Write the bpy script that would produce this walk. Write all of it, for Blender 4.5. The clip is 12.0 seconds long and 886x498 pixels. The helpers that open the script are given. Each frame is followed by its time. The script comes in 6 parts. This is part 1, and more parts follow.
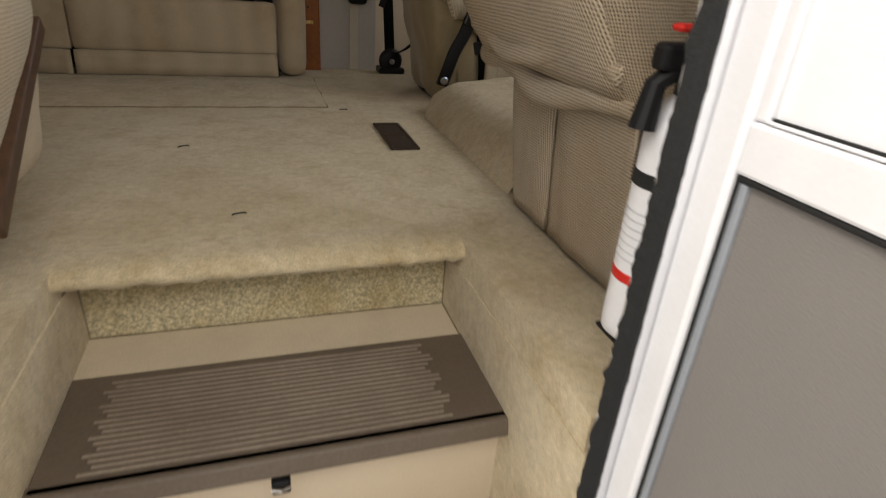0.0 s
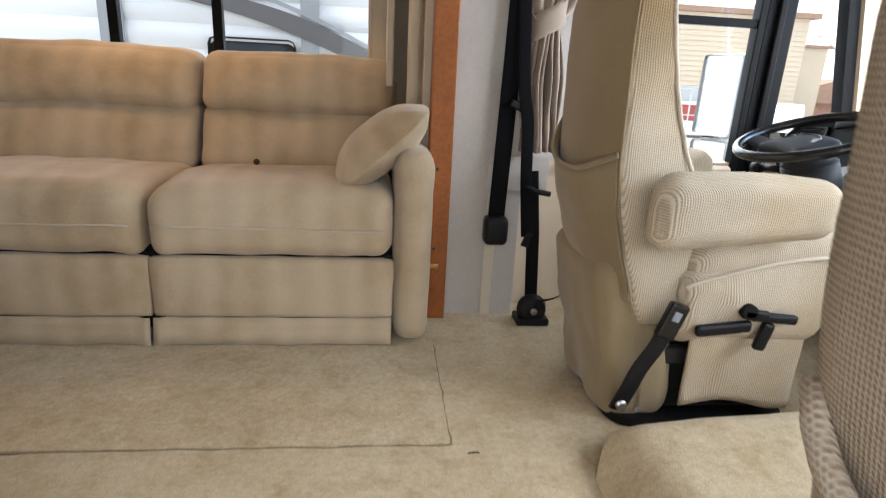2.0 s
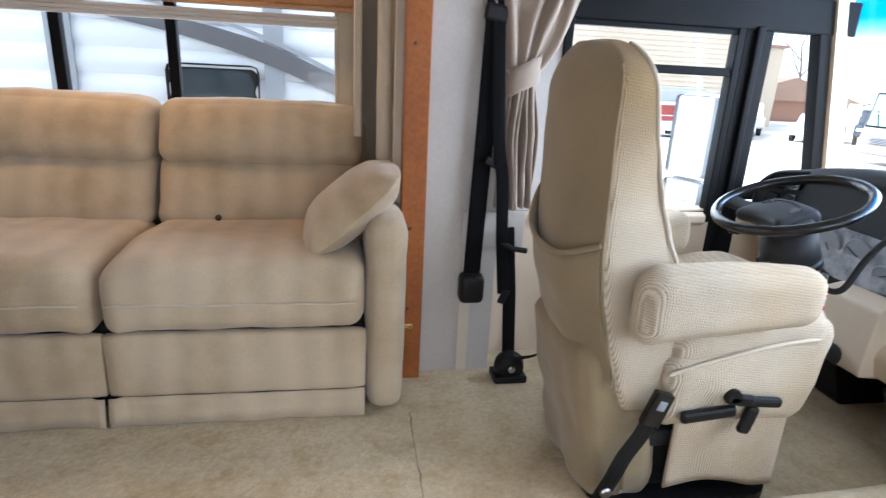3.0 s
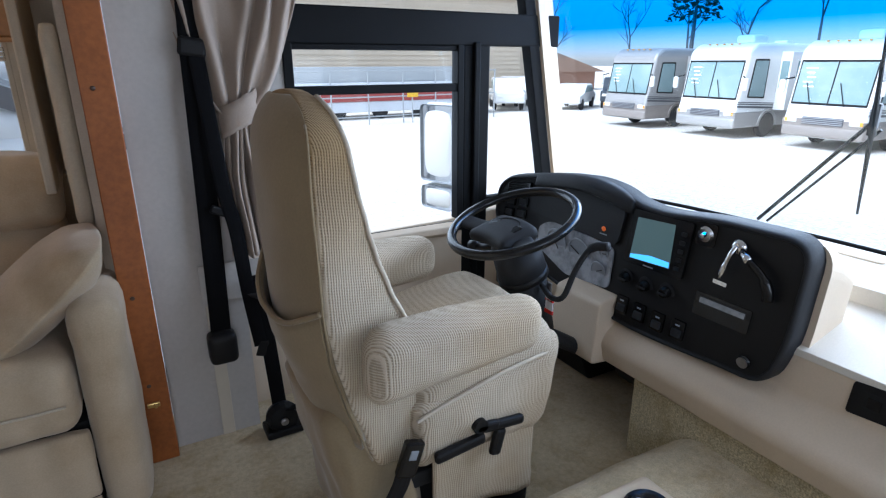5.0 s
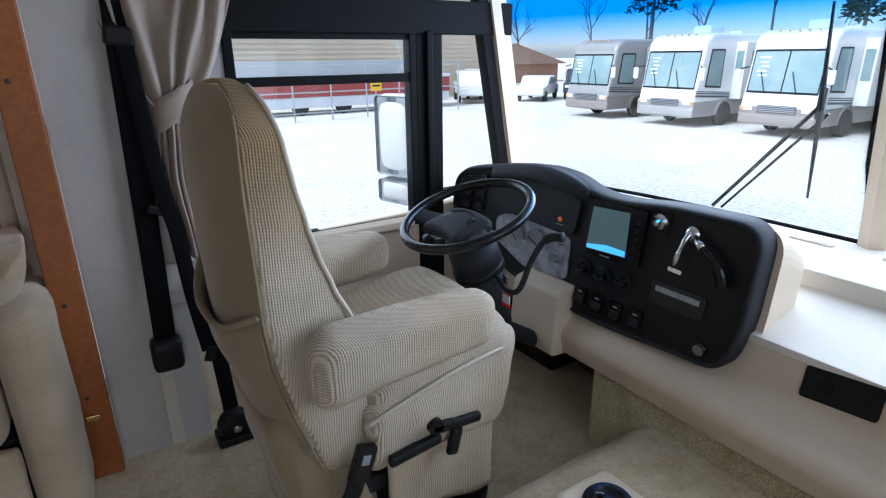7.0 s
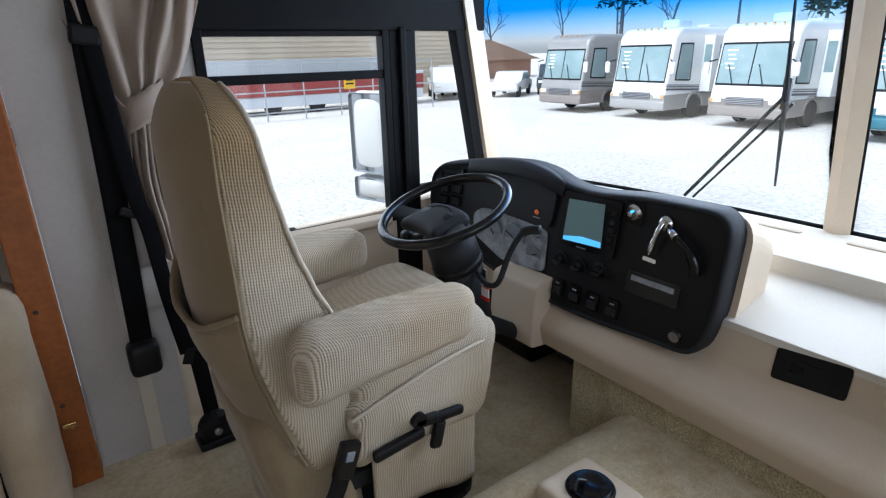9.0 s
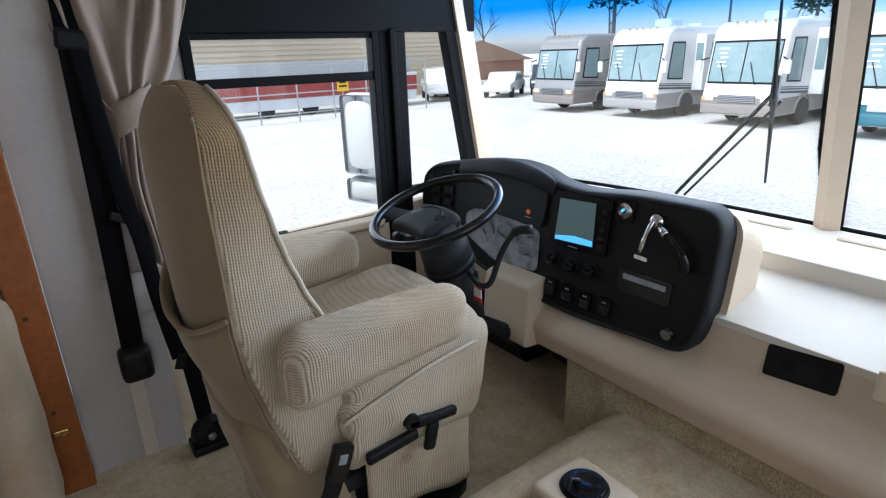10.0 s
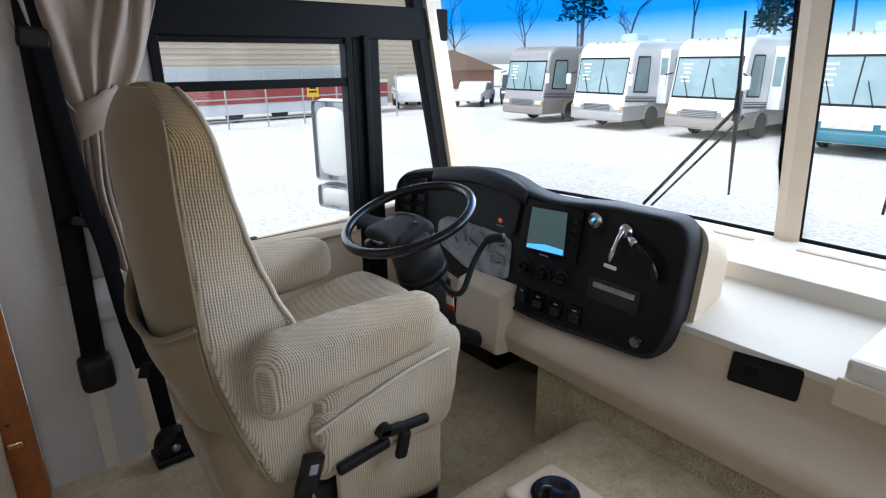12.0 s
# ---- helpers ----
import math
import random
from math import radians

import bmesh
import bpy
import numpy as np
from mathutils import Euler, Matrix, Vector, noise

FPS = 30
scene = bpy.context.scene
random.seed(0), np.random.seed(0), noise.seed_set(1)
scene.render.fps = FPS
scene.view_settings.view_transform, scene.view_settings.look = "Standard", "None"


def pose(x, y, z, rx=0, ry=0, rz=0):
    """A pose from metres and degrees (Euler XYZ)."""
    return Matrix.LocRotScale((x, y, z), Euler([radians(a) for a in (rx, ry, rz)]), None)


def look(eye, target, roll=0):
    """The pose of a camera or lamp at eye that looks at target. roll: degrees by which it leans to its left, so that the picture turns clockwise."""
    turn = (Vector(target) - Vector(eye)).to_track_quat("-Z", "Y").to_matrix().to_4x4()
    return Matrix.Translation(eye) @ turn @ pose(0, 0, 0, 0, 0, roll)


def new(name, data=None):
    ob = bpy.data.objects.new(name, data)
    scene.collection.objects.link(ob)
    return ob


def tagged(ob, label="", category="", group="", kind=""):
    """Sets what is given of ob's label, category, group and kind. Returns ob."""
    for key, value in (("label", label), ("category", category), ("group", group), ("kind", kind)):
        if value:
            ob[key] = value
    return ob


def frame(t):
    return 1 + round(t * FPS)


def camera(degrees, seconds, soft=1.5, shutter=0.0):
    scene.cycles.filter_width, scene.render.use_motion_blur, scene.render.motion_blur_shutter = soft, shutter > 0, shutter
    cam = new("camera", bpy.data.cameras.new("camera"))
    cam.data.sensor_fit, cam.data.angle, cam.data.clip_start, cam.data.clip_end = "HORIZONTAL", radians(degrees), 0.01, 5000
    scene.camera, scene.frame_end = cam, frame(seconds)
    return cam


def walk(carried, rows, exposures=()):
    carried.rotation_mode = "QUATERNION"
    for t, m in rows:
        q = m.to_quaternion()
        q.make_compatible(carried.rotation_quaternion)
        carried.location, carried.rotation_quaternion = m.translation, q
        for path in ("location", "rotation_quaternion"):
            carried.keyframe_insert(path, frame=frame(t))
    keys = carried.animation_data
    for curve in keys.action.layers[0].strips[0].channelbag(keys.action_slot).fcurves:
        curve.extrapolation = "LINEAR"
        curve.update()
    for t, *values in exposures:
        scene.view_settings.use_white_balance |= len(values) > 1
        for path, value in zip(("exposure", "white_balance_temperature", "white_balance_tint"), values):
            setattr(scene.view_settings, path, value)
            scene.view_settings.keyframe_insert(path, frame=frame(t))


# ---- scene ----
cam = camera(76.3, 12.0, soft=1.2, shutter=0.3)
PATH = [
    (0, (-0.298, -1.112, 0.513), (0.282, 0.583, -0.376), 4.4),
    (0.5, (-0.252, -0.82, 0.579), (0.269, 0.902, -0.295), 4.4),
    (1, (-0.301, -0.634, 0.727), (0.045, 1.175, -0.053), 2.7),
    (1.5, (-0.243, -0.375, 0.763), (-0.035, 1.507, 0.119), 2.3),
    (2, (-0.252, -0.181, 0.954), (-0.033, 1.719, 0.369), 3.0),
    (2.5, (-0.307, -0.061, 1.013), (-0.05, 1.828, 0.409), 2.7),
    (3, (-0.257, -0.034, 1.16), (0.065, 1.849, 0.568), 2.9),
    (3.5, (-0.055, -0.092, 1.215), (0.503, 1.751, 0.676), 2.6),
    (3.7, (-0.061, -0.118, 1.26), (0.629, 1.688, 0.745), 2.0),
    (5.5, (0.05, 0.077, 1.323), (0.986, 1.72, 0.67), 0.0),
    (6, (0.079, 0.06, 1.306), (1.029, 1.698, 0.663), -0.3),
    (6.5, (0.083, 0.059, 1.302), (1.069, 1.677, 0.663), -0.5),
    (7, (0.08, 0.06, 1.305), (1.097, 1.655, 0.655), -0.6),
    (9, (0.074, 0.053, 1.302), (1.153, 1.602, 0.641), -1.3),
    (9.5, (0.071, 0.056, 1.307), (1.162, 1.595, 0.642), -1.5),
    (10, (0.085, 0.047, 1.3), (1.177, 1.588, 0.643), -1.9),
    (10.5, (0.085, 0.053, 1.305), (1.201, 1.578, 0.648), -1.9),
    (11, (0.08, 0.051, 1.303), (1.215, 1.562, 0.649), -1.7),
    (11.5, (0.078, 0.056, 1.298), (1.238, 1.553, 0.657), -1.4),
    (12, (0.076, 0.053, 1.3), (1.26, 1.535, 0.667), -0.4),
]
EXPOSE = [(0.0, 0.4, 7000, 10), (0.5, 0.75, 7100, 10), (1.0, 1.15, 6900, 10), (1.5, 1.65, 6500, 10), (2.0, 1.9, 6200, 10), (3.0, 2.05, 5600, 10), (3.7, 2.1, 5400, 10), (5.5, 0.84, 5300, 10), (7.2, 0.84, 5300, 10), (9.0, 0.80, 5600, 10), (12.0, 0.80, 5700, 10)]
walk(cam, [(t, look(eye, target, roll)) for t, eye, target, roll in PATH], EXPOSE)

# ---- daylight: bright overcast sky with a wide soft sun ----
world = bpy.data.worlds.new("sky")
world.use_nodes = True
scene.world = world
_nt = world.node_tree
_sky = _nt.nodes.new("ShaderNodeTexSky")
_sky.sky_type = "NISHITA"
_sky.sun_disc = False
_sky.sun_elevation = radians(48)
_sky.sun_rotation = radians(270)
_sky.air_density, _sky.dust_density = 1.0, 1.5
_hsv = _nt.nodes.new("ShaderNodeHueSaturation")
_hsv.inputs["Saturation"].default_value = 0.22
_nt.links.new(_sky.outputs[0], _hsv.inputs["Color"])
_nt.links.new(_hsv.outputs[0], _nt.nodes["Background"].inputs["Color"])
_nt.nodes["Background"].inputs["Strength"].default_value = 0.15
_sun = bpy.data.lights.new("sun", "SUN")
_sun.energy, _sun.angle, _sun.color = 2.0, radians(25), (1.0, 0.96, 0.9)
_so = new("sun", _sun)
_so.matrix_world = look((30 * math.cos(radians(48)) * math.sin(radians(270)), 30 * math.cos(radians(48)) * math.cos(radians(270)), 30 * math.sin(radians(48))), (0, 0, 0))


def area_lamp(name, eye, target, sx, sy, power, color=(1, 1, 1)):
    la = bpy.data.lights.new(name, "AREA")
    la.shape, la.size, la.size_y, la.energy, la.color = "RECTANGLE", sx, sy, power, color
    ob = new(name, la)
    ob.matrix_world = look(eye, target)
    return ob


# area lamps added at the openings to strengthen the sky's own light
area_lamp("windshield_daylight", (2.28, 0.80, 1.42), (0.9, 0.75, 0.30), 2.4, 0.9, 30, (0.93, 0.97, 1.0))
area_lamp("side_window_daylight", (1.05, 2.32, 1.10), (0.9, 0.6, 0.6), 0.9, 0.7, 2.5, (0.93, 0.97, 1.0))
area_lamp("sofa_window_daylight", (-1.3, 2.95, 1.15), (-1.3, 0.9, 0.5), 1.8, 0.5, 1.5, (0.95, 0.97, 1.0))
area_lamp("door_daylight", (-0.28, -1.05, 0.85), (-0.28, -0.05, -0.30), 0.7, 0.5, 2.2, (1.0, 0.98, 0.95)).data.spread = radians(110)
# fill lamp added for the engine cover, set in an unseen window
area_lamp("engine_cover_fill", (1.16, -0.63, 1.10), (1.05, 0.7, 0.2), 0.8, 0.6, 1.1, (0.97, 0.98, 1.0)).data.spread = radians(120)
# warm lamp under the overhead cabinet by the sofa
_lamp = bpy.data.lights.new("cabin_lamp", "POINT")
_lamp.energy, _lamp.color, _lamp.shadow_soft_size = 3.0, (1.0, 0.62, 0.3), 0.05
new("cabin_lamp", _lamp).location = (-1.25, 2.30, 1.72)


# ---- materials ----
def material(name, color, rough=0.6, metal=0.0, spec=0.5, grain=0.0, grain_size=200.0, stain=0.0, stain_size=3.0, stain_color=None,
             bump=0.0, bump_size=300.0, island=0.0, coat=0.0, sheen=0.0, obrand=0.0):
    """Principled surface with variation at two scales in object space, and fine relief."""
    m = bpy.data.materials.new(name)
    m.use_nodes = True
    nt = m.node_tree
    n, l = nt.nodes, nt.links
    b = n["Principled BSDF"]
    b.inputs["Roughness"].default_value = rough
    b.inputs["Metallic"].default_value = metal
    b.inputs["Specular IOR Level"].default_value = spec
    b.inputs["Coat Weight"].default_value = coat
    b.inputs["Sheen Weight"].default_value = sheen
    tc = n.new("ShaderNodeTexCoord")
    rgb = n.new("ShaderNodeRGB")
    rgb.outputs[0].default_value = (*color, 1)
    out = rgb.outputs[0]
    if stain:
        t = n.new("ShaderNodeTexNoise")
        t.inputs["Scale"].default_value = stain_size
        t.inputs["Detail"].default_value = 6
        t.inputs["Roughness"].default_value = 0.6
        l.new(tc.outputs["Object"], t.inputs["Vector"])
        r = n.new("ShaderNodeMapRange")
        r.inputs[1].default_value, r.inputs[2].default_value = 0.42, 0.72
        r.inputs[3].default_value, r.inputs[4].default_value = 0, stain
        l.new(t.outputs["Fac"], r.inputs[0])
        mx = n.new("ShaderNodeMix")
        mx.data_type = "RGBA"
        sc = stain_color or tuple(c * 0.55 for c in color)
        mx.inputs["B"].default_value = (*sc, 1)
        l.new(r.outputs[0], mx.inputs["Factor"])
        l.new(out, mx.inputs["A"])
        out = mx.outputs["Result"]
    if grain:
        t = n.new("ShaderNodeTexNoise")
        t.inputs["Scale"].default_value = grain_size
        t.inputs["Detail"].default_value = 4
        l.new(tc.outputs["Object"], t.inputs["Vector"])
        r = n.new("ShaderNodeMapRange")
        r.inputs[1].default_value, r.inputs[2].default_value = 0.3, 0.7
        r.inputs[3].default_value, r.inputs[4].default_value = 1 - grain, 1 + grain
        l.new(t.outputs["Fac"], r.inputs[0])
        v = n.new("ShaderNodeVectorMath")
        v.operation = "SCALE"
        l.new(out, v.inputs[0])
        l.new(r.outputs[0], v.inputs["Scale"])
        out = v.outputs[0]
    if obrand:
        o = n.new("ShaderNodeObjectInfo")
        r = n.new("ShaderNodeMapRange")
        r.inputs[3].default_value, r.inputs[4].default_value = 1 - obrand, 1 + obrand
        l.new(o.outputs["Random"], r.inputs[0])
        v = n.new("ShaderNodeVectorMath")
        v.operation = "SCALE"
        l.new(out, v.inputs[0])
        l.new(r.outputs[0], v.inputs["Scale"])
        out = v.outputs[0]
    l.new(out, b.inputs["Base Color"])
    if bump:
        t = n.new("ShaderNodeTexNoise")
        t.inputs["Scale"].default_value = bump_size
        t.inputs["Detail"].default_value = 5
        l.new(tc.outputs["Object"], t.inputs["Vector"])
        bp = n.new("ShaderNodeBump")
        bp.inputs["Strength"].default_value = min(1, bump)
        bp.inputs["Distance"].default_value = 0.003
        l.new(t.outputs["Fac"], bp.inputs["Height"])
        l.new(bp.outputs[0], b.inputs["Normal"])
    return m


def woven(name, color, dark, rows=0.0062, across=0.0042, depth=1.0, stripes=0.25, ku=0.45, kv=0.9, cloth=False, head=None):
    """Coarse woven upholstery: ribs that run up the cloth, broken into stitches by gaps, over soft soiling."""
    m = material(name, color, rough=0.95, spec=0.12, sheen=0.06)
    nt = m.node_tree
    n, l = nt.nodes, nt.links
    b = n["Principled BSDF"]
    tc = n.new("ShaderNodeTexCoord")
    wob = n.new("ShaderNodeTexNoise")
    wob.inputs["Scale"].default_value = 26
    l.new(tc.outputs["Object"], wob.inputs["Vector"])
    add = n.new("ShaderNodeVectorMath")
    add.operation = "MULTIPLY_ADD"
    add.inputs[1].default_value = (0.003, 0.003, 0.003)
    l.new(wob.outputs["Color"], add.inputs[0])
    l.new(tc.outputs["UV" if cloth else "Object"], add.inputs[2])
    sep = n.new("ShaderNodeSeparateXYZ")
    l.new(add.outputs[0], sep.inputs[0])

    def math_(op, a, bb=None):
        k = n.new("ShaderNodeMath")
        k.operation = op
        for i, v in enumerate((a, bb)):
            if v is None:
                continue
            if isinstance(v, (int, float)):
                k.inputs[i].default_value = v
            else:
                l.new(v, k.inputs[i])
        return k.outputs[0]
    u = math_("ADD", math_("MULTIPLY", sep.outputs[0], ku), sep.outputs[1])
    vv = math_("ADD", math_("MULTIPLY", sep.outputs[0], kv), sep.outputs[2])
    if cloth:
        u, vv = sep.outputs[0], sep.outputs[1]
    su = math_("SINE", math_("MULTIPLY", u, 2 * math.pi / rows))
    sv = math_("SINE", math_("MULTIPLY", vv, 2 * math.pi / across))
    pu = math_("ADD", math_("MULTIPLY", su, -0.5), 0.5)
    pv = math_("ADD", math_("MULTIPLY", sv, -0.5), 0.5)
    dim = math_("MULTIPLY", math_("POWER", pu, 1.5), math_("ADD", math_("MULTIPLY", pv, 1 - stripes), stripes))
    h = math_("SUBTRACT", 0.47, math_("MULTIPLY", dim, 1.55))
    nz = n.new("ShaderNodeTexNoise")
    nz.inputs["Scale"].default_value = 420
    l.new(tc.outputs["Object"], nz.inputs["Vector"])
    h2 = math_("ADD", h, math_("MULTIPLY", nz.outputs["Fac"], 0.8))
    big = n.new("ShaderNodeTexNoise")
    big.inputs["Scale"].default_value = 5
    big.inputs["Detail"].default_value = 5
    l.new(tc.outputs["Object"], big.inputs["Vector"])
    r = n.new("ShaderNodeMapRange")
    r.inputs[1].default_value, r.inputs[2].default_value = -0.35, 0.75
    l.new(h2, r.inputs[0])
    mx = n.new("ShaderNodeMix")
    mx.data_type = "RGBA"
    mx.inputs["A"].default_value = (*dark, 1)
    mx.inputs["B"].default_value = (*color, 1)
    l.new(r.outputs[0], mx.inputs["Factor"])
    sc = n.new("ShaderNodeVectorMath")
    sc.operation = "SCALE"
    l.new(mx.outputs["Result"], sc.inputs[0])
    r2 = n.new("ShaderNodeMapRange")
    r2.inputs[1].default_value, r2.inputs[2].default_value = 0.3, 0.7
    r2.inputs[3].default_value, r2.inputs[4].default_value = 0.86, 1.1
    l.new(big.outputs["Fac"], r2.inputs[0])
    l.new(r2.outputs[0], sc.inputs["Scale"])
    soil = n.new("ShaderNodeTexNoise")
    soil.inputs["Scale"].default_value = 2.4
    soil.inputs["Detail"].default_value = 6
    l.new(tc.outputs["Object"], soil.inputs["Vector"])
    r3 = n.new("ShaderNodeMapRange")
    r3.inputs[1].default_value, r3.inputs[2].default_value = 0.46, 0.74
    r3.inputs[3].default_value, r3.inputs[4].default_value = 0.0, 0.7
    l.new(soil.outputs["Fac"], r3.inputs[0])
    mx2 = n.new("ShaderNodeMix")
    mx2.data_type = "RGBA"
    mx2.blend_type = "MULTIPLY"
    mx2.inputs["B"].default_value = (0.64, 0.52, 0.35, 1)
    grease = r3.outputs[0]
    if head:
        # greasy, yellowed cloth round the headrest
        hs = n.new("ShaderNodeSeparateXYZ")
        l.new(tc.outputs["Object"], hs.inputs[0])
        hr = n.new("ShaderNodeMapRange")
        hr.inputs[1].default_value, hr.inputs[2].default_value = head
        hr.inputs[4].default_value = 0.95
        l.new(math_("ADD", hs.outputs[2], math_("MULTIPLY", soil.outputs["Fac"], 0.25)), hr.inputs[0])
        grease = math_("MAXIMUM", grease, hr.outputs[0])
    l.new(grease, mx2.inputs["Factor"])
    l.new(sc.outputs[0], mx2.inputs["A"])
    l.new(mx2.outputs["Result"], b.inputs["Base Color"])
    bp = n.new("ShaderNodeBump")
    bp.inputs["Strength"].default_value = 0.7 * depth
    bp.inputs["Distance"].default_value = 0.002
    l.new(h2, bp.inputs["Height"])
    l.new(bp.outputs[0], b.inputs["Normal"])
    return m


def sofa_cloth(name, color):
    """Brushed suede cloth with a faint plaid of broad bands and worn, soiled patches."""
    m = material(name, color, rough=0.9, spec=0.15, sheen=0.3, stain=0.85, stain_size=2.6, stain_color=tuple(c * s for c, s in zip(color, (0.66, 0.58, 0.46))),
                 grain=0.06, grain_size=240, bump=0.25, bump_size=140)
    nt = m.node_tree
    n, l = nt.nodes, nt.links
    b = n["Principled BSDF"]
    src = b.inputs["Base Color"].links[0].from_socket
    tc = n.new("ShaderNodeTexCoord")
    w = n.new("ShaderNodeTexWave")
    w.bands_direction = "X"
    w.inputs["Scale"].default_value = 2.6
    w.inputs["Distortion"].default_value = 3.5
    w.inputs["Detail"].default_value = 2
    l.new(tc.outputs["Object"], w.inputs["Vector"])
    r = n.new("ShaderNodeMapRange")
    r.inputs[3].default_value, r.inputs[4].default_value = 1.03, 0.91
    l.new(w.outputs["Fac"], r.inputs[0])
    v = n.new("ShaderNodeVectorMath")
    v.operation = "SCALE"
    l.new(src, v.inputs[0])
    l.new(r.outputs[0], v.inputs["Scale"])
    l.new(v.outputs[0], b.inputs["Base Color"])
    return m


def carpet_cloth(name, color, fleck=0.18):
    """Cut-pile carpet with trodden, greyed and yellowed patches."""
    m = material(name, color, rough=1.0, spec=0.05, sheen=0.25, stain=0.65, stain_size=2.0, stain_color=tuple(c * s for c, s in zip(color, (0.72, 0.66, 0.54))),
                 grain=fleck, grain_size=300 if fleck < 0.2 else 170, bump=0.9, bump_size=330)
    nt = m.node_tree
    n, l = nt.nodes, nt.links
    b = n["Principled BSDF"]
    src = b.inputs["Base Color"].links[0].from_socket
    tc = n.new("ShaderNodeTexCoord")
    t = n.new("ShaderNodeTexNoise")
    t.inputs["Scale"].default_value = 9
    t.inputs["Detail"].default_value = 8
    t.inputs["Roughness"].default_value = 0.7
    l.new(tc.outputs["Object"], t.inputs["Vector"])
    r = n.new("ShaderNodeMapRange")
    r.inputs[1].default_value, r.inputs[2].default_value = 0.46, 0.68
    r.inputs[3].default_value, r.inputs[4].default_value = 0.0, 0.62
    l.new(t.outputs["Fac"], r.inputs[0])
    mx = n.new("ShaderNodeMix")
    mx.data_type = "RGBA"
    mx.inputs["B"].default_value = (color[0] * 0.62, color[1] * 0.52, color[2] * 0.34, 1)
    l.new(r.outputs[0], mx.inputs["Factor"])
    l.new(src, mx.inputs["A"])
    # small clotted specks in the pile
    t2 = n.new("ShaderNodeTexNoise")
    t2.inputs["Scale"].default_value = 55
    t2.inputs["Detail"].default_value = 5
    t2.inputs["Roughness"].default_value = 0.65
    l.new(tc.outputs["Object"], t2.inputs["Vector"])
    r2 = n.new("ShaderNodeMapRange")
    r2.inputs[1].default_value, r2.inputs[2].default_value = 0.36, 0.68
    r2.inputs[3].default_value, r2.inputs[4].default_value = 1.07, 0.84
    l.new(t2.outputs["Fac"], r2.inputs[0])
    sc = n.new("ShaderNodeVectorMath")
    sc.operation = "SCALE"
    l.new(mx.outputs["Result"], sc.inputs[0])
    l.new(r2.outputs[0], sc.inputs["Scale"])
    l.new(sc.outputs[0], b.inputs["Base Color"])
    return m


def glass(name, tint=(1, 1, 1), band=None):
    """Clear sheet glass; band: (low, high, colour) of a tinted strip along its top edge, in object z."""
    m = bpy.data.materials.new(name)
    m.use_nodes = True
    nt = m.node_tree
    n, l = nt.nodes, nt.links
    n.remove(n["Principled BSDF"])
    tr, gl, mix, fr = n.new("ShaderNodeBsdfTransparent"), n.new("ShaderNodeBsdfGlossy"), n.new("ShaderNodeMixShader"), n.new("ShaderNodeFresnel")
    tr.inputs[0].default_value = (*tint, 1)
    gl.inputs["Roughness"].default_value = 0.02
    fr.inputs[0].default_value = 1.35
    if band:
        tc, sep, mr, mx = n.new("ShaderNodeTexCoord"), n.new("ShaderNodeSeparateXYZ"), n.new("ShaderNodeMapRange"), n.new("ShaderNodeMix")
        mx.data_type = "RGBA"
        l.new(tc.outputs["Object"], sep.inputs[0])
        mr.inputs[1].default_value, mr.inputs[2].default_value = band[0], band[1]
        l.new(sep.outputs[2], mr.inputs[0])
        l.new(mr.outputs[0], mx.inputs["Factor"])
        mx.inputs["A"].default_value = (*tint, 1)
        mx.inputs["B"].default_value = (*band[2], 1)
        l.new(mx.outputs["Result"], tr.inputs[0])
    l.new(fr.outputs[0], mix.inputs[0])
    l.new(tr.outputs[0], mix.inputs[1])
    l.new(gl.outputs[0], mix.inputs[2])
    l.new(mix.outputs[0], n["Material Output"].inputs[0])
    return m


def glowing(name, color, strength):
    m = bpy.data.materials.new(name)
    m.use_nodes = True
    b = m.node_tree.nodes["Principled BSDF"]
    b.inputs["Base Color"].default_value = (*color, 1)
    b.inputs["Emission Color"].default_value = (*color, 1)
    b.inputs["Emission Strength"].default_value = strength
    return m


CARPET = carpet_cloth("carpet", (0.59, 0.495, 0.335))
CARPET_LIGHT = material("carpet_pale", (0.60, 0.51, 0.375), rough=1.0, spec=0.05, stain=0.3, stain_size=5, grain=0.07, grain_size=300, bump=0.4, bump_size=300)
CARPET_DARK = carpet_cloth("carpet_speckled", (0.58, 0.51, 0.34), 0.42)
SOFA = sofa_cloth("sofa_suede", (0.55, 0.45, 0.32))
WEAVE = woven("seat_weave", (0.65, 0.565, 0.44), (0.41, 0.335, 0.24), rows=0.0058, across=0.0070, stripes=0.42, ku=1.0, kv=0.15, head=(0.96, 1.25))
WEAVE_COVER = woven("cover_weave", (0.56, 0.475, 0.37), (0.17, 0.125, 0.085), rows=0.0050, across=0.0054, stripes=0.30, ku=0.3, kv=0.3)
WEAVE_BACK = woven("cover_weave_back", (0.55, 0.46, 0.35), (0.13, 0.095, 0.066), rows=0.0046, across=0.0052, depth=1.4, stripes=0.30, cloth=True)
GRIME = material("carpet_grime", (0.27, 0.22, 0.145), rough=1.0, spec=0.05, stain=0.6, stain_size=30, stain_color=(0.22, 0.18, 0.12), grain=0.3)
VELOUR = material("seat_velour", (0.28, 0.215, 0.125), rough=0.95, spec=0.1, sheen=0.3, stain=0.4, stain_size=4, grain=0.05, grain_size=160, bump=0.2, bump_size=120)
PIPING = material("piping", (0.55, 0.48, 0.38), rough=0.9, grain=0.1, grain_size=300)
WOOD = material("oak_stained", (0.31, 0.098, 0.022), rough=0.5, spec=0.3, stain=0.5, stain_size=5, grain=0.14, grain_size=60, coat=0.05, bump=0.06)
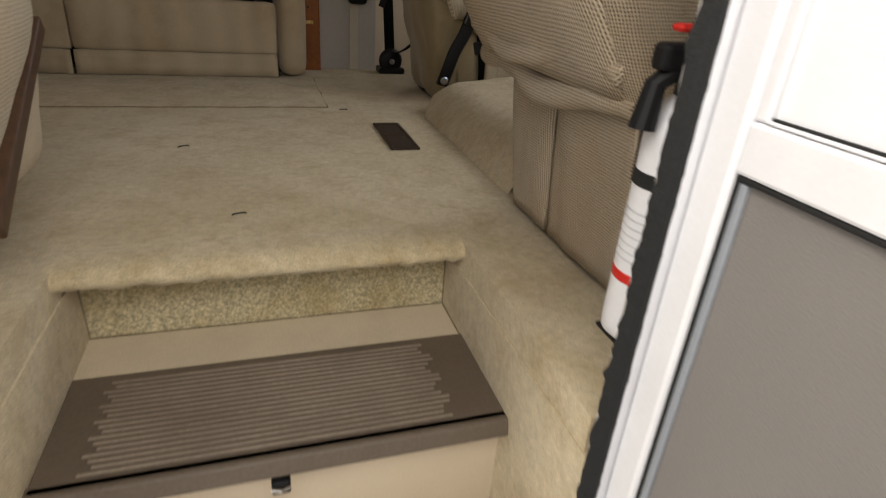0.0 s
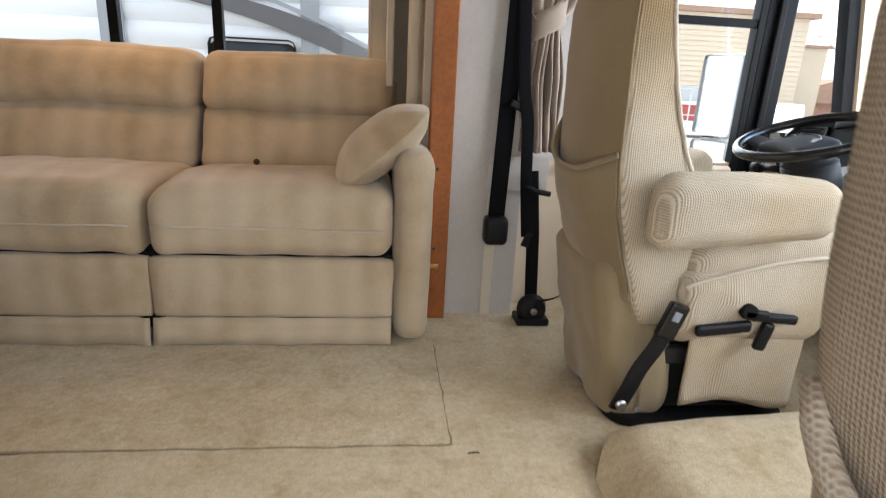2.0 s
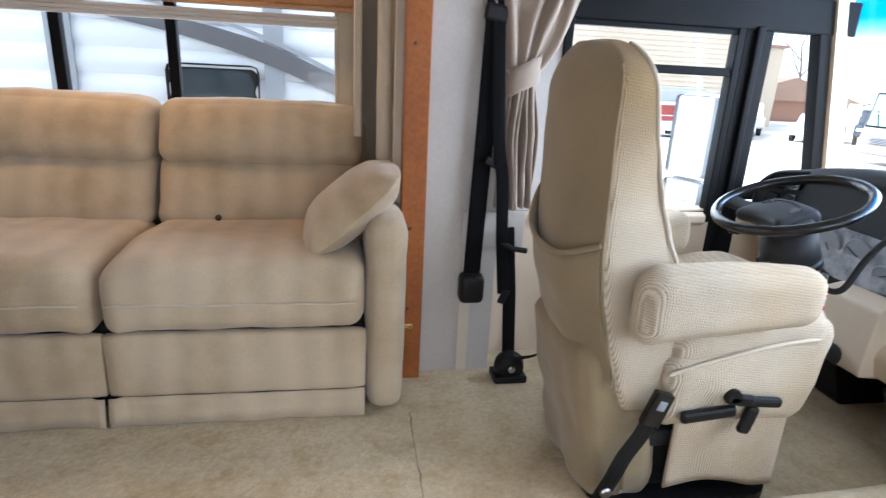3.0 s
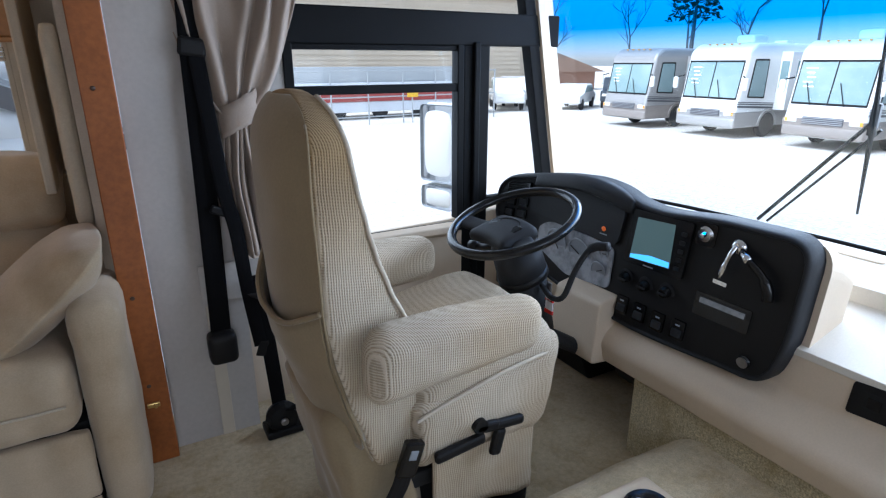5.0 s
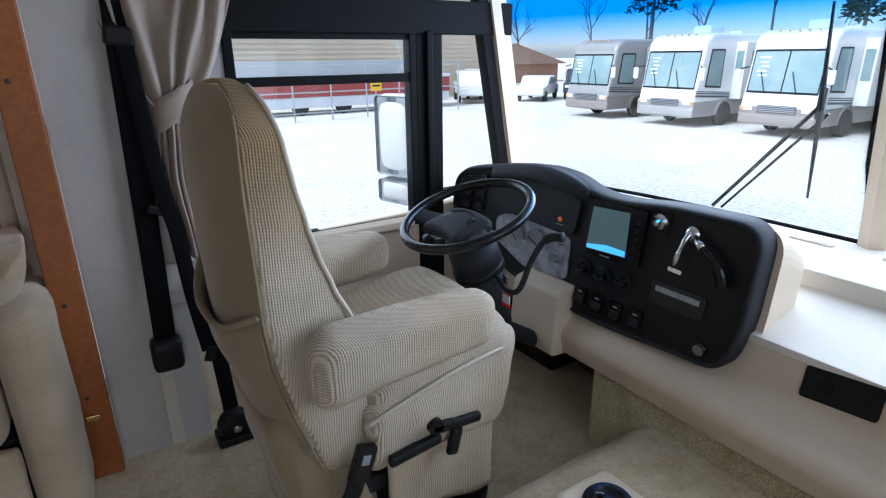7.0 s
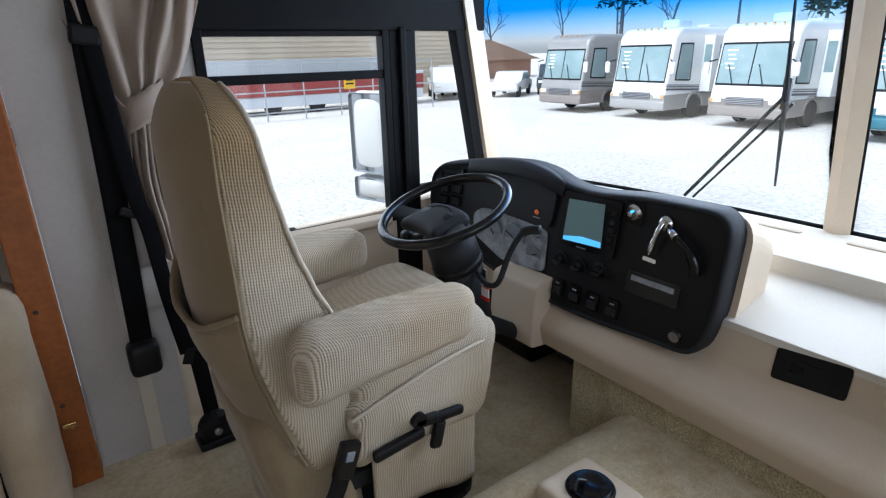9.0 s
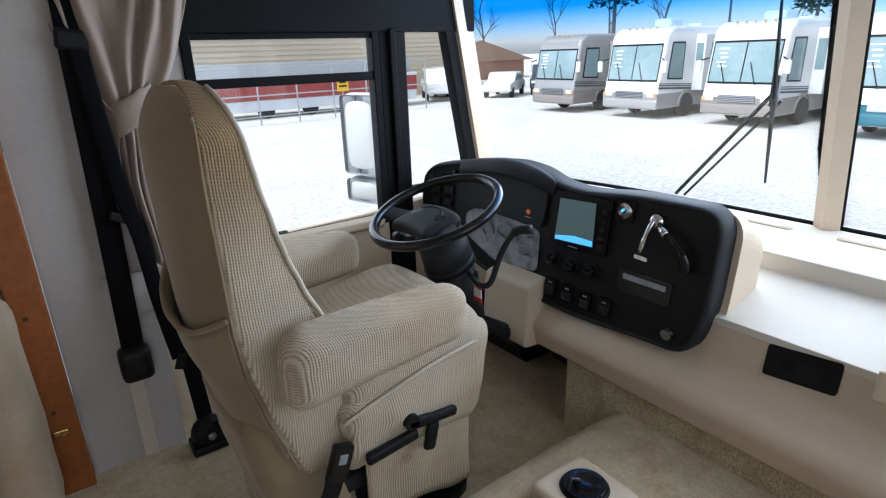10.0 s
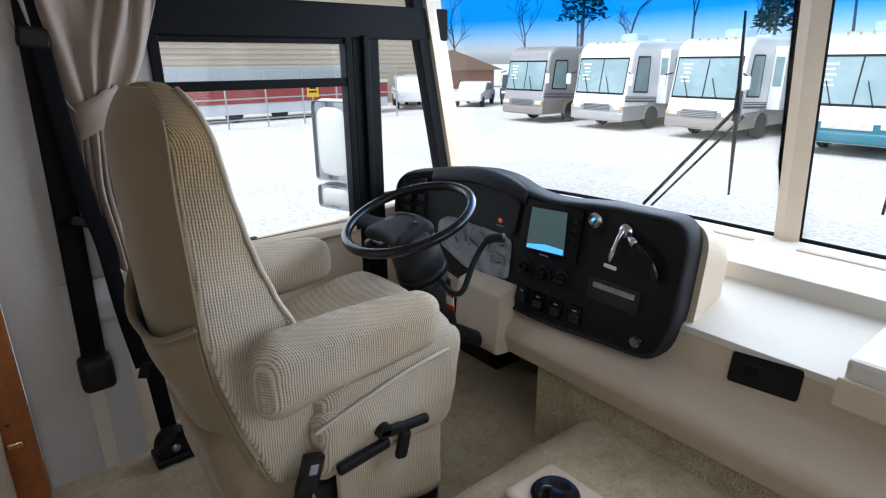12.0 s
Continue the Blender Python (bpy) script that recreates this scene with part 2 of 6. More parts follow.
WOOD_DARK = material("walnut_trim", (0.07, 0.035, 0.02), rough=0.4, grain=0.25, grain_size=60)
WOOD_CORNICE = material("cornice_oak", (0.45, 0.24, 0.1), rough=0.5, stain=0.4, stain_size=6, grain=0.1, grain_size=60)
WALL = material("wall_vinyl", (0.49, 0.46, 0.43), rough=0.7, stain=0.25, stain_size=4, grain=0.04, grain_size=60, bump=0.12, bump_size=90)
TRIM = material("wall_trim", (0.60, 0.54, 0.44), rough=0.6, stain=0.2, stain_size=6)
CREAM = material("dash_vinyl", (0.66, 0.55, 0.42), rough=0.55, stain=0.2, stain_size=3, grain=0.03, grain_size=200, bump=0.12, bump_size=500)
CREAM_TOP = material("dash_top_vinyl", (0.70, 0.655, 0.58), rough=0.5, stain=0.12, stain_size=3, grain=0.03, grain_size=200, bump=0.1, bump_size=500)
BLACK = material("black_plastic", (0.008, 0.008, 0.009), rough=0.45, spec=0.25, grain=0.1, grain_size=300, bump=0.1, bump_size=600)
BLACK_SOFT = material("black_grained_vinyl", (0.018, 0.019, 0.022), rough=0.6, spec=0.25, grain=0.15, grain_size=300, bump=0.2, bump_size=700)
BLACK_GLOSS = material("black_gloss", (0.007, 0.007, 0.008), rough=0.22, spec=0.4, grain=0.05)
FRAME_BLACK = material("window_frame_black", (0.005, 0.0055, 0.0065), rough=0.6, spec=0.12, stain=0.2, stain_size=5, stain_color=(0.014, 0.014, 0.015))
WEBBING = material("seatbelt_webbing", (0.006, 0.006, 0.007), rough=0.9, spec=0.1, grain=0.2, grain_size=500, bump=0.3, bump_size=700)
GREY_PLASTIC = material("grey_plastic", (0.25, 0.27, 0.30), rough=0.45, grain=0.05)
CHROME = material("chrome", (0.75, 0.75, 0.76), rough=0.12, metal=1.0, grain=0.03)
STEEL = material("steel", (0.45, 0.45, 0.46), rough=0.35, metal=1.0, grain=0.1, grain_size=80)
BRASS = material("brass", (0.6, 0.42, 0.16), rough=0.3, metal=1.0, grain=0.05)
RUBBER_MAT = material("ribbed_rubber_mat", (0.125, 0.095, 0.07), rough=0.55, stain=0.4, stain_size=5, stain_color=(0.07, 0.052, 0.04), grain=0.1, grain_size=150, bump=0.1)
MAT_RIB = material("ribbed_rubber_light", (0.25, 0.20, 0.15), rough=0.6, stain=0.7, stain_size=6, stain_color=(0.12, 0.09, 0.065), grain=0.15)
VENT_BROWN = material("vent_brown", (0.042, 0.025, 0.016), rough=0.45, metal=0.2, grain=0.15)
DARK = material("dark_void", (0.008, 0.008, 0.008), rough=0.9, grain=0.1)
WHITE_PAINT = material("white_paint", (0.74, 0.74, 0.77), rough=0.35, stain=0.15, stain_size=8, grain=0.02)
WHITE_BODY = material("white_gelcoat", (0.78, 0.78, 0.77), rough=0.3, stain=0.1, stain_size=2, grain=0.02, coat=0.2)
SCREEN = material("screen_mesh", (0.19, 0.175, 0.165), rough=0.85, stain=0.2, stain_size=3, grain=0.12, grain_size=420, bump=0.3, bump_size=600)
FROSTED = material("door_pane_white", (0.78, 0.79, 0.82), rough=0.35, stain=0.08, stain_size=4, grain=0.02)
SEAL = material("black_felt_seal", (0.008, 0.008, 0.008), rough=0.95, grain=0.3, grain_size=200, bump=0.5)
LABEL_GREY = material("label_grey", (0.52, 0.53, 0.56), rough=0.5, stain=0.5, stain_size=40, stain_color=(0.72, 0.72, 0.74))
RED = material("red_plastic", (0.55, 0.02, 0.015), rough=0.4, grain=0.05)
CURTAIN = material("curtain_cloth", (0.36, 0.29, 0.235), rough=0.9, sheen=0.2, stain=0.3, stain_size=4, grain=0.06, grain_size=250, bump=0.2, bump_size=300)
PAD = material("valance_cloth", (0.60, 0.53, 0.42), rough=0.9, stain=0.3, stain_size=5, grain=0.06, grain_size=200, bump=0.2)
LCD = glowing("lcd_screen", (0.10, 0.16, 0.155), 0.16)
LCD_GLARE = glowing("lcd_glare_strip", (0.10, 0.42, 0.90), 0.7)
AMBER = glowing("amber_lamp", (0.5, 0.10, 0.015), 0.25)
# pale blotched grey paints in the reflections on the gauge lens
GAUGE = material("painted_reflections", (0.34, 0.36, 0.40), rough=0.25, stain=0.9, stain_size=16, stain_color=(0.10, 0.105, 0.12), coat=0.6, bump=0.4, bump_size=22)
GLASS = glass("window_glass", (0.97, 0.985, 0.98))
WINDSHIELD = glass("windshield_glass", (0.96, 0.98, 0.985), band=(1.335, 1.46, (0.15, 0.52, 0.89)))
MIRROR = material("mirror_glass", (0.9, 0.9, 0.9), rough=0.03, metal=1.0)
GRAVEL = material("gravel", (0.66, 0.63, 0.585), rough=0.95, stain=0.4, stain_size=0.35, stain_color=(0.48, 0.465, 0.44), grain=0.24, grain_size=11, bump=0.35, bump_size=14)


# ---- mesh helpers ----
def part(name, bm, mat, parent=None, label="", smooth=False):
    """Links a bmesh as one mesh object, under a thing or a part where one is given."""
    me = bpy.data.meshes.new(name)
    bmesh.ops.recalc_face_normals(bm, faces=bm.faces)
    if smooth:
        for f in bm.faces:
            f.smooth = True
    bm.to_mesh(me)
    bm.free()
    me.materials.append(mat)
    ob = new(name, me)
    if parent:
        ob.parent = parent
        ob.matrix_parent_inverse = parent.matrix_world.inverted()
    if label:
        ob["label"] = label
    return ob


def thing(name, label, category, at=(0, 0, 0), group="", kind=""):
    e = new(name)
    e.empty_display_size = 0.05
    e.location = at
    e.matrix_world = Matrix.Translation(at)
    return tagged(e, label, category, group, kind)


def put(bm, m):
    bmesh.ops.transform(bm, matrix=m, verts=bm.verts)
    return bm


def merged(*bms):
    out = bmesh.new()
    for b in bms:
        me = bpy.data.meshes.new("tmp")
        b.to_mesh(me)
        b.free()
        out.from_mesh(me)
        bpy.data.meshes.remove(me)
    return out


def box(x0, x1, y0, y1, z0, z1, bevel=0.0, seg=2):
    bm = bmesh.new()
    bmesh.ops.create_cube(bm, size=1)
    for v in bm.verts:
        v.co = Vector(((x0 + x1) / 2 + v.co.x * (x1 - x0), (y0 + y1) / 2 + v.co.y * (y1 - y0), (z0 + z1) / 2 + v.co.z * (z1 - z0)))
    if bevel:
        bmesh.ops.bevel(bm, geom=bm.edges[:], offset=bevel, segments=seg, profile=0.5, affect="EDGES")
    return bm


def soft(sx, sy, sz, r, puff=(0, 0, 0), n=14, wrinkle=0.0, seed=0.0, shape=None, at=(0, 0, 0)):
    """A rounded, stuffed box about the origin: edge radius r, faces swollen by puff, wrinkled; shape(p) bends it."""
    bm = bmesh.new()
    half = Vector((sx / 2, sy / 2, sz / 2))
    inner = Vector([max(1e-4, h - min(r, h)) for h in half])
    grid = {}

    def vert(u, v, w):
        key = (round(u, 5), round(v, 5), round(w, 5))
        if key in grid:
            return grid[key]
        p = Vector((u * half.x, v * half.y, w * half.z))
        c = Vector([max(-inner[i], min(inner[i], p[i])) for i in range(3)])
        d = p - c
        if d.length > 1e-9:
            d.normalize()
            p = c + Vector([d[i] * min(r, half[i]) for i in range(3)])
        q = p.copy()
        q.x += math.copysign(puff[0], u) * (1 - v * v) * (1 - w * w) * abs(u) ** 3 if puff[0] else 0
        q.y += math.copysign(puff[1], v) * (1 - u * u) * (1 - w * w) * abs(v) ** 3 if puff[1] else 0
        q.z += math.copysign(puff[2], w) * (1 - u * u) * (1 - v * v) * abs(w) ** 3 if puff[2] else 0
        if wrinkle:
            q += wrinkle * noise.noise_vector(q * 7 + Vector((seed, seed * 2, 0))) + 0.4 * wrinkle * noise.noise_vector(q * 19 + Vector((seed, 0, seed)))
        if shape:
            q = Vector(shape(q))
        grid[key] = bm.verts.new(q + Vector(at))
        return grid[key]
    # denser near the edges, where the rounding is
    e = min(0.45, r / max(min(sx, sy, sz), 1e-3))
    ts = sorted(set([-1, 1] + [math.copysign(1 - (1 - abs(a)) ** 1.25, a) for a in np.linspace(-1, 1, n + 1)]))
    for ax in range(3):
        for s in (-1, 1):
            for a, b in zip(ts, ts[1:]):
                for c, d in zip(ts, ts[1:]):
                    q = []
                    for i, j in ((a, c), (b, c), (b, d), (a, d)):
                        uvw = [0, 0, 0]
                        uvw[ax], uvw[(ax + 1) % 3], uvw[(ax + 2) % 3] = s, i, j
                        q.append(vert(*uvw))
                    if len(set(q)) == 4:
                        try:
                            bm.faces.new(q)
                        except ValueError:
                            pass
    return bm


def prism(poly, axis, a, b, bevel=0.0, seg=2):
    """Extrudes a polygon of 2D points along an axis ('x': points are y,z; 'y': x,z; 'z': x,y)."""
    bm = bmesh.new()

    def p3(q, t):
        return {"x": (t, q[0], q[1]), "y": (q[0], t, q[1]), "z": (q[0], q[1], t)}[axis]
    lo = [bm.verts.new(p3(q, a)) for q in poly]
    hi = [bm.verts.new(p3(q, b)) for q in poly]
    bm.faces.new(lo)
    bm.faces.new(hi)
    for i in range(len(poly)):
        j = (i + 1) % len(poly)
        bm.faces.new((lo[i], lo[j], hi[j], hi[i]))
    if bevel:
        bmesh.ops.recalc_face_normals(bm, faces=bm.faces)
        bmesh.ops.bevel(bm, geom=bm.edges[:], offset=bevel, segments=seg, profile=0.5, affect="EDGES")
    return bm


def rounded(poly, r, k=5):
    """Rounds the corners of a 2D polygon; r one radius or one for each corner."""
    out = []
    m = len(poly)
    for i, p in enumerate(poly):
        ri = r[i] if isinstance(r, (list, tuple)) else r
        p = Vector(p)
        a, b = (Vector(poly[i - 1]) - p), (Vector(poly[(i + 1) % m]) - p)
        t = min(ri, a.length * 0.49, b.length * 0.49)
        if t < 1e-5:
            out.append(tuple(p))
            continue
        s, e = p + a.normalized() * t, p + b.normalized() * t
        for j in range(k + 1):
            f = j / k
            out.append(tuple((1 - f) ** 2 * s + 2 * f * (1 - f) * p + f * f * e))
    return out


def tube(points, r, sides=10, closed=False, flat=None):
    """A round bar along points; flat: (width, thickness) makes it a strap."""
    bm = bmesh.new()
    pts = [Vector(p) for p in points]
    rings = []
    up = Vector((0, 0, 1))
    m = len(pts)
    side = None
    for i, p in enumerate(pts):
        a = pts[i - 1] if (i or closed) else p
        b = pts[(i + 1) % m] if (i < m - 1 or closed) else p
        d = (b - a).normalized()
        if side is None:
            ref = up if abs(d.z) < 0.8 else Vector((0, 1, 0))
            side = d.cross(ref).normalized()
        side = (side - d * side.dot(d)).normalized()
        nn = side.cross(d).normalized()
        rr = r[i] if isinstance(r, (list, tuple)) else r
        ring = []
        for k in range(sides):
            t = 2 * math.pi * k / sides
            ring.append(bm.verts.new(p + (side * math.cos(t) * rr + nn * math.sin(t) * rr if not flat else side * math.cos(t) * flat[0] / 2 + nn * math.sin(t) * flat[1] / 2)))
        rings.append(ring)
    for i in range(m if closed else m - 1):
        a, b = rings[i], rings[(i + 1) % m]
        for k in range(sides):
            bm.faces.new((a[k], a[(k + 1) % sides], b[(k + 1) % sides], b[k]))
    if not closed:
        bm.faces.new(rings[0])
        bm.faces.new(rings[-1])
    return bm


def curve_points(ctrl, k=8):
    """Catmull-Rom through the control points."""
    c = [Vector(p) for p in ctrl]
    out = []
    for i in range(len(c) - 1):
        p0, p1, p2, p3 = c[max(i - 1, 0)], c[i], c[i + 1], c[min(i + 2, len(c) - 1)]
        for j in range(k):
            t = j / k
            out.append(0.5 * ((2 * p1) + (p2 - p0) * t + (2 * p0 - 5 * p1 + 4 * p2 - p3) * t * t + (3 * p1 - p0 - 3 * p2 + p3) * t ** 3))
    out.append(c[-1])
    return out


def cyl(x, y, z0, z1, r, r2=None, sides=24, bevel=0.0):
    bm = bmesh.new()
    bmesh.ops.create_cone(bm, cap_ends=True, segments=sides, radius1=r, radius2=r if r2 is None else r2, depth=z1 - z0)
    put(bm, Matrix.Translation((x, y, (z0 + z1) / 2)))
    if bevel:
        bmesh.ops.bevel(bm, geom=[e for e in bm.edges if abs(e.verts[0].co.z - e.verts[1].co.z) < 1e-6], offset=bevel, segments=2, affect="EDGES")
    return bm


def lathe(profile, sides=24):
    """Turns (radius, z) points about z."""
    bm = bmesh.new()
    rings = [[bm.verts.new((r * math.cos(2 * math.pi * k / sides), r * math.sin(2 * math.pi * k / sides), z)) for k in range(sides)] for r, z in profile]
    for a, b in zip(rings, rings[1:]):
        for k in range(sides):
            bm.faces.new((a[k], a[(k + 1) % sides], b[(k + 1) % sides], b[k]))
    bm.faces.new(rings[0])
    bm.faces.new(rings[-1])
    return bm


def sheet(f, us, vs, thick=0.0):
    """A surface f(u, v) over a grid, with thickness."""
    bm = bmesh.new()
    g = [[bm.verts.new(f(u, v)) for v in vs] for u in us]
    for i in range(len(us) - 1):
        for j in range(len(vs) - 1):
            bm.faces.new((g[i][j], g[i + 1][j], g[i + 1][j + 1], g[i][j + 1]))
    if thick:
        bmesh.ops.recalc_face_normals(bm, faces=bm.faces)
        bmesh.ops.solidify(bm, geom=bm.faces[:], thickness=thick)
    return bm


def structure(name, bm, mat, label, category, smooth=False):
    return tagged(part(name, bm, mat, smooth=smooth), label, category, kind="structure")


# ---- the motorhome's shell: floor level 0, ground at -1.35 ----
G = -1.35
WY = 2.0       # inner face of the driver-side wall
PY = -0.58     # inner face of the entry-side wall
CEIL = 1.92
STEP_X0, STEP_X1 = -0.665, 0.088

floor = structure("floor", prism([(-3.0, PY), (STEP_X0, PY), (STEP_X0, -0.018), (STEP_X1, -0.018), (STEP_X1, PY), (2.0, PY), (2.0, WY + 0.22), (-3.0, WY + 0.22)], "z", -0.06, 0), CARPET, "worn beige cut-pile carpet with stains and trodden patches", "floor")


def pile_edge():
    # the carpet wrapped round the nose of the top step
    def f(u, v):
        x = STEP_X0 - 0.012 + u * (STEP_X1 - STEP_X0 + 0.012)
        prof = [(-0.016, 0.001), (-0.06, 0.006), (-0.105, 0.004), (-0.127, -0.008), (-0.133, -0.022), (-0.124, -0.036), (-0.10, -0.042), (-0.016, -0.042)]
        y, z = prof[v]
        q = 0.004 * noise.noise(Vector((x * 30, y * 30, z * 30))) + 0.003 * noise.noise(Vector((x * 90, y * 60, 2)))
        return (x, y + q, z + q * 0.8)
    return sheet(f, [i / 60 for i in range(61)], list(range(8)))


structure("step_nosing", pile_edge(), CARPET, "carpet-wrapped frayed nose of the top step", "step nosing", smooth=True)
structure("carpet_flap", box(-2.44, -0.055, 1.115, 1.70, 0.0005, 0.005), CARPET, "loose carpet flap in front of the sofa", "carpet")
structure("carpet_seam", merged(
    tube([(-2.44 + 2.39 * k / 60, 1.113 + 0.012 * noise.noise(Vector((k * 0.3, 1, 0))), 0.0006 + 0.0022 * noise.noise(Vector((k * 0.8, 2, 0)))) for k in range(61)], [0.003 + 0.003 * noise.noise(Vector((k * 0.7, 3, 0))) for k in range(61)], 6),
    tube([(-0.053 + 0.008 * noise.noise(Vector((k * 0.5, 5, 0))), 1.113 + 0.59 * k / 20, 0.0004 + 0.0016 * noise.noise(Vector((k * 0.9, 7, 0)))) for k in range(21)], 0.0024, 6)), GRIME, "dirty seam where two carpets meet", "carpet seam")
structure("step_joint", merged(
    tube([(STEP_X0 + (STEP_X1 - STEP_X0) * k / 40, -0.0225, -0.2035 + 0.001 * noise.noise(Vector((k * 0.8, 4, 0)))) for k in range(41)], [0.0022 + 0.0015 * noise.noise(Vector((k * 0.7, 9, 0))) for k in range(41)], 6),
    tube([(STEP_X1 - 0.005, -0.0225, -0.045), (STEP_X1 - 0.005, -0.0225, -0.203)], 0.002, 6),
    tube([(STEP_X1 - 0.005, -0.022, -0.2035), (STEP_X1 - 0.005, -0.40, -0.2035)], 0.0022, 6),
    tube([(STEP_X0 + 0.005, -0.0225, -0.045), (STEP_X0 + 0.005, -0.0225, -0.203)], 0.002, 6)), GRIME, "dark grime in the joints of the entry steps", "joint")
structure("step_riser", box(STEP_X0, STEP_X1, -0.02, 0.0, -0.22, -0.043), CARPET_DARK, "speckled carpet riser under the top step", "step riser")
structure("step_tread", box(STEP_X0, STEP_X1, -0.405, -0.021, -0.24, -0.204, 0.004), CARPET_LIGHT, "carpeted entry step tread", "step")
structure("step_riser_lower", box(STEP_X0, STEP_X1, -0.40, -0.37, -0.44, -0.241), CREAM, "cream vinyl lower step riser", "step riser")
structure("step_lower", box(STEP_X0, STEP_X1, PY - 0.08, -0.37, -0.48, -0.441), CARPET_DARK, "lowest entry step with speckled carpet", "step")
structure("step_side_front", merged(box(STEP_X1 - 0.004, 0.14, PY - 0.082, -0.0, -0.5, -0.0605), box(STEP_X1 - 0.002, 0.36, PY - 0.0615, PY - 0.001, -0.06, 0.0)), CARPET, "carpeted side of the entry well", "step side")
structure("step_side_rear", box(STEP_X0 - 0.05, STEP_X0 + 0.004, PY - 0.08, -0.0, -0.48, -0.0605), CARPET, "carpeted side of the entry well", "step side")

# entry-side wall with the doorway
DX0, DX1 = -0.69, 0.092
structure("wall_entry", merged(
    box(-3.0, DX0, PY - 0.08, PY, -0.5, CEIL), box(DX1, 0.36, PY - 0.08, PY - 0.062, -0.5, CEIL), box(0.36, 1.90, PY - 0.08, PY, -0.5, 0.735), box(0.36, 0.72, PY - 0.08, PY, 0.735, CEIL), box(0.72, 1.60, PY - 0.08, PY, 1.45, CEIL), box(1.60, 1.72, PY - 0.08, PY, 0.735, CEIL), box(DX0, DX1, PY - 0.08, PY, 1.72, CEIL)), WALL, "white textured vinyl wall with the entry doorway", "wall")
structure("wall_rear", box(-3.08, -3.0, PY - 0.08, 2.9, -0.5, CEIL), WALL, "plain white end wall", "wall")
structure("ceiling", merged(box(-3.08, 1.75, PY - 0.08, WY + 0.2, CEIL, CEIL + 0.06), box(-3.08, -0.05, WY + 0.2, 2.9, 1.80, CEIL + 0.06)), WALL, "plain off-white padded ceiling", "ceiling")

# driver-side wall panel beside the slide-out, its seam strip and the cab wall below the window
structure("wall_driver_panel", box(0.012, 0.30, WY, WY + 0.18, 0.0, CEIL), WALL, "white textured vinyl wall panel", "wall")
structure("trim_seam", box(0.165, 0.208, WY - 0.006, WY - 0.0005, 0.0, 0.52, 0.002), TRIM, "cream vinyl seam strip on the wall", "trim")
CY = 2.15      # inner face of the cab side wall
structure("wall_cab_side", merged(
    prism(rounded([(0.30, 0.0), (1.88, 0.0), (1.87, 0.70), (1.262, 0.655), (0.30, 0.635)], 0.002, 1), "y", CY, CY + 0.06)), CREAM, "cream vinyl cab side below the window", "wall")
structure("wall_cab_return", box(0.30, 0.54, CY, CY + 0.06, 0.64, CEIL), WALL, "white wall behind the curtain", "wall")
structure("wall_over_window", box(0.54, 1.80, CY, CY + 0.06, 1.78, CEIL), WALL, "white wall above the cab window", "wall")
structure("window_ledge", prism(rounded([(CY - 0.03, 0.60), (CY - 0.03, 0.630), (CY, 0.645), (CY, 0.58)], 0.006), "x", 0.50, 1.25), CREAM, "cream window ledge", "window sill")

# slide-out shell behind the sofa
SX0, SX1, SY = -2.45, -0.075, 2.74
structure("slideout_floor", box(SX0, SX1, 1.86, SY, -0.05, 0.004), CARPET, "carpeted slide-out floor", "floor")
structure("slideout_wall_end", box(SX1 - 0.03, SX1, 2.02, SY, 0.0, CEIL), PAD, "beige covered end wall of the slide-out", "wall")
structure("slideout_wall_far", box(SX0 - 0.03, SX0, 2.0, SY, 0.0, CEIL), WALL, "plain end wall of the slide-out", "wall")
structure("wall_driver_rear", box(-3.0, SX0 - 0.03, WY, WY + 0.06, 0.0, CEIL), WALL, "plain white wall", "wall")
WX0, WX1, WZ0, WZ1 = -2.3, -0.312, 0.86, 1.60
structure("slideout_wall", merged(box(SX0, WX0, SY, SY + 0.06, 0, CEIL), box(WX1, SX1, SY, SY + 0.06, 0, CEIL), box(WX0, WX1, SY, SY + 0.06, 0, WZ0), box(WX0, WX1, SY, SY + 0.06, WZ1, CEIL)),
          PAD, "beige wall of the slide-out round its window", "wall")

# orange oak jamb post at the slide-out's end
post = thing("slideout_post", "orange-stained oak jamb post beside the sofa with brass catch", "wooden post", (-0.04, 1.97, 0), kind="structure")
part("post_board", box(-0.078, 0.010, 1.945, WY + 0.02, 0.0, CEIL, 0.004), WOOD, post)
for z in (0.616, 1.253, 0.30):
    part("screw", put(lathe([(0.007, 0), (0.007, 0.001), (0.003, 0.003)], 10), Matrix.Translation((-0.045, 1.944, z)) @ Euler((radians(90), 0, 0)).to_matrix().to_4x4()), WOOD_DARK, post)
part("catch", merged(box(-0.06, -0.022, 1.934, 1.945, 0.222, 0.238, 0.002), put(lathe([(0.006, 0), (0.006, 0.012), (0.003, 0.014)], 10), Matrix.Translation((-0.035, 1.934, 0.23)) @ Euler((radians(90), 0, 0)).to_matrix().to_4x4())), BRASS, post, "small brass catch")

# ---- cab windows ----
FRM = 2.165
w1 = thing("window_cab", "black-framed sliding cab side window with a transom pane above", "window", (0.9, CY, 0.64), kind="structure")
part("frame_rail", box(0.54, 1.78, CY - 0.012, CY + 0.05, 1.385, 1.515, 0.006), FRAME_BLACK, w1)
part("frame_rail", box(0.54, 1.30, CY - 0.004, CY + 0.03, 1.365, 1.386, 0.003), FRAME_BLACK, w1)
part("frame_rail", box(0.54, 1.27, CY - 0.008, CY + 0.03, 1.205, 1.238, 0.004), FRAME_BLACK, w1)
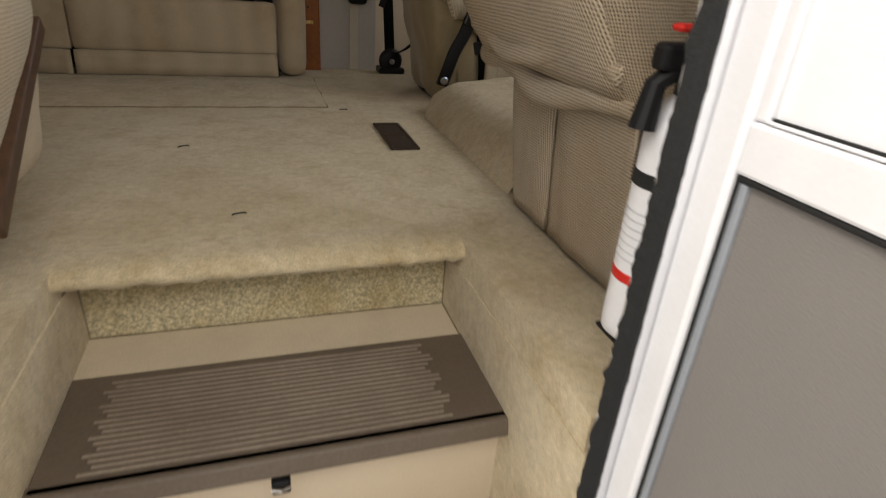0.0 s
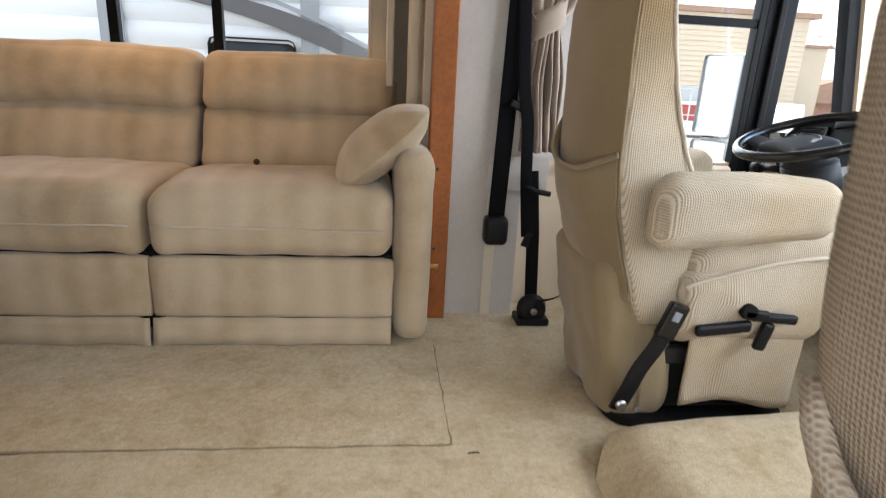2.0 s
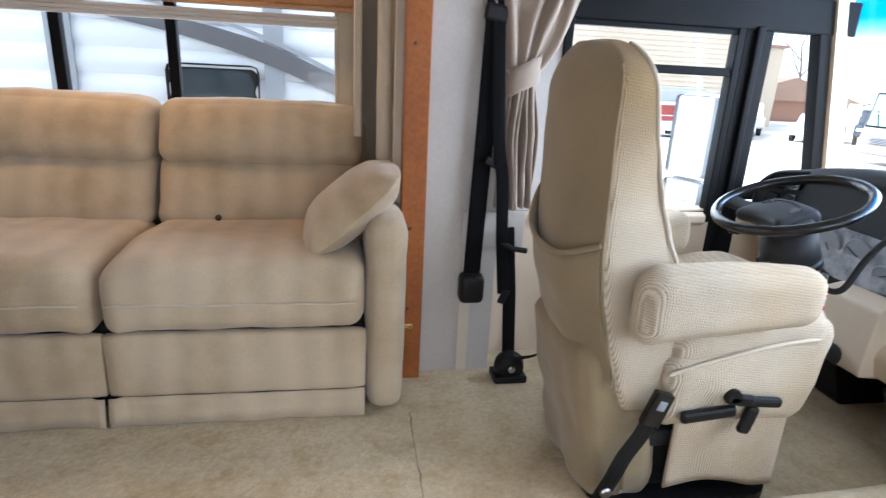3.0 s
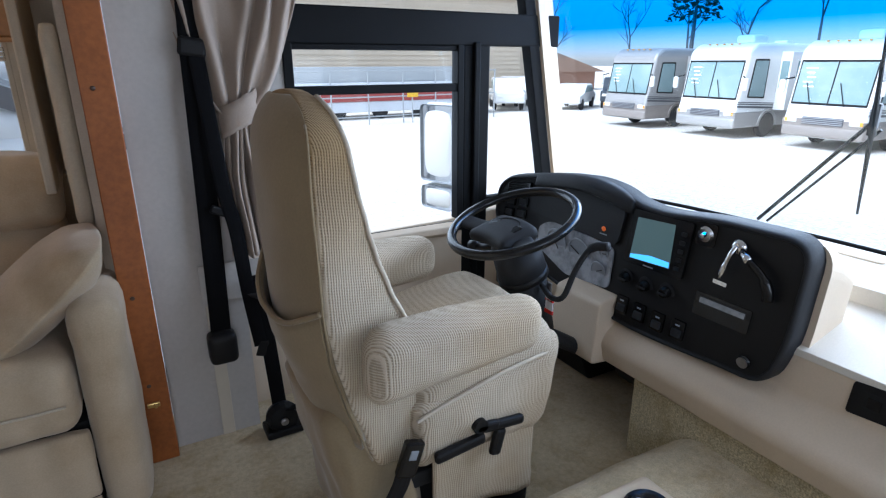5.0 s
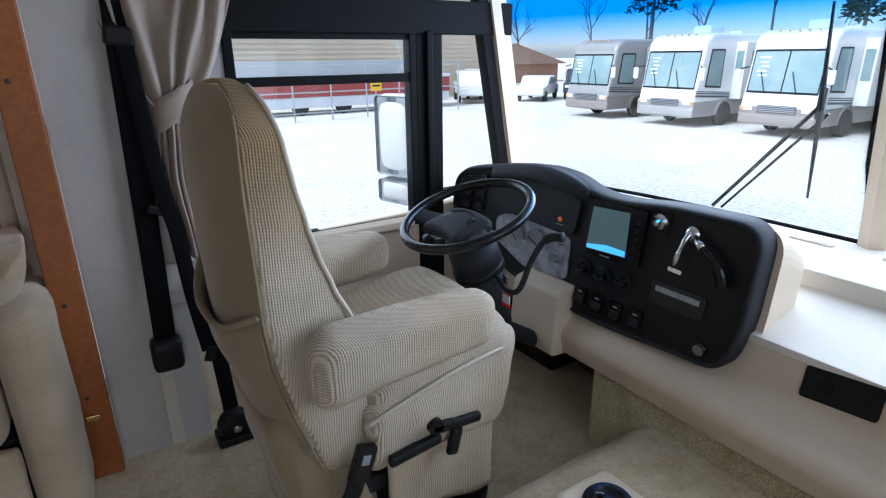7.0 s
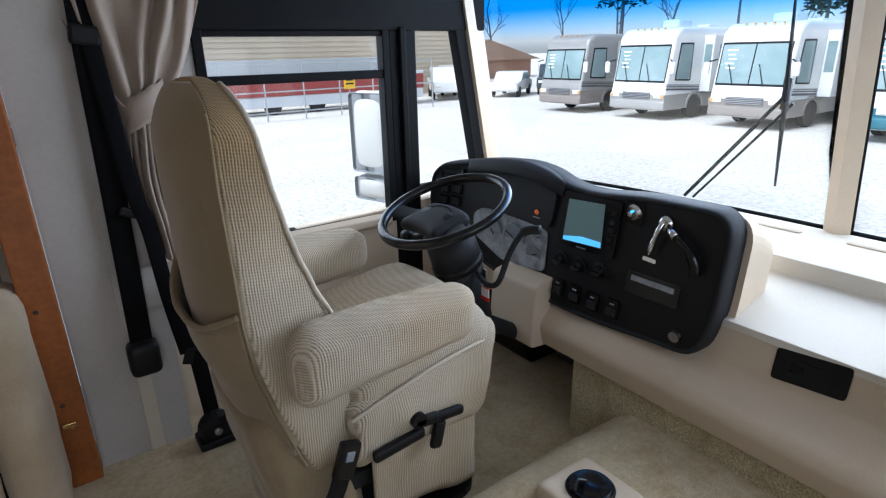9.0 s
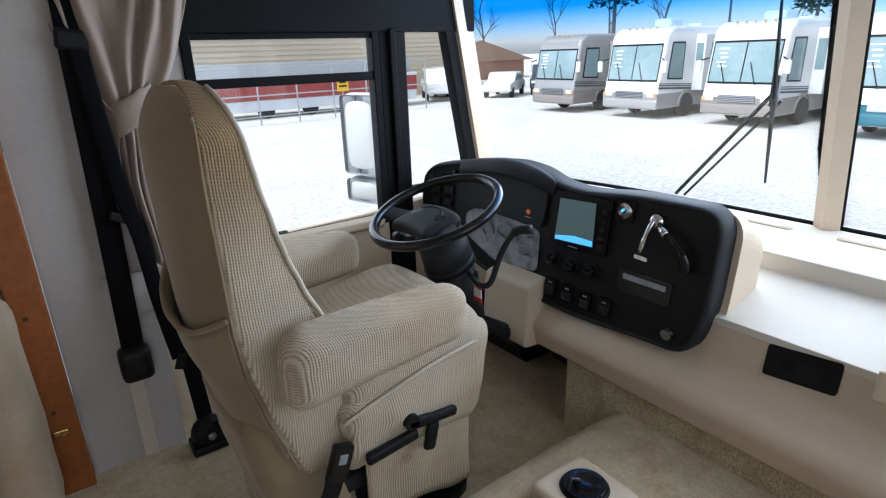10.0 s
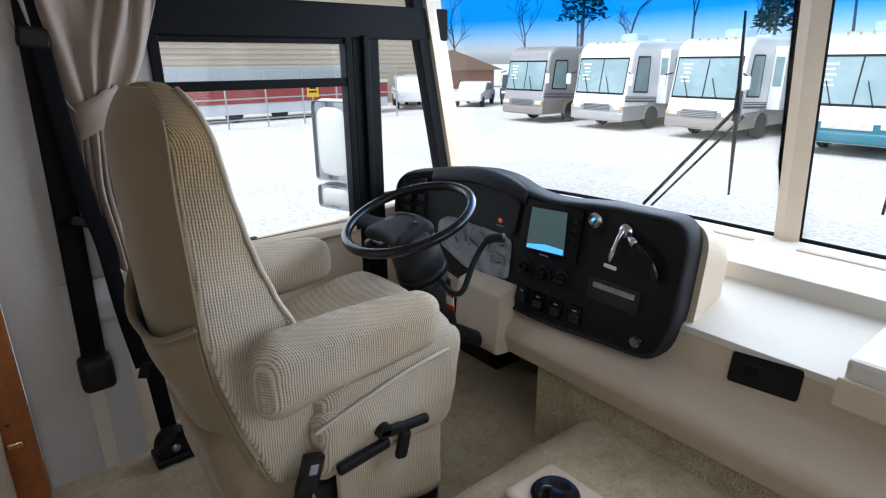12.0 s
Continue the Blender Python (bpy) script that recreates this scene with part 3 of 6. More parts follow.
part("frame_sill", box(0.54, 1.27, CY - 0.002, CY + 0.04, 0.632, 0.646, 0.003), FRAME_BLACK, w1)
part("frame_stile", box(1.255, 1.285, CY - 0.014, CY + 0.04, 0.60, 1.39, 0.004), FRAME_BLACK, w1)
part("frame_post", box(1.286, 1.418, CY - 0.006, CY + 0.05, 0.20, 1.40, 0.008), FRAME_BLACK, w1)
part("frame_post", box(1.33, 1.36, CY - 0.026, CY - 0.004, 0.22, 1.40, 0.006), FRAME_BLACK, w1)
part("frame_stile", box(0.54, 0.575, CY - 0.01, CY + 0.04, 0.64, 1.40, 0.004), FRAME_BLACK, w1)


def lean(z):
    return 2.10 - 0.22 * (z - 0.75)


def lean_side(z):
    # the windshield's edge by the door pillars
    return 1.92 - 0.19 * (z - 0.75)


# slanted black stile between the quarter pane and the windshield pillar
part("frame_stile", prism([(lean_side(0.60) - 0.18, 0.60), (lean_side(0.60) - 0.125, 0.60), (lean_side(1.75) - 0.125, 1.75), (lean_side(1.75) - 0.18, 1.75)], "y", CY - 0.01, CY + 0.05, 0.004), FRAME_BLACK, w1)
part("frame_rail", prism([(1.40, 0.70), (1.80, 0.70), (1.795, 0.735), (1.40, 0.735)], "y", CY - 0.002, CY + 0.04, 0.003), FRAME_BLACK, w1)
for nm, bm in (("pane", box(0.57, 1.26, FRM, FRM + 0.005, 0.64, 1.37)), ("pane", prism([(1.41, 0.73), (lean_side(0.73) - 0.15, 0.73), (lean_side(1.39) - 0.15, 1.39), (1.41, 1.39)], "y", FRM, FRM + 0.005)),
               ("pane", prism([(0.54, 1.51), (lean_side(1.51) - 0.15, 1.51), (lean_side(1.78) - 0.15, 1.78), (0.54, 1.78)], "y", FRM, FRM + 0.005))):
    o = part(nm, bm, GLASS, w1)
    o.visible_shadow = False

# windshield with its pillars
CPY = 0.735
w2 = thing("windshield", "large two-pane motorhome windshield with blue tint band along the top", "windshield", (2.03, 0.87, 0.75), kind="structure")


def screen_x(y, z):
    return lean(z) - (0.18 - 0.03 * (z - 0.75)) * abs((y - 0.72) / 1.45) ** 3


for y0, y1 in ((CPY + 0.02, 2.19), (PY - 0.03, CPY - 0.02)):
    o = part("pane", sheet(lambda u, v: (screen_x(y0 + (y1 - y0) * u, 0.728 + 1.012 * v), y0 + (y1 - y0) * u, 0.728 + 1.012 * v), [i / 20 for i in range(21)], [0, 0.25, 0.5, 0.75, 1], 0.005), WINDSHIELD, w2, smooth=True)
    o.visible_shadow = False
    part("gasket", tube([(screen_x(y0 + (y1 - y0) * i / 20, 0.733) - 0.004, y0 + (y1 - y0) * i / 20, 0.733) for i in range(21)], 0.008, 8), FRAME_BLACK, w2, smooth=True)
for s in (-1, 1):
    part("gasket", tube([(lean(0.733) - 0.004, CPY + s * 0.032, 0.733), (lean(1.74) - 0.004, CPY - 0.02 + s * 0.032, 1.74)], 0.007, 8), FRAME_BLACK, w2, smooth=True)
part("center_pillar", sheet(lambda u, v: (lean(0.73 + v) - 0.03 + 0.02 * abs(u), CPY - 0.02 * v + u * 0.027, 0.73 + v), [-1, -0.7, 0, 0.7, 1], [0, 1.02], 0.02), CREAM, w2)
pil = part("side_pillar", sheet(lambda u, v: (lean_side(0.60 + v * 1.2) - 0.122 + u * 0.112, CY - 0.004 + 0.045 * u * u, 0.60 + v * 1.2), [0, 0.3, 0.6, 1], [0, 0.5, 1], 0.02), CREAM, w2, "cream vinyl windshield pillar cover")
for z in (1.368, 1.034, 1.70):
    part("screw_cap", put(lathe([(0.011, 0), (0.011, 0.003), (0.006, 0.006)], 12), Matrix.Translation((lean_side(z) - 0.08, CY - 0.006, z)) @ Euler((radians(90), 0, 0)).to_matrix().to_4x4()), TRIM, pil)
part("side_pillar", prism([(lean_side(0.6) - 0.11, 0.60), (lean_side(0.6), 0.60), (lean_side(1.76), 1.76), (lean_side(1.76) - 0.11, 1.76)], "y", PY - 0.06, PY, 0.004), CREAM, w2)
structure("wall_front", merged(box(1.60, 1.90, PY - 0.08, WY + 0.22, 1.735, CEIL + 0.06)), WALL, "padded bulkhead above the windshield", "wall")
structure("wall_front_lower", prism([(screen_x(PY - 0.08 + i * 0.144, 0.735) + 0.0, PY - 0.08 + i * 0.144) for i in range(21)] + [(screen_x(WY + 0.22 - i * 0.14, 0.735) + 0.07, WY + 0.22 - i * 0.14) for i in range(21)], "z", -0.5, 0.722), WHITE_BODY, "white front wall below the windshield", "wall")

# unseen window, added so that light can reach the engine cover
w4 = thing("window_passenger_assumed", "assumed black-framed cab window, added to let light in", "window", (1.16, PY - 0.04, 0.735), kind="structure")
for x in (0.721, 1.572):
    part("frame_stile", box(x, x + 0.027, PY - 0.06, PY - 0.01, 0.736, 1.449, 0.004), FRAME_BLACK, w4)
for z in (0.736, 1.422):
    part("frame_rail", box(0.749, 1.571, PY - 0.06, PY - 0.01, z, z + 0.027, 0.004), FRAME_BLACK, w4)
o = part("pane", box(0.745, 1.575, PY - 0.038, PY - 0.033, 0.76, 1.425), GLASS, w4)
o.visible_shadow = False

# sofa window
w3 = thing("window_sofa", "black-framed sliding window behind the sofa", "window", (-1.3, SY, 0.86), kind="structure")
for x in (WX0, -1.52, -1.055, WX1 - 0.02):
    part("frame_stile", box(x, x + (0.045 if x != WX1 - 0.02 else 0.02), SY + 0.005, SY + 0.05, WZ0, WZ1, 0.004), FRAME_BLACK if x < -1.0 else PAD, w3)
part("frame_rail", box(WX0, WX1, SY + 0.01, SY + 0.05, WZ0, WZ0 + 0.025, 0.004), FRAME_BLACK, w3)
part("frame_rail", box(WX0, WX1, SY + 0.01, SY + 0.05, WZ1 - 0.025, WZ1, 0.004), FRAME_BLACK, w3)
for a, b in ((WX0 + 0.04, -1.03), (-1.04, WX1)):
    o = part("pane", box(a, b, SY + 0.03, SY + 0.035, WZ0, WZ1), GLASS, w3)
    o.visible_shadow = False

# outdoors: one sheet of gravel to the horizon
structure("ground", box(-300, 300, -300, 300, G - 0.3, G), GRAVEL, "pale grey gravel yard", "ground")


# ---- sofa in the slide-out ----
sofa = thing("sofa", "worn beige suede two-seat sofa with headrest cushions and skirt", "sofa", (-1.1, 2.1, 0.004))
X0, XM, X1 = -1.93, -1.035, -0.21
part("base", box(X0, X1, 1.78, 2.60, 0.03, 0.325, 0.01), DARK, sofa)
for a, b in ((X0, XM - 0.006), (XM + 0.006, X1)):
    w = b - a
    c = (a + b) / 2
    part("front_panel", soft(w + 0.01, 0.05, 0.225, 0.02, (0, 0.012, 0), 12, 0.004, c, at=(c, 1.735, 0.212)), SOFA, sofa, smooth=True)
    part("skirt", sheet(lambda u, v: (a + w * u, 1.712 - 0.012 * v + 0.008 * noise.noise(Vector((u * 6 + c, v, 1))) * (1 + v) - (0.012 if (u > 0.97 and c < XM) or (u < 0.03 and c > XM) else 0), 0.105 - 0.098 * v + 0.003 * noise.noise(Vector((u * 5 + c, 0, 5)))), [i / 40 for i in range(41)], [0, 0.3, 0.6, 1], 0.006), SOFA, sofa, smooth=True)

    def seat_shape(p, c=c, w=w):
        x, y, z = p
        # rounder front, top that falls to the back, corner tucked at the split
        z -= 0.03 * max(0, (y + 0.1)) / 0.4
        edge = (x if c < XM else -x) / (w / 2)
        z -= 0.03 * max(0, edge - 0.72) / 0.28 * max(0, -y) / 0.4
        return (x, y, z)
    cu = part("seat_cushion", soft(w - 0.004, 0.72, 0.245, 0.062, (0.004, 0.012, 0.016), 24, 0.006, c + 3, seat_shape, (c, 2.05, 0.455)), SOFA, sofa, smooth=True)
    part("seam", tube([(a + 0.03 + (w - 0.06) * i / 24, 1.674 + 0.006 * abs(i - 12) / 12 + 0.002 * noise.noise(Vector((i * 0.7, c, 0))), 0.438 + 0.004 * noise.noise(Vector((i * 0.5, c, 3)))) for i in range(25)], 0.004, 6), PIPING, cu, smooth=True)
    part("back_cushion", soft(w - 0.01, 0.20, 0.30, 0.06, (0, 0.035, 0.0), 20, 0.008, c + 7, lambda p: (p[0], p[1] + 0.45 * p[2], p[2]), (c, 2.432, 0.66)), SOFA, sofa, smooth=True)
    hd = part("head_cushion", soft(w - 0.008, 0.21, 0.25, 0.062, (0.005, 0.03, 0.003), 20, 0.008, c + 11, lambda p: (p[0], p[1] + 0.4 * p[2], p[2] + 0.004 * math.cos(p[0] / w * 6)), (c, 2.495, 0.892)), SOFA, sofa, smooth=True)
part("back_frame", prism([(2.52, 0.3), (2.66, 0.3), (2.71, 0.92), (2.60, 0.92)], "x", X0, X1 + 0.02, 0.01), SOFA, sofa)
for xa in (-0.139, X0 - 0.07):
    ar = part("arm", soft(0.132, 0.78, 0.705, 0.055, (0.008, 0.012, 0.0), 16, 0.003, xa, lambda p: (p[0] * (1.06 if p[2] > 0.22 else 1.0), p[1], p[2] - 0.02 * max(0, p[1])), (xa, 2.105, 0.355)), SOFA, sofa, smooth=True)
part("button", put(lathe([(0.013, 0), (0.013, 0.004), (0.006, 0.008)], 12), Matrix.Translation((-0.776, 2.250, 0.572)) @ Euler((radians(70), 0, 0)).to_matrix().to_4x4()), VENT_BROWN, sofa, "loose brown button")
pil = part("throw_pillow", soft(0.43, 0.40, 0.14, 0.06, (0, 0, 0.02), 22, 0.005, 4.0, lambda p: (p[0] * (1 - 0.12 * (p[1] / 0.2) ** 2), p[1] * (1 - 0.12 * (p[0] / 0.215) ** 2), p[2] * (1 - 0.80 * max(abs(p[0]) / 0.215, abs(p[1]) / 0.2) ** 2.5))), SOFA, smooth=True)
tagged(pil, "soft beige square throw pillow leaning on the sofa arm", "pillow")
pil.matrix_world = pose(-0.262, 1.93, 0.705, 3, -41, 5)

# cornice and blind over the sofa window
val = thing("window_valance", "oak cornice with raised pleated blind over the sofa window", "valance", (-1.3, 2.62, 1.36))
part("cornice_board", box(-2.4, -0.245, 2.56, 2.60, 1.405, 1.62, 0.006), WOOD_CORNICE, val)
part("cornice_lip", box(-2.4, -0.245, 2.545, 2.62, 1.388, 1.404, 0.004), WOOD_CORNICE, val)
for i in range(3):
    part("blind_pleat", box(-2.3, -0.315, 2.64, 2.675, 1.325 + i * 0.017, 1.340 + i * 0.017, 0.003), CREAM_TOP, val)
part("side_pad", soft(0.05, 0.08, 0.62, 0.02, (0, 0.008, 0), 10, 0.002, 2, at=(-0.137, 2.15, 1.12)), PAD, val, smooth=True)
part("side_board", box(-0.245, -0.215, 2.30, 2.73, 0.9, 1.62, 0.006), PAD, val)

part("cabinet_knob", put(merged(lathe([(0.016, 0), (0.010, 0.012), (0.014, 0.022), (0.006, 0.028)], 14), put(box(-0.035, 0.035, -0.006, 0.006, 0.0, 0.006, 0.002), Matrix())), pose(-0.43, 2.556, 1.50, 90)), BRASS, val, "small brass knob")

# ---- floor fittings ----
vent = thing("floor_vent", "brown louvred metal floor register in the carpet", "floor vent", (0.122, 0.698, 0))
# near-black plate that stands for the shade between the louvres
part("gap_shade", box(0.082, 0.162, 0.550, 0.846, -0.004, 0.0008), DARK, vent)
part("vent_frame", merged(box(0.076, 0.087, 0.543, 0.853, 0.0, 0.008, 0.002), box(0.157, 0.168, 0.543, 0.853, 0, 0.008, 0.002), box(0.087, 0.157, 0.543, 0.556, 0, 0.008, 0.002), box(0.087, 0.157, 0.840, 0.853, 0, 0.008, 0.002), box(0.087, 0.157, 0.694, 0.702, 0, 0.007)), VENT_BROWN, vent)
for i in range(22):
    y = 0.563 + i * 0.0126
    part("louvre", put(box(-0.035, 0.035, -0.0022, 0.0022, -0.0008, 0.0008), pose(0.122, y, 0.0042, 38)), VENT_BROWN, vent)
for x, y, a in ((0.003, 1.074, 2), (-0.52, 0.62, 20), (-0.36, 0.10, 12)):
    st = thing("carpet_staple", "small dark staple loop in the carpet", "staple", (x, y, 0), "staples in the carpet")
    part("wire", put(tube(curve_points([(-0.014, 0, 0), (-0.012, 0, 0.003), (0.012, 0.001, 0.003), (0.014, 0, 0)], 4), 0.0016, 6), pose(x, y, 0.0, 0, 0, a)), DARK, st)

# rubber mat on the step
mat = thing("step_mat", "brown ribbed rubber mat with worn pale ribs on the step", "step mat", (-0.29, -0.29, -0.204))
part("mat_sheet", merged(box(STEP_X0 + 0.006, STEP_X1 - 0.002, -0.418, -0.158, -0.2035, -0.198, 0.002), prism(rounded([(-0.436, -0.232), (-0.418, -0.232), (-0.40, -0.198), (-0.428, -0.198)], 0.006), "x", STEP_X0 + 0.004, STEP_X1 + 0.004)), RUBBER_MAT, mat)
for i in range(18):
    y = -0.182 - i * 0.0125
    part("rib", box(STEP_X0 + 0.075 + 0.01 * math.sin(i * 2.1), STEP_X1 - 0.10 - 0.012 * math.sin(i * 1.3), y - 0.0028, y + 0.0028, -0.199, -0.1955, 0.001, 1), MAT_RIB, mat)
latch = thing("step_latch", "small black spring latch on the lower riser", "latch", (-0.31, -0.435, -0.25))
part("latch_plate", box(-0.325, -0.295, -0.443, -0.40, -0.262, -0.236, 0.004), BLACK, latch)
part("latch_clip", tube([(-0.325, -0.445, -0.245), (-0.310, -0.452, -0.243), (-0.296, -0.445, -0.245)], 0.003, 8), CHROME, latch)

# ---- open screen door, seal and fire extinguisher ----
seal = structure("door_seal", sheet(lambda u, v: (0.070 + 0.034 * u + (0.006 * noise.noise(Vector((v * 70, u, 0))) + 0.004 * noise.noise(Vector((v * 190, u, 3))) if u in (0, 1) else 0), PY - 0.088 - 0.012 * math.sin(u * 3.14), -0.48 + 2.18 * v), [0, 0.25, 0.5, 0.75, 1], [i / 260 for i in range(261)], 0.006), SEAL, "ragged black felt seal along the door jamb", "door seal")
DRX = 0.12
door = thing("door_screen", "open white-framed screen door with grey mesh below and pale pane above", "screen door", (DRX, -0.69, -0.45), kind="structure")
DY0, DY1, DYM = -1.36, -0.676, -0.722
part("stile", box(DRX - 0.012, DRX + 0.014, DYM, DY1, -0.49, 1.66, 0.006), WHITE_PAINT, door)
part("stile", box(DRX - 0.012, DRX + 0.014, DY0, DY0 + 0.06, -0.49, 1.66, 0.006), WHITE_PAINT, door)
for z0, z1 in ((-0.49, -0.42), (0.364, 0.412), (1.60, 1.66)):
    part("rail", box(DRX - 0.010, DRX + 0.012, DY0 + 0.06, DYM, z0, z1, 0.004), WHITE_PAINT, door)
part("mesh_panel", box(DRX - 0.001, DRX + 0.002, DY0 + 0.058, DYM - 0.002, -0.42, 0.364), SCREEN, door, "grey insect mesh")
part("mesh_spline", merged(box(DRX - 0.008, DRX - 0.001, DYM - 0.006, DYM - 0.0005, -0.42, 0.364, 0.002), box(DRX - 0.008, DRX - 0.001, DY0 + 0.06, DYM - 0.0065, 0.358, 0.3638, 0.002)), DARK, door)
part("spline_bead", box(DRX - 0.007, DRX - 0.001, DYM - 0.016, DYM - 0.0065, -0.42, 0.357, 0.002), GREY_PLASTIC, door)
part("pane", box(DRX - 0.001, DRX + 0.004, DY0 + 0.058, DYM - 0.016, 0.412, 1.60), FROSTED, door, "pale translucent plastic pane")
part("pane_bead", merged(box(DRX - 0.008, DRX - 0.001, DYM - 0.016, DYM - 0.0005, 0.413, 1.60, 0.003), box(DRX - 0.008, DRX - 0.001, DY0 + 0.06, DYM - 0.0165, 0.413, 0.416, 0.001)), WHITE_PAINT, door)
# dark strip that paints in the shadow along the pane's bead
part("pane_shade_strip", box(DRX - 0.0045, DRX - 0.0012, DY0 + 0.06, DYM - 0.0165, 0.4161, 0.4185), DARK, door)
structure("door_jamb", box(0.093, 0.128, PY - 0.094, PY - 0.0805, -0.5, 1.72, 0.003), WHITE_PAINT, "white painted door jamb", "door jamb")

ext = thing("fire_extinguisher", "small white fire extinguisher with black valve and red pull pin", "fire extinguisher", (0.154, -0.590, 0.095))
EXT = Matrix.Translation((0.154, -0.590, 0.095)) @ Matrix.Diagonal((1.08, 1.08, 0.95, 1))
part("cylinder", put(lathe([(0.030, 0), (0.036, 0.006), (0.037, 0.02), (0.037, 0.275), (0.0355, 0.292), (0.031, 0.308), (0.024, 0.320), (0.016, 0.328)], 28), EXT), WHITE_PAINT, ext, smooth=True)
part("band", put(lathe([(0.0372, 0.218), (0.0385, 0.219), (0.0385, 0.236), (0.0372, 0.237)], 28), EXT), DARK, ext, "black strap")
part("label_strip", put(lathe([(0.0372, 0.088), (0.0376, 0.089), (0.0376, 0.101), (0.0372, 0.102)], 28), EXT), RED, ext, "red printed strip")
for i in range(7):
    part("label_line", put(lathe([(0.0372, 0.118 + i * 0.011), (0.0375, 0.1185 + i * 0.011), (0.0375, 0.121 + i * 0.011), (0.0372, 0.1215 + i * 0.011)], 28), EXT), LABEL_GREY, ext)
part("valve", put(merged(cyl(0, 0, 0.328, 0.36, 0.017), box(-0.05, 0.02, -0.012, 0.012, 0.355, 0.385, 0.006), tube([(-0.02, 0, 0.36), (-0.045, 0, 0.34), (-0.05, 0, 0.29)], [0.012, 0.011, 0.014], 12)), EXT), BLACK, ext)
part("bracket", put(merged(box(-0.02, 0.02, -0.045, -0.036, 0.0, 0.30, 0.003), box(-0.03, 0.03, -0.04, 0.03, -0.008, -0.001, 0.002)), EXT), BLACK, ext, "black wall bracket")
part("pull_pin", put(merged(box(-0.036, 0.03, -0.009, 0.009, 0.396, 0.405, 0.004), cyl(0, 0, 0.385, 0.397, 0.008)), EXT), RED, ext)


# ---- cab seats ----
def back_outline(z, z0, z1, w_low, w_top, rz=0.16):
    """Half width of a seat back at height z: tapering up, closing in a round top."""
    t = (z - z0) / (z1 - z0)
    w = w_low + (w_top - w_low) * min(1, max(0, t)) ** 1.3
    k = (z1 - z) / rz
    if k < 1:
        w *= math.sqrt(max(0.0, 1 - (1 - max(k, 0)) ** 2.4))
    return w


def seat_back(z0, z1, x_rear, thick, w_low, w_top, yc, n_z=34, wr=0.004, seed=0, rz=0.16, rx=0.10):
    """Closed stuffed back: rings of rounded-rectangle sections up the height. x_rear(z) and thick(z) are its rear face and depth."""
    bm = bmesh.new()
    rings = []
    sides = 40
    for i in range(n_z + 1):
        t = i / n_z
        t = 1 - (1 - t) ** 1.6
        z = z0 + (z1 - z0) * min(t, 0.9985)
        w, th, xr = back_outline(z, z0, z1, w_low, w_top, rz), thick(z), x_rear(z)
        k = min(1, (z1 - z) / rx)
        th *= 0.35 + 0.65 * math.sqrt(max(0, 1 - (1 - k) ** 2))
        xr += (thick(z) - th) * 0.5
        ring = []
        for s in range(sides):
            a = 2 * math.pi * s / sides
            ca, sa = math.cos(a), math.sin(a)
            e = 0.22
            px = math.copysign(abs(ca) ** e, ca) * th / 2
            py = math.copysign(abs(sa) ** e, sa) * w
            p = Vector((xr + th / 2 + px, yc + py, z))
            p += wr * noise.noise_vector(p * 8 + Vector((seed, 0, 0)))
            ring.append(bm.verts.new(p))
        rings.append(ring)
    # cloth coordinates: arc lengths round each ring from the middle of the rear face, and up the rear face
    uv = bm.loops.layers.uv.new("UVMap")
    h = sides // 2
    arcs, rise = [], [0.0]
    for ring in rings:
        arc = [0.0]
        for s in range(sides):
            arc.append(arc[-1] + (ring[(s + 1) % sides].co - ring[s].co).length)
        arcs.append([v - arc[h] for v in arc])
    for a, b in zip(rings, rings[1:]):
        rise.append(rise[-1] + (b[h].co - a[h].co).length)
    for i, (a, b) in enumerate(zip(rings, rings[1:])):
        for s in range(sides):
            f = bm.faces.new((a[s], a[(s + 1) % sides], b[(s + 1) % sides], b[s]))
            for lp, (r, k) in zip(f.loops, ((i, s), (i, s + 1), (i + 1, s + 1), (i + 1, s))):
                lp[uv].uv = (arcs[r][k], rise[r])
    bm.faces.new(rings[0])
    bm.faces.new(rings[-1])
    return bm


# driver's seat
DYC = 1.397
ds = thing("driver_seat", "cream woven high-backed driver's seat with armrests on a black base", "driver seat", (0.62, DYC, 0.0))


def along(table, z):
    for (a, b), (c, d) in zip(table, table[1:]):
        if z <= c:
            t = max(0.0, (z - a) / (c - a))
            t = t * t * (3 - 2 * t) * 0.35 + t * 0.65
            return b + (d - b) * t
    return table[-1][1]


def d_seam(z):
    # rear edge of the back's side panel
    return along([(0.30, 0.455), (0.41, 0.412), (0.54, 0.372), (0.66, 0.342), (0.77, 0.331), (0.92, 0.328), (1.05, 0.324), (1.15, 0.326), (1.26, 0.335)], z)


def d_front(z):
    # front edge of the back's side panel
    return along([(0.30, 0.60), (0.55, 0.585), (0.66, 0.572), (0.73, 0.543), (0.82, 0.503), (0.90, 0.475), (0.97, 0.456), (1.06, 0.436), (1.14, 0.423), (1.20, 0.41), (1.26, 0.395)], z)


D0, D1, DW0, DW1, DRZ = 0.335, 1.264, 0.232, 0.226, 0.13
part("backrest", seat_back(D0, D1, d_seam, lambda z: d_front(z) - d_seam(z), DW0, DW1, DYC, n_z=44, wr=0.004, seed=2, rz=DRZ, rx=0.07), WEAVE, ds, smooth=True)


def d_rear(u, z):
    # rear cover: full in the middle, rolling round to the side seams
    k = min(1, (D1 - z) / 0.15)
    return d_seam(z) + 0.012 - 0.058 * (1 - abs(u) ** 2.6) * math.sqrt(max(0, 1 - (1 - k) ** 2)) - 0.008


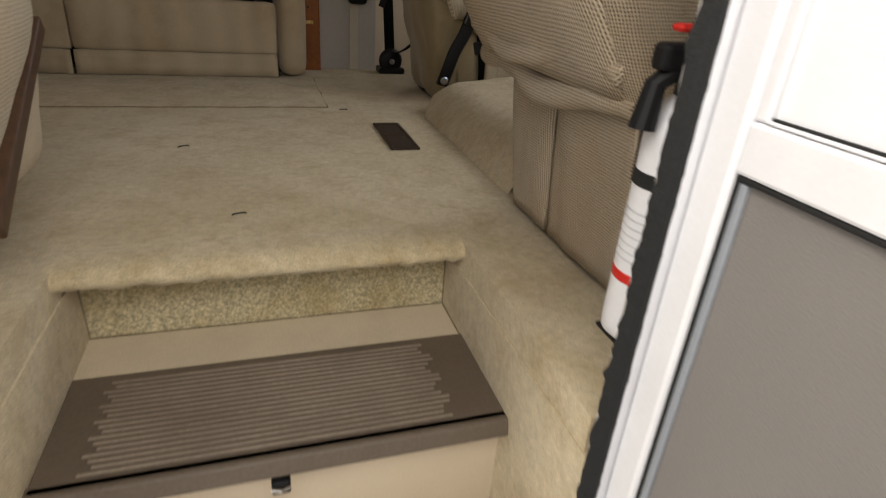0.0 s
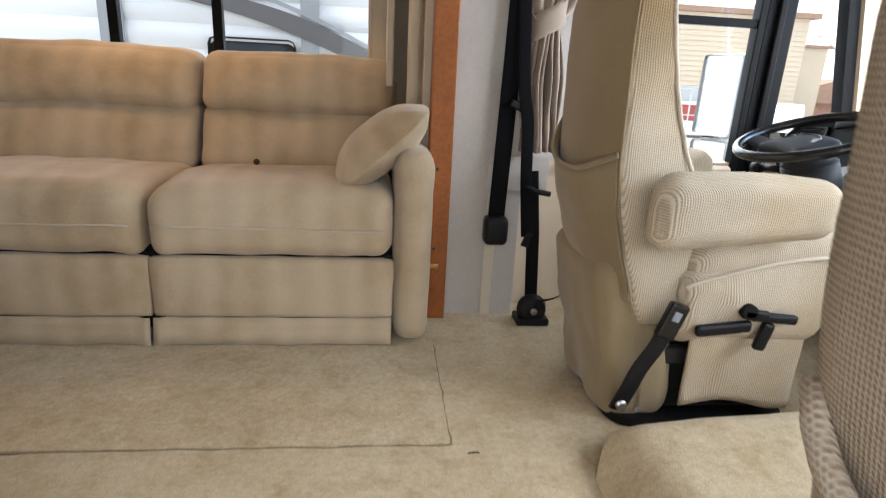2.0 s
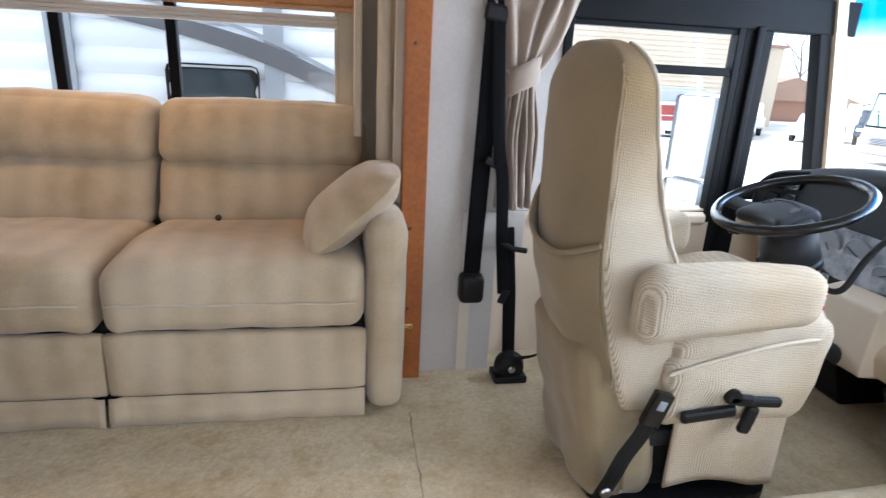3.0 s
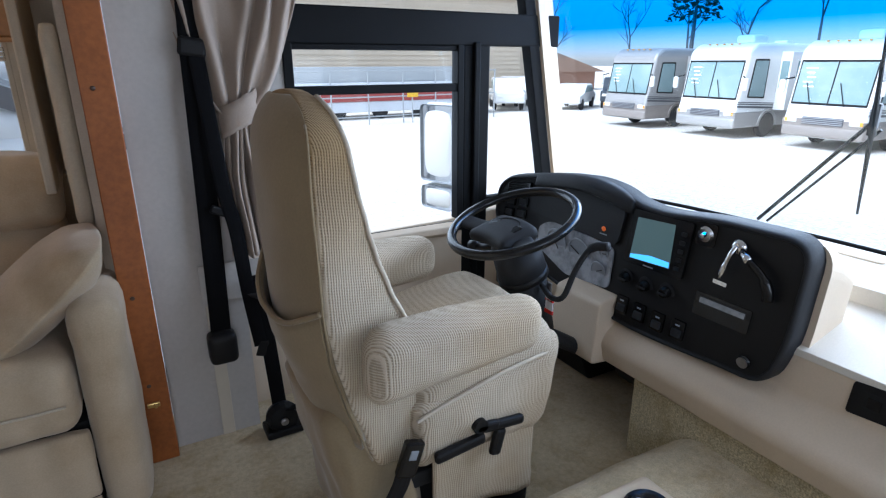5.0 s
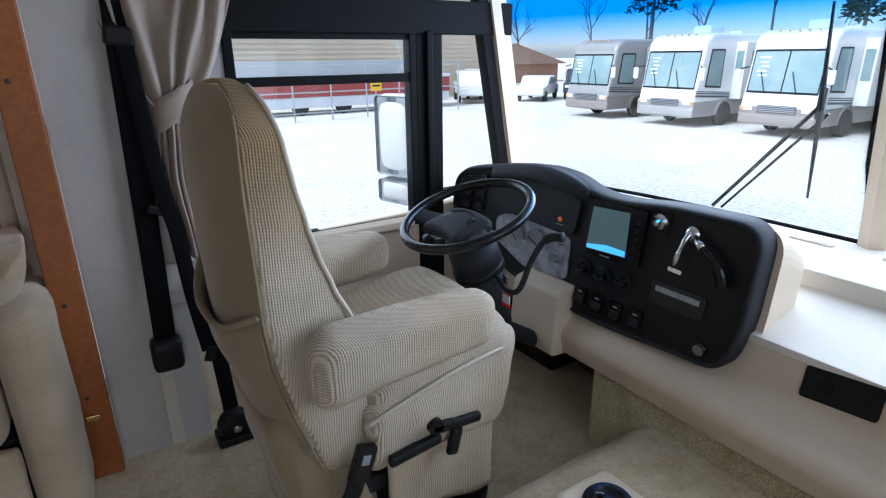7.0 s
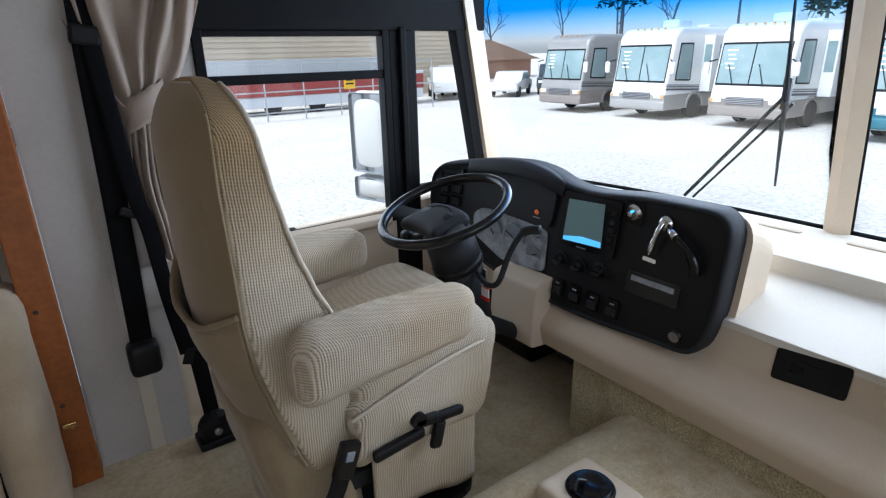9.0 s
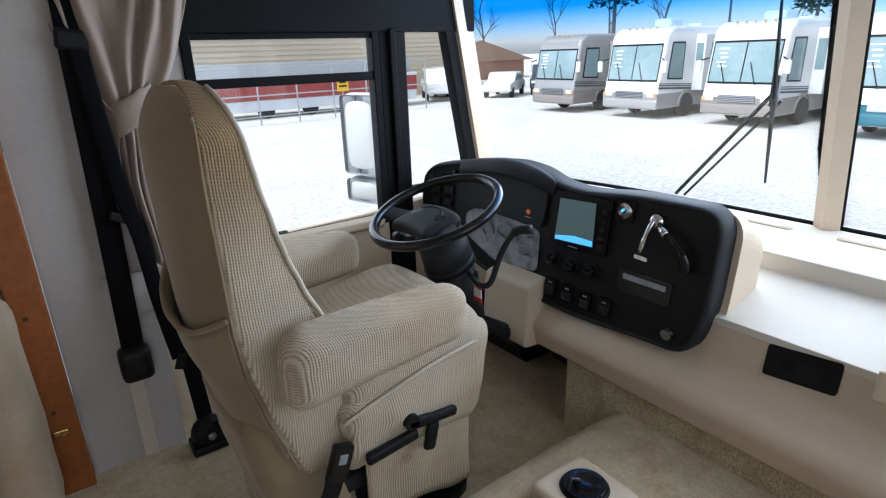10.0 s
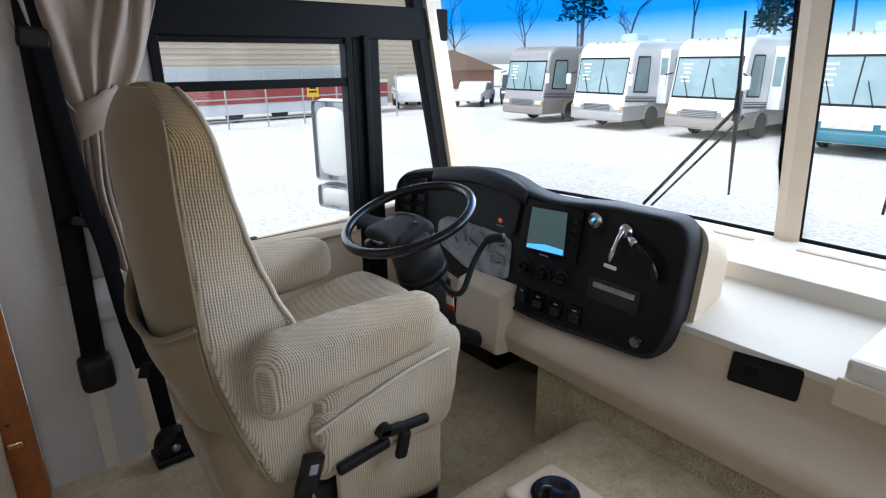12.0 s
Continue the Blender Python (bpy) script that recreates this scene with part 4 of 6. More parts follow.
def back_cover_pt(u, v):
    z = 0.42 + (D1 - 0.008 - 0.42) * v
    p = Vector((d_rear(u, z), DYC + u * 0.985 * back_outline(z, D0, D1, DW0, DW1, DRZ), z))
    return p + 0.003 * noise.noise_vector(p * 9)


part("back_cover", sheet(back_cover_pt, [math.sin((i / 14 - 1) * 1.5708) for i in range(29)], [1 - (1 - i / 30) ** 1.6 for i in range(31)], 0.012), VELOUR, ds, "tan velour back cover", smooth=True)


def pocket_top(u):
    # sags in the middle, pulled up to the side seams
    return 0.735 + 0.030 * u + 0.085 * abs(u) ** 2.2


def pocket(u, v):
    z = 0.40 + (pocket_top(u) - 0.40) * v
    p = Vector((d_rear(u, z) - 0.008 - 0.018 * (1 - u * u) * v ** 2, DYC + u * 0.226, z))
    return p + 0.005 * noise.noise_vector(p * 11)


pk = part("seat_pocket", sheet(pocket, [math.sin((i / 14 - 1) * 1.5708) for i in range(29)], [i / 14 for i in range(15)], 0.010), VELOUR, ds, "tan velour map pocket", smooth=True)
part("pocket_piping", tube([pocket(math.sin((i / 14 - 1) * 1.5708), 1) for i in range(29)], 0.007, 8), VELOUR, pk, smooth=True)


def edge_line(f, y, z0, z1, n=30):
    return [(f(z0 + (z1 - z0) * i / n), y(z0 + (z1 - z0) * i / n), z0 + (z1 - z0) * i / n) for i in range(n + 1)]


def d_side(z):
    return DYC - back_outline(z, D0, D1, DW0, DW1, DRZ)


part("side_piping", tube(edge_line(lambda z: d_front(z) - 0.006, lambda z: d_side(z) + 0.004, 0.66, 1.25, 40), 0.006, 8), PIPING, ds, smooth=True)
part("side_seam", tube(edge_line(lambda z: d_seam(z) + 0.004, lambda z: d_side(z) + 0.003, 0.36, 1.20, 40), 0.003, 8), VELOUR, ds, smooth=True)


def skirt_shape(p):
    x, y, z = p
    fold = 0.008 * math.sin(y * 34 + 2) * max(0, -z) / 0.2
    return (x - 0.045 * min(1, max(0, z + 0.05) / 0.25) + 0.02 * min(1, max(0, -z - 0.02) / 0.2) * (1 if x < 0 else 0) + fold, y * (1 - 0.03 * max(0, -z) / 0.2), z)


part("skirt", soft(0.22, 0.425, 0.50, 0.055, (0.012, 0.008, 0), 22, 0.012, 9, skirt_shape, (0.480, DYC, 0.262)), VELOUR, ds, "tan cloth skirt below the back", smooth=True)


def crown_shape(p):
    x, y, z = p
    t = min(1.1, max(0, (x + 0.24) / 0.48))
    return (x, y, z * (0.75 + 0.35 * t) + 0.055 * min(1, max(0, t)) ** 0.8 - 0.10 * max(0, t - 0.80) ** 1.5 / 0.2 ** 0.5)


part("cushion", soft(0.49, 0.51, 0.18, 0.080, (0.008, 0.010, 0.022), 22, 0.006, 5, crown_shape, (0.778, DYC, 0.502)), WEAVE, ds, smooth=True)


def side_shape(p):
    x, y, z = p
    t = min(1, max(0, (x + 0.23) / 0.46))
    top = max(0, z) / 0.14
    return (x + 0.03 * max(0, z) / 0.14 * max(0, t) - 0.03 * max(0, -z) / 0.14 * max(0, t), y * (1.0 - 0.06 * max(0, -z) / 0.14), z + top * (0.085 * t ** 0.8 - 0.045))


part("cushion_side", soft(0.48, 0.525, 0.27, 0.06, (0.008, 0.010, 0), 22, 0.010, 6, side_shape, (0.775, DYC, 0.412)), WEAVE, ds, smooth=True)
part("cushion_piping", tube(curve_points([(0.545, DYC - 0.262, 0.455), (0.60, DYC - 0.268, 0.478), (0.69, DYC - 0.273, 0.505), (0.80, DYC - 0.274, 0.532), (0.92, DYC - 0.268, 0.545), (1.000, DYC - 0.235, 0.530)], 8), 0.0055, 8), PIPING, ds, smooth=True)


def front_skirt_pt(u, v):
    # gathered cloth round the front of the base: along the near side, round the front, along the far side
    path = [(0.605, -0.238), (0.945, -0.240), (0.97, -0.20), (0.97, 0.20), (0.945, 0.24), (0.605, 0.24)]
    seg = [math.dist(path[i], path[i + 1]) for i in range(5)]
    d = u * sum(seg)
    i = 0
    while i < 4 and d > seg[i]:
        d -= seg[i]
        i += 1
    k = min(1, d / seg[i])
    x = path[i][0] + (path[i + 1][0] - path[i][0]) * k
    y = path[i][1] + (path[i + 1][1] - path[i][1]) * k
    w = 0.012 * noise.noise(Vector((u * 11, v * 1.5, 4))) * (0.3 + v)
    hem = 0.085 + 0.018 * math.sin(u * 17) + 0.012 * noise.noise(Vector((u * 9, 0, 7)))
    return (x + (0.4 * w if i in (0, 4) else w), DYC + y + (w if i in (0, 4) else 0) * (1 if i == 0 else -1), 0.34 + (hem - 0.34) * v)


part("front_skirt", sheet(front_skirt_pt, [i / 70 for i in range(71)], [i / 10 for i in range(11)], 0.007), WEAVE, ds, smooth=True)
for s in (-1, 1):
    def arm_shape(p):
        x, y, z = p
        t = (x + 0.245) / 0.49
        return (x, y, z * (1.05 - 0.30 * max(0, t)) + 0.024 * t + 0.010 * math.sin(max(0, min(1, t)) * 3.1))
    part("armrest", soft(0.488, 0.105, 0.196, 0.062, (0.004, 0.006, 0.004), 22, 0.004, 3 + s, arm_shape, (0.645, DYC + s * 0.292, 0.655)), WEAVE, ds, smooth=True)
part("base_plate", prism(rounded([(0.42, DYC - 0.225), (0.98, DYC - 0.235), (0.98, DYC + 0.22), (0.42, DYC + 0.22)], 0.10), "z", 0.004, 0.030), BLACK, ds)
part("pedestal", box(0.52, 0.90, DYC - 0.17, DYC + 0.17, 0.03, 0.30, 0.02), DARK, ds)
part("slide_track", box(0.46, 0.92, DYC - 0.21, DYC - 0.175, 0.20, 0.25, 0.006), DARK, ds)
BS = DYC - 0.268
stalk = part("buckle_stalk", tube(curve_points([(0.415, BS + 0.018, 0.085), (0.432, BS + 0.004, 0.15), (0.455, BS, 0.22), (0.490, BS - 0.004, 0.29), (0.508, BS - 0.006, 0.345)], 6), 1, 10, flat=(0.052, 0.016)), BLACK, ds, "black seat-belt buckle stalk")
part("buckle", put(box(-0.027, 0.027, -0.013, 0.013, -0.052, 0.052, 0.007), pose(0.518, BS - 0.006, 0.365, 3, 17, 0)), BLACK_GLOSS, stalk)
part("buckle_button", put(box(-0.011, 0.011, -0.003, 0.003, -0.014, 0.014, 0.002), pose(0.523, BS - 0.019, 0.381, 3, 17, 0)), GREY_PLASTIC, stalk)
part("bolt", put(lathe([(0.016, 0), (0.016, 0.006), (0.010, 0.010)], 14), pose(0.420, BS + 0.006, 0.105, 90)), STEEL, stalk)
LV = DYC - 0.282
part("recline_lever", merged(put(box(-0.068, 0.068, -0.011, 0.011, -0.014, 0.014, 0.009), pose(0.800, LV, 0.378, 0, 5, 0)), put(cyl(0, 0, -0.045, 0.012, 0.024, 0.021), pose(0.722, LV, 0.398, 90)), put(box(-0.040, 0.040, -0.010, 0.010, -0.015, 0.015, 0.008), pose(0.745, LV - 0.002, 0.388, 0, 8, 0))), BLACK, ds)
part("slide_lever", put(box(-0.078, 0.078, -0.011, 0.011, -0.017, 0.017, 0.010), pose(0.665, LV + 0.004, 0.345, 0, -6, 0)), BLACK, ds)
part("tilt_lever", put(box(-0.018, 0.018, -0.011, 0.011, -0.042, 0.042, 0.010), pose(0.785, LV + 0.004, 0.322, 0, 14, 0)), BLACK, ds)

# passenger's seat, leaning back, in a loose woven cover
PYC = -0.135
ps = thing("passenger_seat", "reclined passenger seat in a loose coarse woven beige cover", "passenger seat", (0.5, PYC, 0.0))


def px_rear(z):
    # rear face: bulges back as it rises, then turns in at the head
    t = [(-0.1, 0.24), (0.30, 0.235), (0.40, 0.165), (0.52, 0.10), (0.64, 0.088), (0.74, 0.064), (0.87, 0.044), (1.0, 0.038), (1.08, 0.040), (1.16, 0.048), (1.3, 0.05)]
    for (a, b), (c, d) in zip(t, t[1:]):
        if z <= c:
            return b + (d - b) * (z - a) / (c - a)
    return t[-1][1]


part("backrest", seat_back(0.34, 1.186, px_rear, lambda z: 0.25 - 0.10 * max(0, z - 0.7) / 0.45, 0.322, 0.306, PYC, n_z=60, wr=0.004, seed=7, rz=0.075, rx=0.06), WEAVE_BACK, ps, smooth=True)


def ppocket(u, v):
    z = 0.36 + (0.672 + 0.075 * abs(u) ** 5 - 0.36) * v
    return (px_rear(z) - 0.016 - 0.012 * (1 - u * u) * v + 0.03 * abs(u) ** 8, PYC + u * 0.302, z)


pp = part("seat_pocket", sheet(ppocket, [i / 14 - 1 for i in range(29)], [i / 14 for i in range(15)], 0.010), WEAVE_COVER, ps, smooth=True)
part("pocket_piping", tube([ppocket(i / 14 - 1, 1) for i in range(29)], 0.011, 10), WEAVE_COVER, pp, smooth=True)
for i, (z, d) in enumerate(((0.40, 0.022), (0.345, 0.028))):
    part("cover_fold", tube([(px_rear(z) - 0.002 + 0.02 * abs(k / 12 - 1) ** 4 + 0.006 * noise.noise(Vector((k * 0.4, i, 0))), PYC + (k / 12 - 1) * 0.295, z + 0.016 * math.sin(k * 0.35 + i) + 0.01 * noise.noise(Vector((k * 0.3, i, 3)))) for k in range(25)], d, 12), WEAVE_COVER, ps, smooth=True)
for a, b in ((0.118, -0.114), (-0.130, -0.415)):
    part("cover_skirt", sheet(lambda u, v: (0.232 + 0.045 * (1 - v) + 0.006 * noise.noise(Vector((u * 5 + a, v * 2, 0))) + 0.10 * max(0, ((a + (b - a) * u) - 0.03) / 0.10) ** 2 * (1 if a > 0 else 0) + (0.03 * v * u ** 8 if a > 0 else 0.02 * v * (1 - u) ** 8), a + (b - a) * u, 0.02 + 0.32 * v), [i / 16 for i in range(17)], [i / 10 for i in range(11)], 0.008), WEAVE_COVER, ps, smooth=True)
part("cover_side", sheet(lambda u, v: (0.30 + 0.55 * u, 0.118 + 0.01 * math.sin(u * 9), 0.06 + 0.32 * v), [i / 10 for i in range(11)], [i / 6 for i in range(7)], 0.008), WEAVE_COVER, ps, smooth=True)
part("cushion", soft(0.56, 0.52, 0.20, 0.08, (0.01, 0.01, 0.02), 14, 0.006, 5, None, (0.56, PYC, 0.46)), WEAVE_COVER, ps, smooth=True)
part("base", box(0.30, 0.78, PYC - 0.20, PYC + 0.22, 0.0, 0.37, 0.02), DARK, ps)
for s in (-1, 1):
    part("armrest", soft(0.40, 0.09, 0.12, 0.045, (0, 0, 0), 10, 0.003, s, None, (0.50, PYC + s * 0.225, 0.66)), WEAVE_COVER, ps, smooth=True)

# armchair behind the entry, with a wooden arm trim
ch = thing("armchair", "pale woven swivel armchair with a dark wooden arm strip", "armchair", (-0.98, 0.12, 0.0))
part("arm_panel", soft(0.16, 0.62, 0.40, 0.075, (0.012, 0, 0), 16, 0.006, 1, lambda p: (p[0] + 0.03 * p[2] / 0.2, p[1], p[2]), (-0.772, -0.11, 0.28)), WEAVE, ch, smooth=True)
part("arm_pad", soft(0.15, 0.58, 0.14, 0.066, (0, 0, 0.01), 14, 0.004, 2, None, (-0.768, -0.11, 0.54)), WEAVE, ch, smooth=True)
part("seat_cushion", soft(0.50, 0.60, 0.18, 0.07, (0, 0, 0.02), 12, 0.005, 3, None, (-1.13, -0.11, 0.40)), WEAVE, ch, smooth=True)
part("arm_panel", soft(0.15, 0.62, 0.40, 0.07, (0.01, 0, 0), 12, 0.005, 4, None, (-1.46, -0.13, 0.36)), WEAVE, ch, smooth=True)
part("backrest", soft(0.70, 0.16, 0.60, 0.07, (0, 0.02, 0), 12, 0.005, 5, None, (-1.13, -0.33, 0.75)), WEAVE, ch, smooth=True)
part("arm_strip", put(box(-0.012, 0.012, -0.23, 0.23, -0.017, 0.017, 0.005), pose(-0.682, -0.025, 0.248, 33, 0, 0)), WOOD_DARK, ch, "dark walnut strip")
part("pedestal", cyl(-1.12, -0.12, 0.0, 0.14, 0.2, 0.12), DARK, ch)

# ---- engine cover between the seats ----
def cover_top(x, y):
    h = 0.115 + 0.095 * min(1, max(0, (x - 0.35) / 0.8))
    ex = min(1, max(0, (x - 0.295) / 0.16))
    ey = min(1, max(0, (1.115 - y) / (0.13 + 0.08 * min(1, max(0, (x - 0.5) / 0.9)))))
    e = 1 - (1 - ex) ** 2.2
    g = 1 - (1 - ey) ** 2.2
    # round corner
    r = min(e, g) * 0.5 + e * g * 0.5
    return h * r + 0.003 * noise.noise(Vector((x * 9, y * 9, 0)))


def cover_pt(u, v):
    x = 0.295 + (1.42 - 0.295) * u
    y0 = 0.14
    y1 = 1.115 - 0.16 * max(0, 1 - (x - 0.295) / 0.16) ** 2
    y = y0 + (y1 - y0) * v
    return (x, y, cover_top(x, y) + 0.001)


cov = structure("engine_cover", sheet(cover_pt, [(i / 48) ** 1.4 for i in range(49)], [1 - (1 - i / 40) ** 1.5 for i in range(41)]), CARPET, "low carpeted engine cover between the cab seats", "engine cover", smooth=True)
CUX, CUY = 1.04, 0.80
CUZ = cover_top(CUX, CUY)
tray = thing("cup_tray", "cream plastic cup tray on the engine cover", "cup holder", (CUX, CUY, CUZ))
part("tray_body", soft(0.20, 0.21, 0.06, 0.022, (0, 0, 0), 12, 0, 0, lambda p: (p[0] * (1 - 0.8 * p[2]), p[1] * (1 - 0.8 * p[2]), p[2]), (CUX, CUY, CUZ + 0.006)), CREAM, tray, smooth=True)
part("tray_lip", tube([(CUX + 0.058 * math.cos(i * math.pi / 16), CUY + 0.058 * math.sin(i * math.pi / 16), CUZ + 0.037) for i in range(32)], 0.006, 8, True), BLACK, tray, smooth=True)
cup = thing("cup", "black plastic cup insert with tapered sides", "cup", (CUX, CUY, CUZ + 0.03))
part("cup_wall", put(lathe([(0.050, 0.0), (0.056, 0.012), (0.052, 0.014), (0.040, 0.004)], 28), Matrix.Translation((CUX, CUY, CUZ + 0.0365))), BLACK_GLOSS, cup, smooth=True)
part("cup_spring", tube(curve_points([(CUX - 0.052, CUY + 0.01, CUZ + 0.046), (CUX - 0.03, CUY + 0.022, CUZ + 0.060), (CUX - 0.005, CUY + 0.012, CUZ + 0.052)], 5), 0.009, 8), BLACK_GLOSS, cup, smooth=True)


# ---- seat belt, curtain and wall box behind the driver ----
belt = thing("seat_belt", "black three-point seat belt on the wall with retractor", "seat belt", (0.22, 1.97, 0.38))
part("webbing", tube([(0.243, 1.972, 1.80), (0.225, 1.968, 1.36), (0.212, 1.962, 0.86), (0.200, 1.965, 0.40)], 1, 8, flat=(0.066, 0.008)), WEBBING, belt)
part("webbing", tube(curve_points([(0.235, 1.960, 1.36), (0.262, 1.940, 0.95), (0.285, 1.93, 0.80), (0.30, 1.93, 0.58), (0.325, 1.94, 0.36)], 4), 1, 8, flat=(0.046, 0.006)), WEBBING, belt)
part("webbing", tube([(0.325, 1.95, 0.62), (0.352, 1.945, 0.36), (0.366, 1.93, 0.08)], 1, 8, flat=(0.052, 0.010)), WEBBING, belt)
part("guide_loop", put(box(-0.04, 0.04, -0.012, 0.012, -0.028, 0.028, 0.01), pose(0.228, 1.965, 1.365, 0, 8)), BLACK, belt)
part("guide_loop", put(box(-0.035, 0.035, -0.010, 0.010, -0.014, 0.014, 0.006), pose(0.250, 1.945, 0.86, 0, 25)), BLACK, belt)
ret = part("retractor", soft(0.095, 0.075, 0.115, 0.022, (0, 0, 0), 8, 0, 0, None, (0.199, 1.955, 0.38)), BLACK, belt, smooth=True)
part("latch_tongue", put(box(-0.016, 0.016, -0.004, 0.004, -0.03, 0.03, 0.003), pose(0.328, 1.94, 0.345, 0, 20)), BLACK, belt)
part("clip_arm", tube([(0.29, 1.94, 0.57), (0.34, 1.93, 0.545), (0.40, 1.93, 0.535)], 0.011, 8), BLACK, belt)
part("anchor", merged(put(lathe([(0.056, -0.02), (0.062, 0), (0.052, 0.03), (0.024, 0.036)], 18), pose(0.367, 1.915, 0.062, 90)), box(0.30, 0.435, 1.87, 1.97, 0.0, 0.03, 0.008)), BLACK, belt)
part("anchor_bolt", put(lathe([(0.014, 0), (0.014, 0.008), (0.008, 0.012)], 12), pose(0.367, 1.878, 0.062, 90)), STEEL, belt)
part("lap_strap", tube(curve_points([(0.37, 1.92, 0.09), (0.43, 1.85, 0.13), (0.50, 1.76, 0.22)], 5), 1, 8, flat=(0.045, 0.006)), WEBBING, belt)
wb = thing("wall_box", "white plastic cover box on the wall behind the driver", "wall box", (0.28, 2.0, 0.6))
part("box_body", box(0.160, 0.395, 1.988, 1.999, 0.545, 0.665, 0.003), WALL, wb)
part("box_lid", box(0.156, 0.399, 1.984, 1.988, 0.535, 0.672, 0.001), WALL, wb)

cur = thing("curtain", "taupe cab curtain gathered by a cloth tieback", "curtain", (0.38, 2.05, 0.68))


def curtain_pt(u, v):
    z = 0.69 + 1.13 * v
    zt = 1.17
    if z > zt:
        w = 0.052 + 0.150 * min(1, (z - zt) / 0.36) ** 0.55
        xc = 0.335 + 0.035 * min(1, (z - zt) / 0.4)
    else:
        w = 0.045 + 0.028 * min(1, (zt - z) / 0.2)
        xc = 0.345 + 0.0 * z
    s = u * 2 - 1
    q = min(1, abs(z - zt) / 0.25)
    fold = math.sin(u * 34 + 1.3 * math.sin(z * 5 + u * 4) + 4 * noise.noise(Vector((u * 3, z * 2.4, 0)))) * (0.010 + 0.016 * q)
    fold += 0.030 * q * noise.noise(Vector((u * 6 + z * 1.5, z * 2, 5)))
    return (xc + s * w + 0.010 * noise.noise(Vector((u * 8, z * 5, 2))), 1.992 - 0.02 * math.cos(s * 1.5) + fold, z)


part("cloth", sheet(curtain_pt, [i / 90 for i in range(91)], [i / 44 for i in range(45)], 0.003), CURTAIN, cur, smooth=True)
part("tieback", sheet(lambda u, v: (0.345 + 0.060 * math.cos(u * 6.283) + 0.006 * noise.noise(Vector((u * 9, v * 4, 1))), 1.985 + 0.040 * math.sin(u * 6.283), 1.120 + 0.095 * v + 0.030 * math.cos(u * 6.283) + 0.010 * noise.noise(Vector((u * 12, v * 3, 0)))), [i / 40 for i in range(41)], [0, 0.2, 0.4, 0.6, 0.8, 1], 0.004), CURTAIN, cur, smooth=True)

# ---- dashboard ----
dash = thing("dashboard", "cream vinyl dashboard with wide ledge and defroster shelf", "dashboard", (1.6, 0.87, 0.35))
DASH_Y0, DASH_Y1 = PY + 0.002, CY - 0.002
prof = rounded([(1.392, 0.300), (1.372, 0.375), (1.385, 0.405), (1.468, 0.478), (1.487, 0.590), (1.74, 0.668), (1.75, 0.714), (2.09, 0.722), (2.09, 0.300)],
               [0.012, 0.030, 0.022, 0.010, 0.018, 0.012, 0.014, 0.004, 0], 6)
part("dash_body", prism(prof, "y", DASH_Y0, 1.36), CREAM, dash)
top = rounded([(1.482, 0.575), (1.486, 0.5945), (1.74, 0.6725), (1.742, 0.720), (1.755, 0.725), (2.085, 0.727), (2.085, 0.721), (1.76, 0.718), (1.746, 0.713), (1.746, 0.666), (1.49, 0.588), (1.487, 0.575)], 0.002, 2)
part("dash_top_skin", prism([(p[0], p[1] + 0.004) for p in top], "y", DASH_Y0 + 0.001, 1.40), CREAM_TOP, dash, "vinyl top paler than the dash body")
part("dash_body", prism(rounded([(1.56, 0.30), (1.56, 0.64), (1.72, 0.715), (1.90, 0.722), (1.90, 0.30)], 0.01), "y", 1.3605, DASH_Y1), CREAM, dash)
for y0, y1 in ((0.80, 1.06), (0.43, 0.67), (0.05, 0.30)):
    sl = part("defrost_slot", prism(rounded([(1.975, y0), (2.007, y0), (2.007, y1), (1.975, y1)], 0.015), "z", 0.7305, 0.7345), CREAM, dash)
    part("slot_opening", prism(rounded([(1.981, y0 + 0.008), (2.000, y0 + 0.008), (2.000, y1 - 0.008), (1.981, y1 - 0.008)], 0.008), "z", 0.7346, 0.7354), TRIM, sl)
SLOPE = Matrix(((1, 0, 0.17, 1.480 - 0.17 * 0.546), (0, 1, 0, 0), (0, 0, 1, 0), (0, 0, 0, 1)))
out = part("dash_outlet", put(prism(rounded([(0.437, 0.512), (0.604, 0.498), (0.604, 0.580), (0.437, 0.594)], 0.010), "x", -0.005, 0.004, 0.002), SLOPE), BLACK, dash, "black rectangular switch recess")
part("outlet_recess", put(box(-0.0062, -0.0051, 0.470, 0.580, 0.520, 0.566, 0.0), SLOPE), DARK, out)
part("outlet_switch", put(box(-0.0085, -0.0063, 0.535, 0.565, 0.530, 0.556, 0.001), SLOPE), BLACK_GLOSS, out)
part("glove_tray", box(1.40, 1.69, -0.15, 0.345, 0.585, 0.700, 0.012), CREAM_TOP, dash, "raised cream tray block")
part("tray_lip", box(1.388, 1.399, -0.15, 0.352, 0.585, 0.655, 0.004), CREAM, dash)
part("column_cover", prism(rounded([(1.33, 0.30), (1.52, 0.28), (1.58, 0.58), (1.35, 0.53)], 0.02), "y", 1.33, 1.56, 0.006), CREAM, dash, "cream steering column cover")
structure("wall_kick", merged(box(1.412, 1.44, DASH_Y0, 1.20, 0.0, 0.3005), box(1.44, 1.90, 1.17, 1.20, 0.0, 0.3005)), CARPET_DARK, "speckled carpet kick wall under the dashboard", "wall")
# made-up black block, tube and hoses, added to darken the footwell
hb = thing("footwell_filler", "black filler block added to darken the driver's footwell", "heater box", (1.70, 1.45, 0.0))
part("box_body", prism(rounded([(1.62, 0.0), (1.56, 0.16), (1.57, 0.298), (1.858, 0.298), (1.858, 0.0)], 0.02), "y", 1.62, 2.05, 0.006), BLACK, hb)
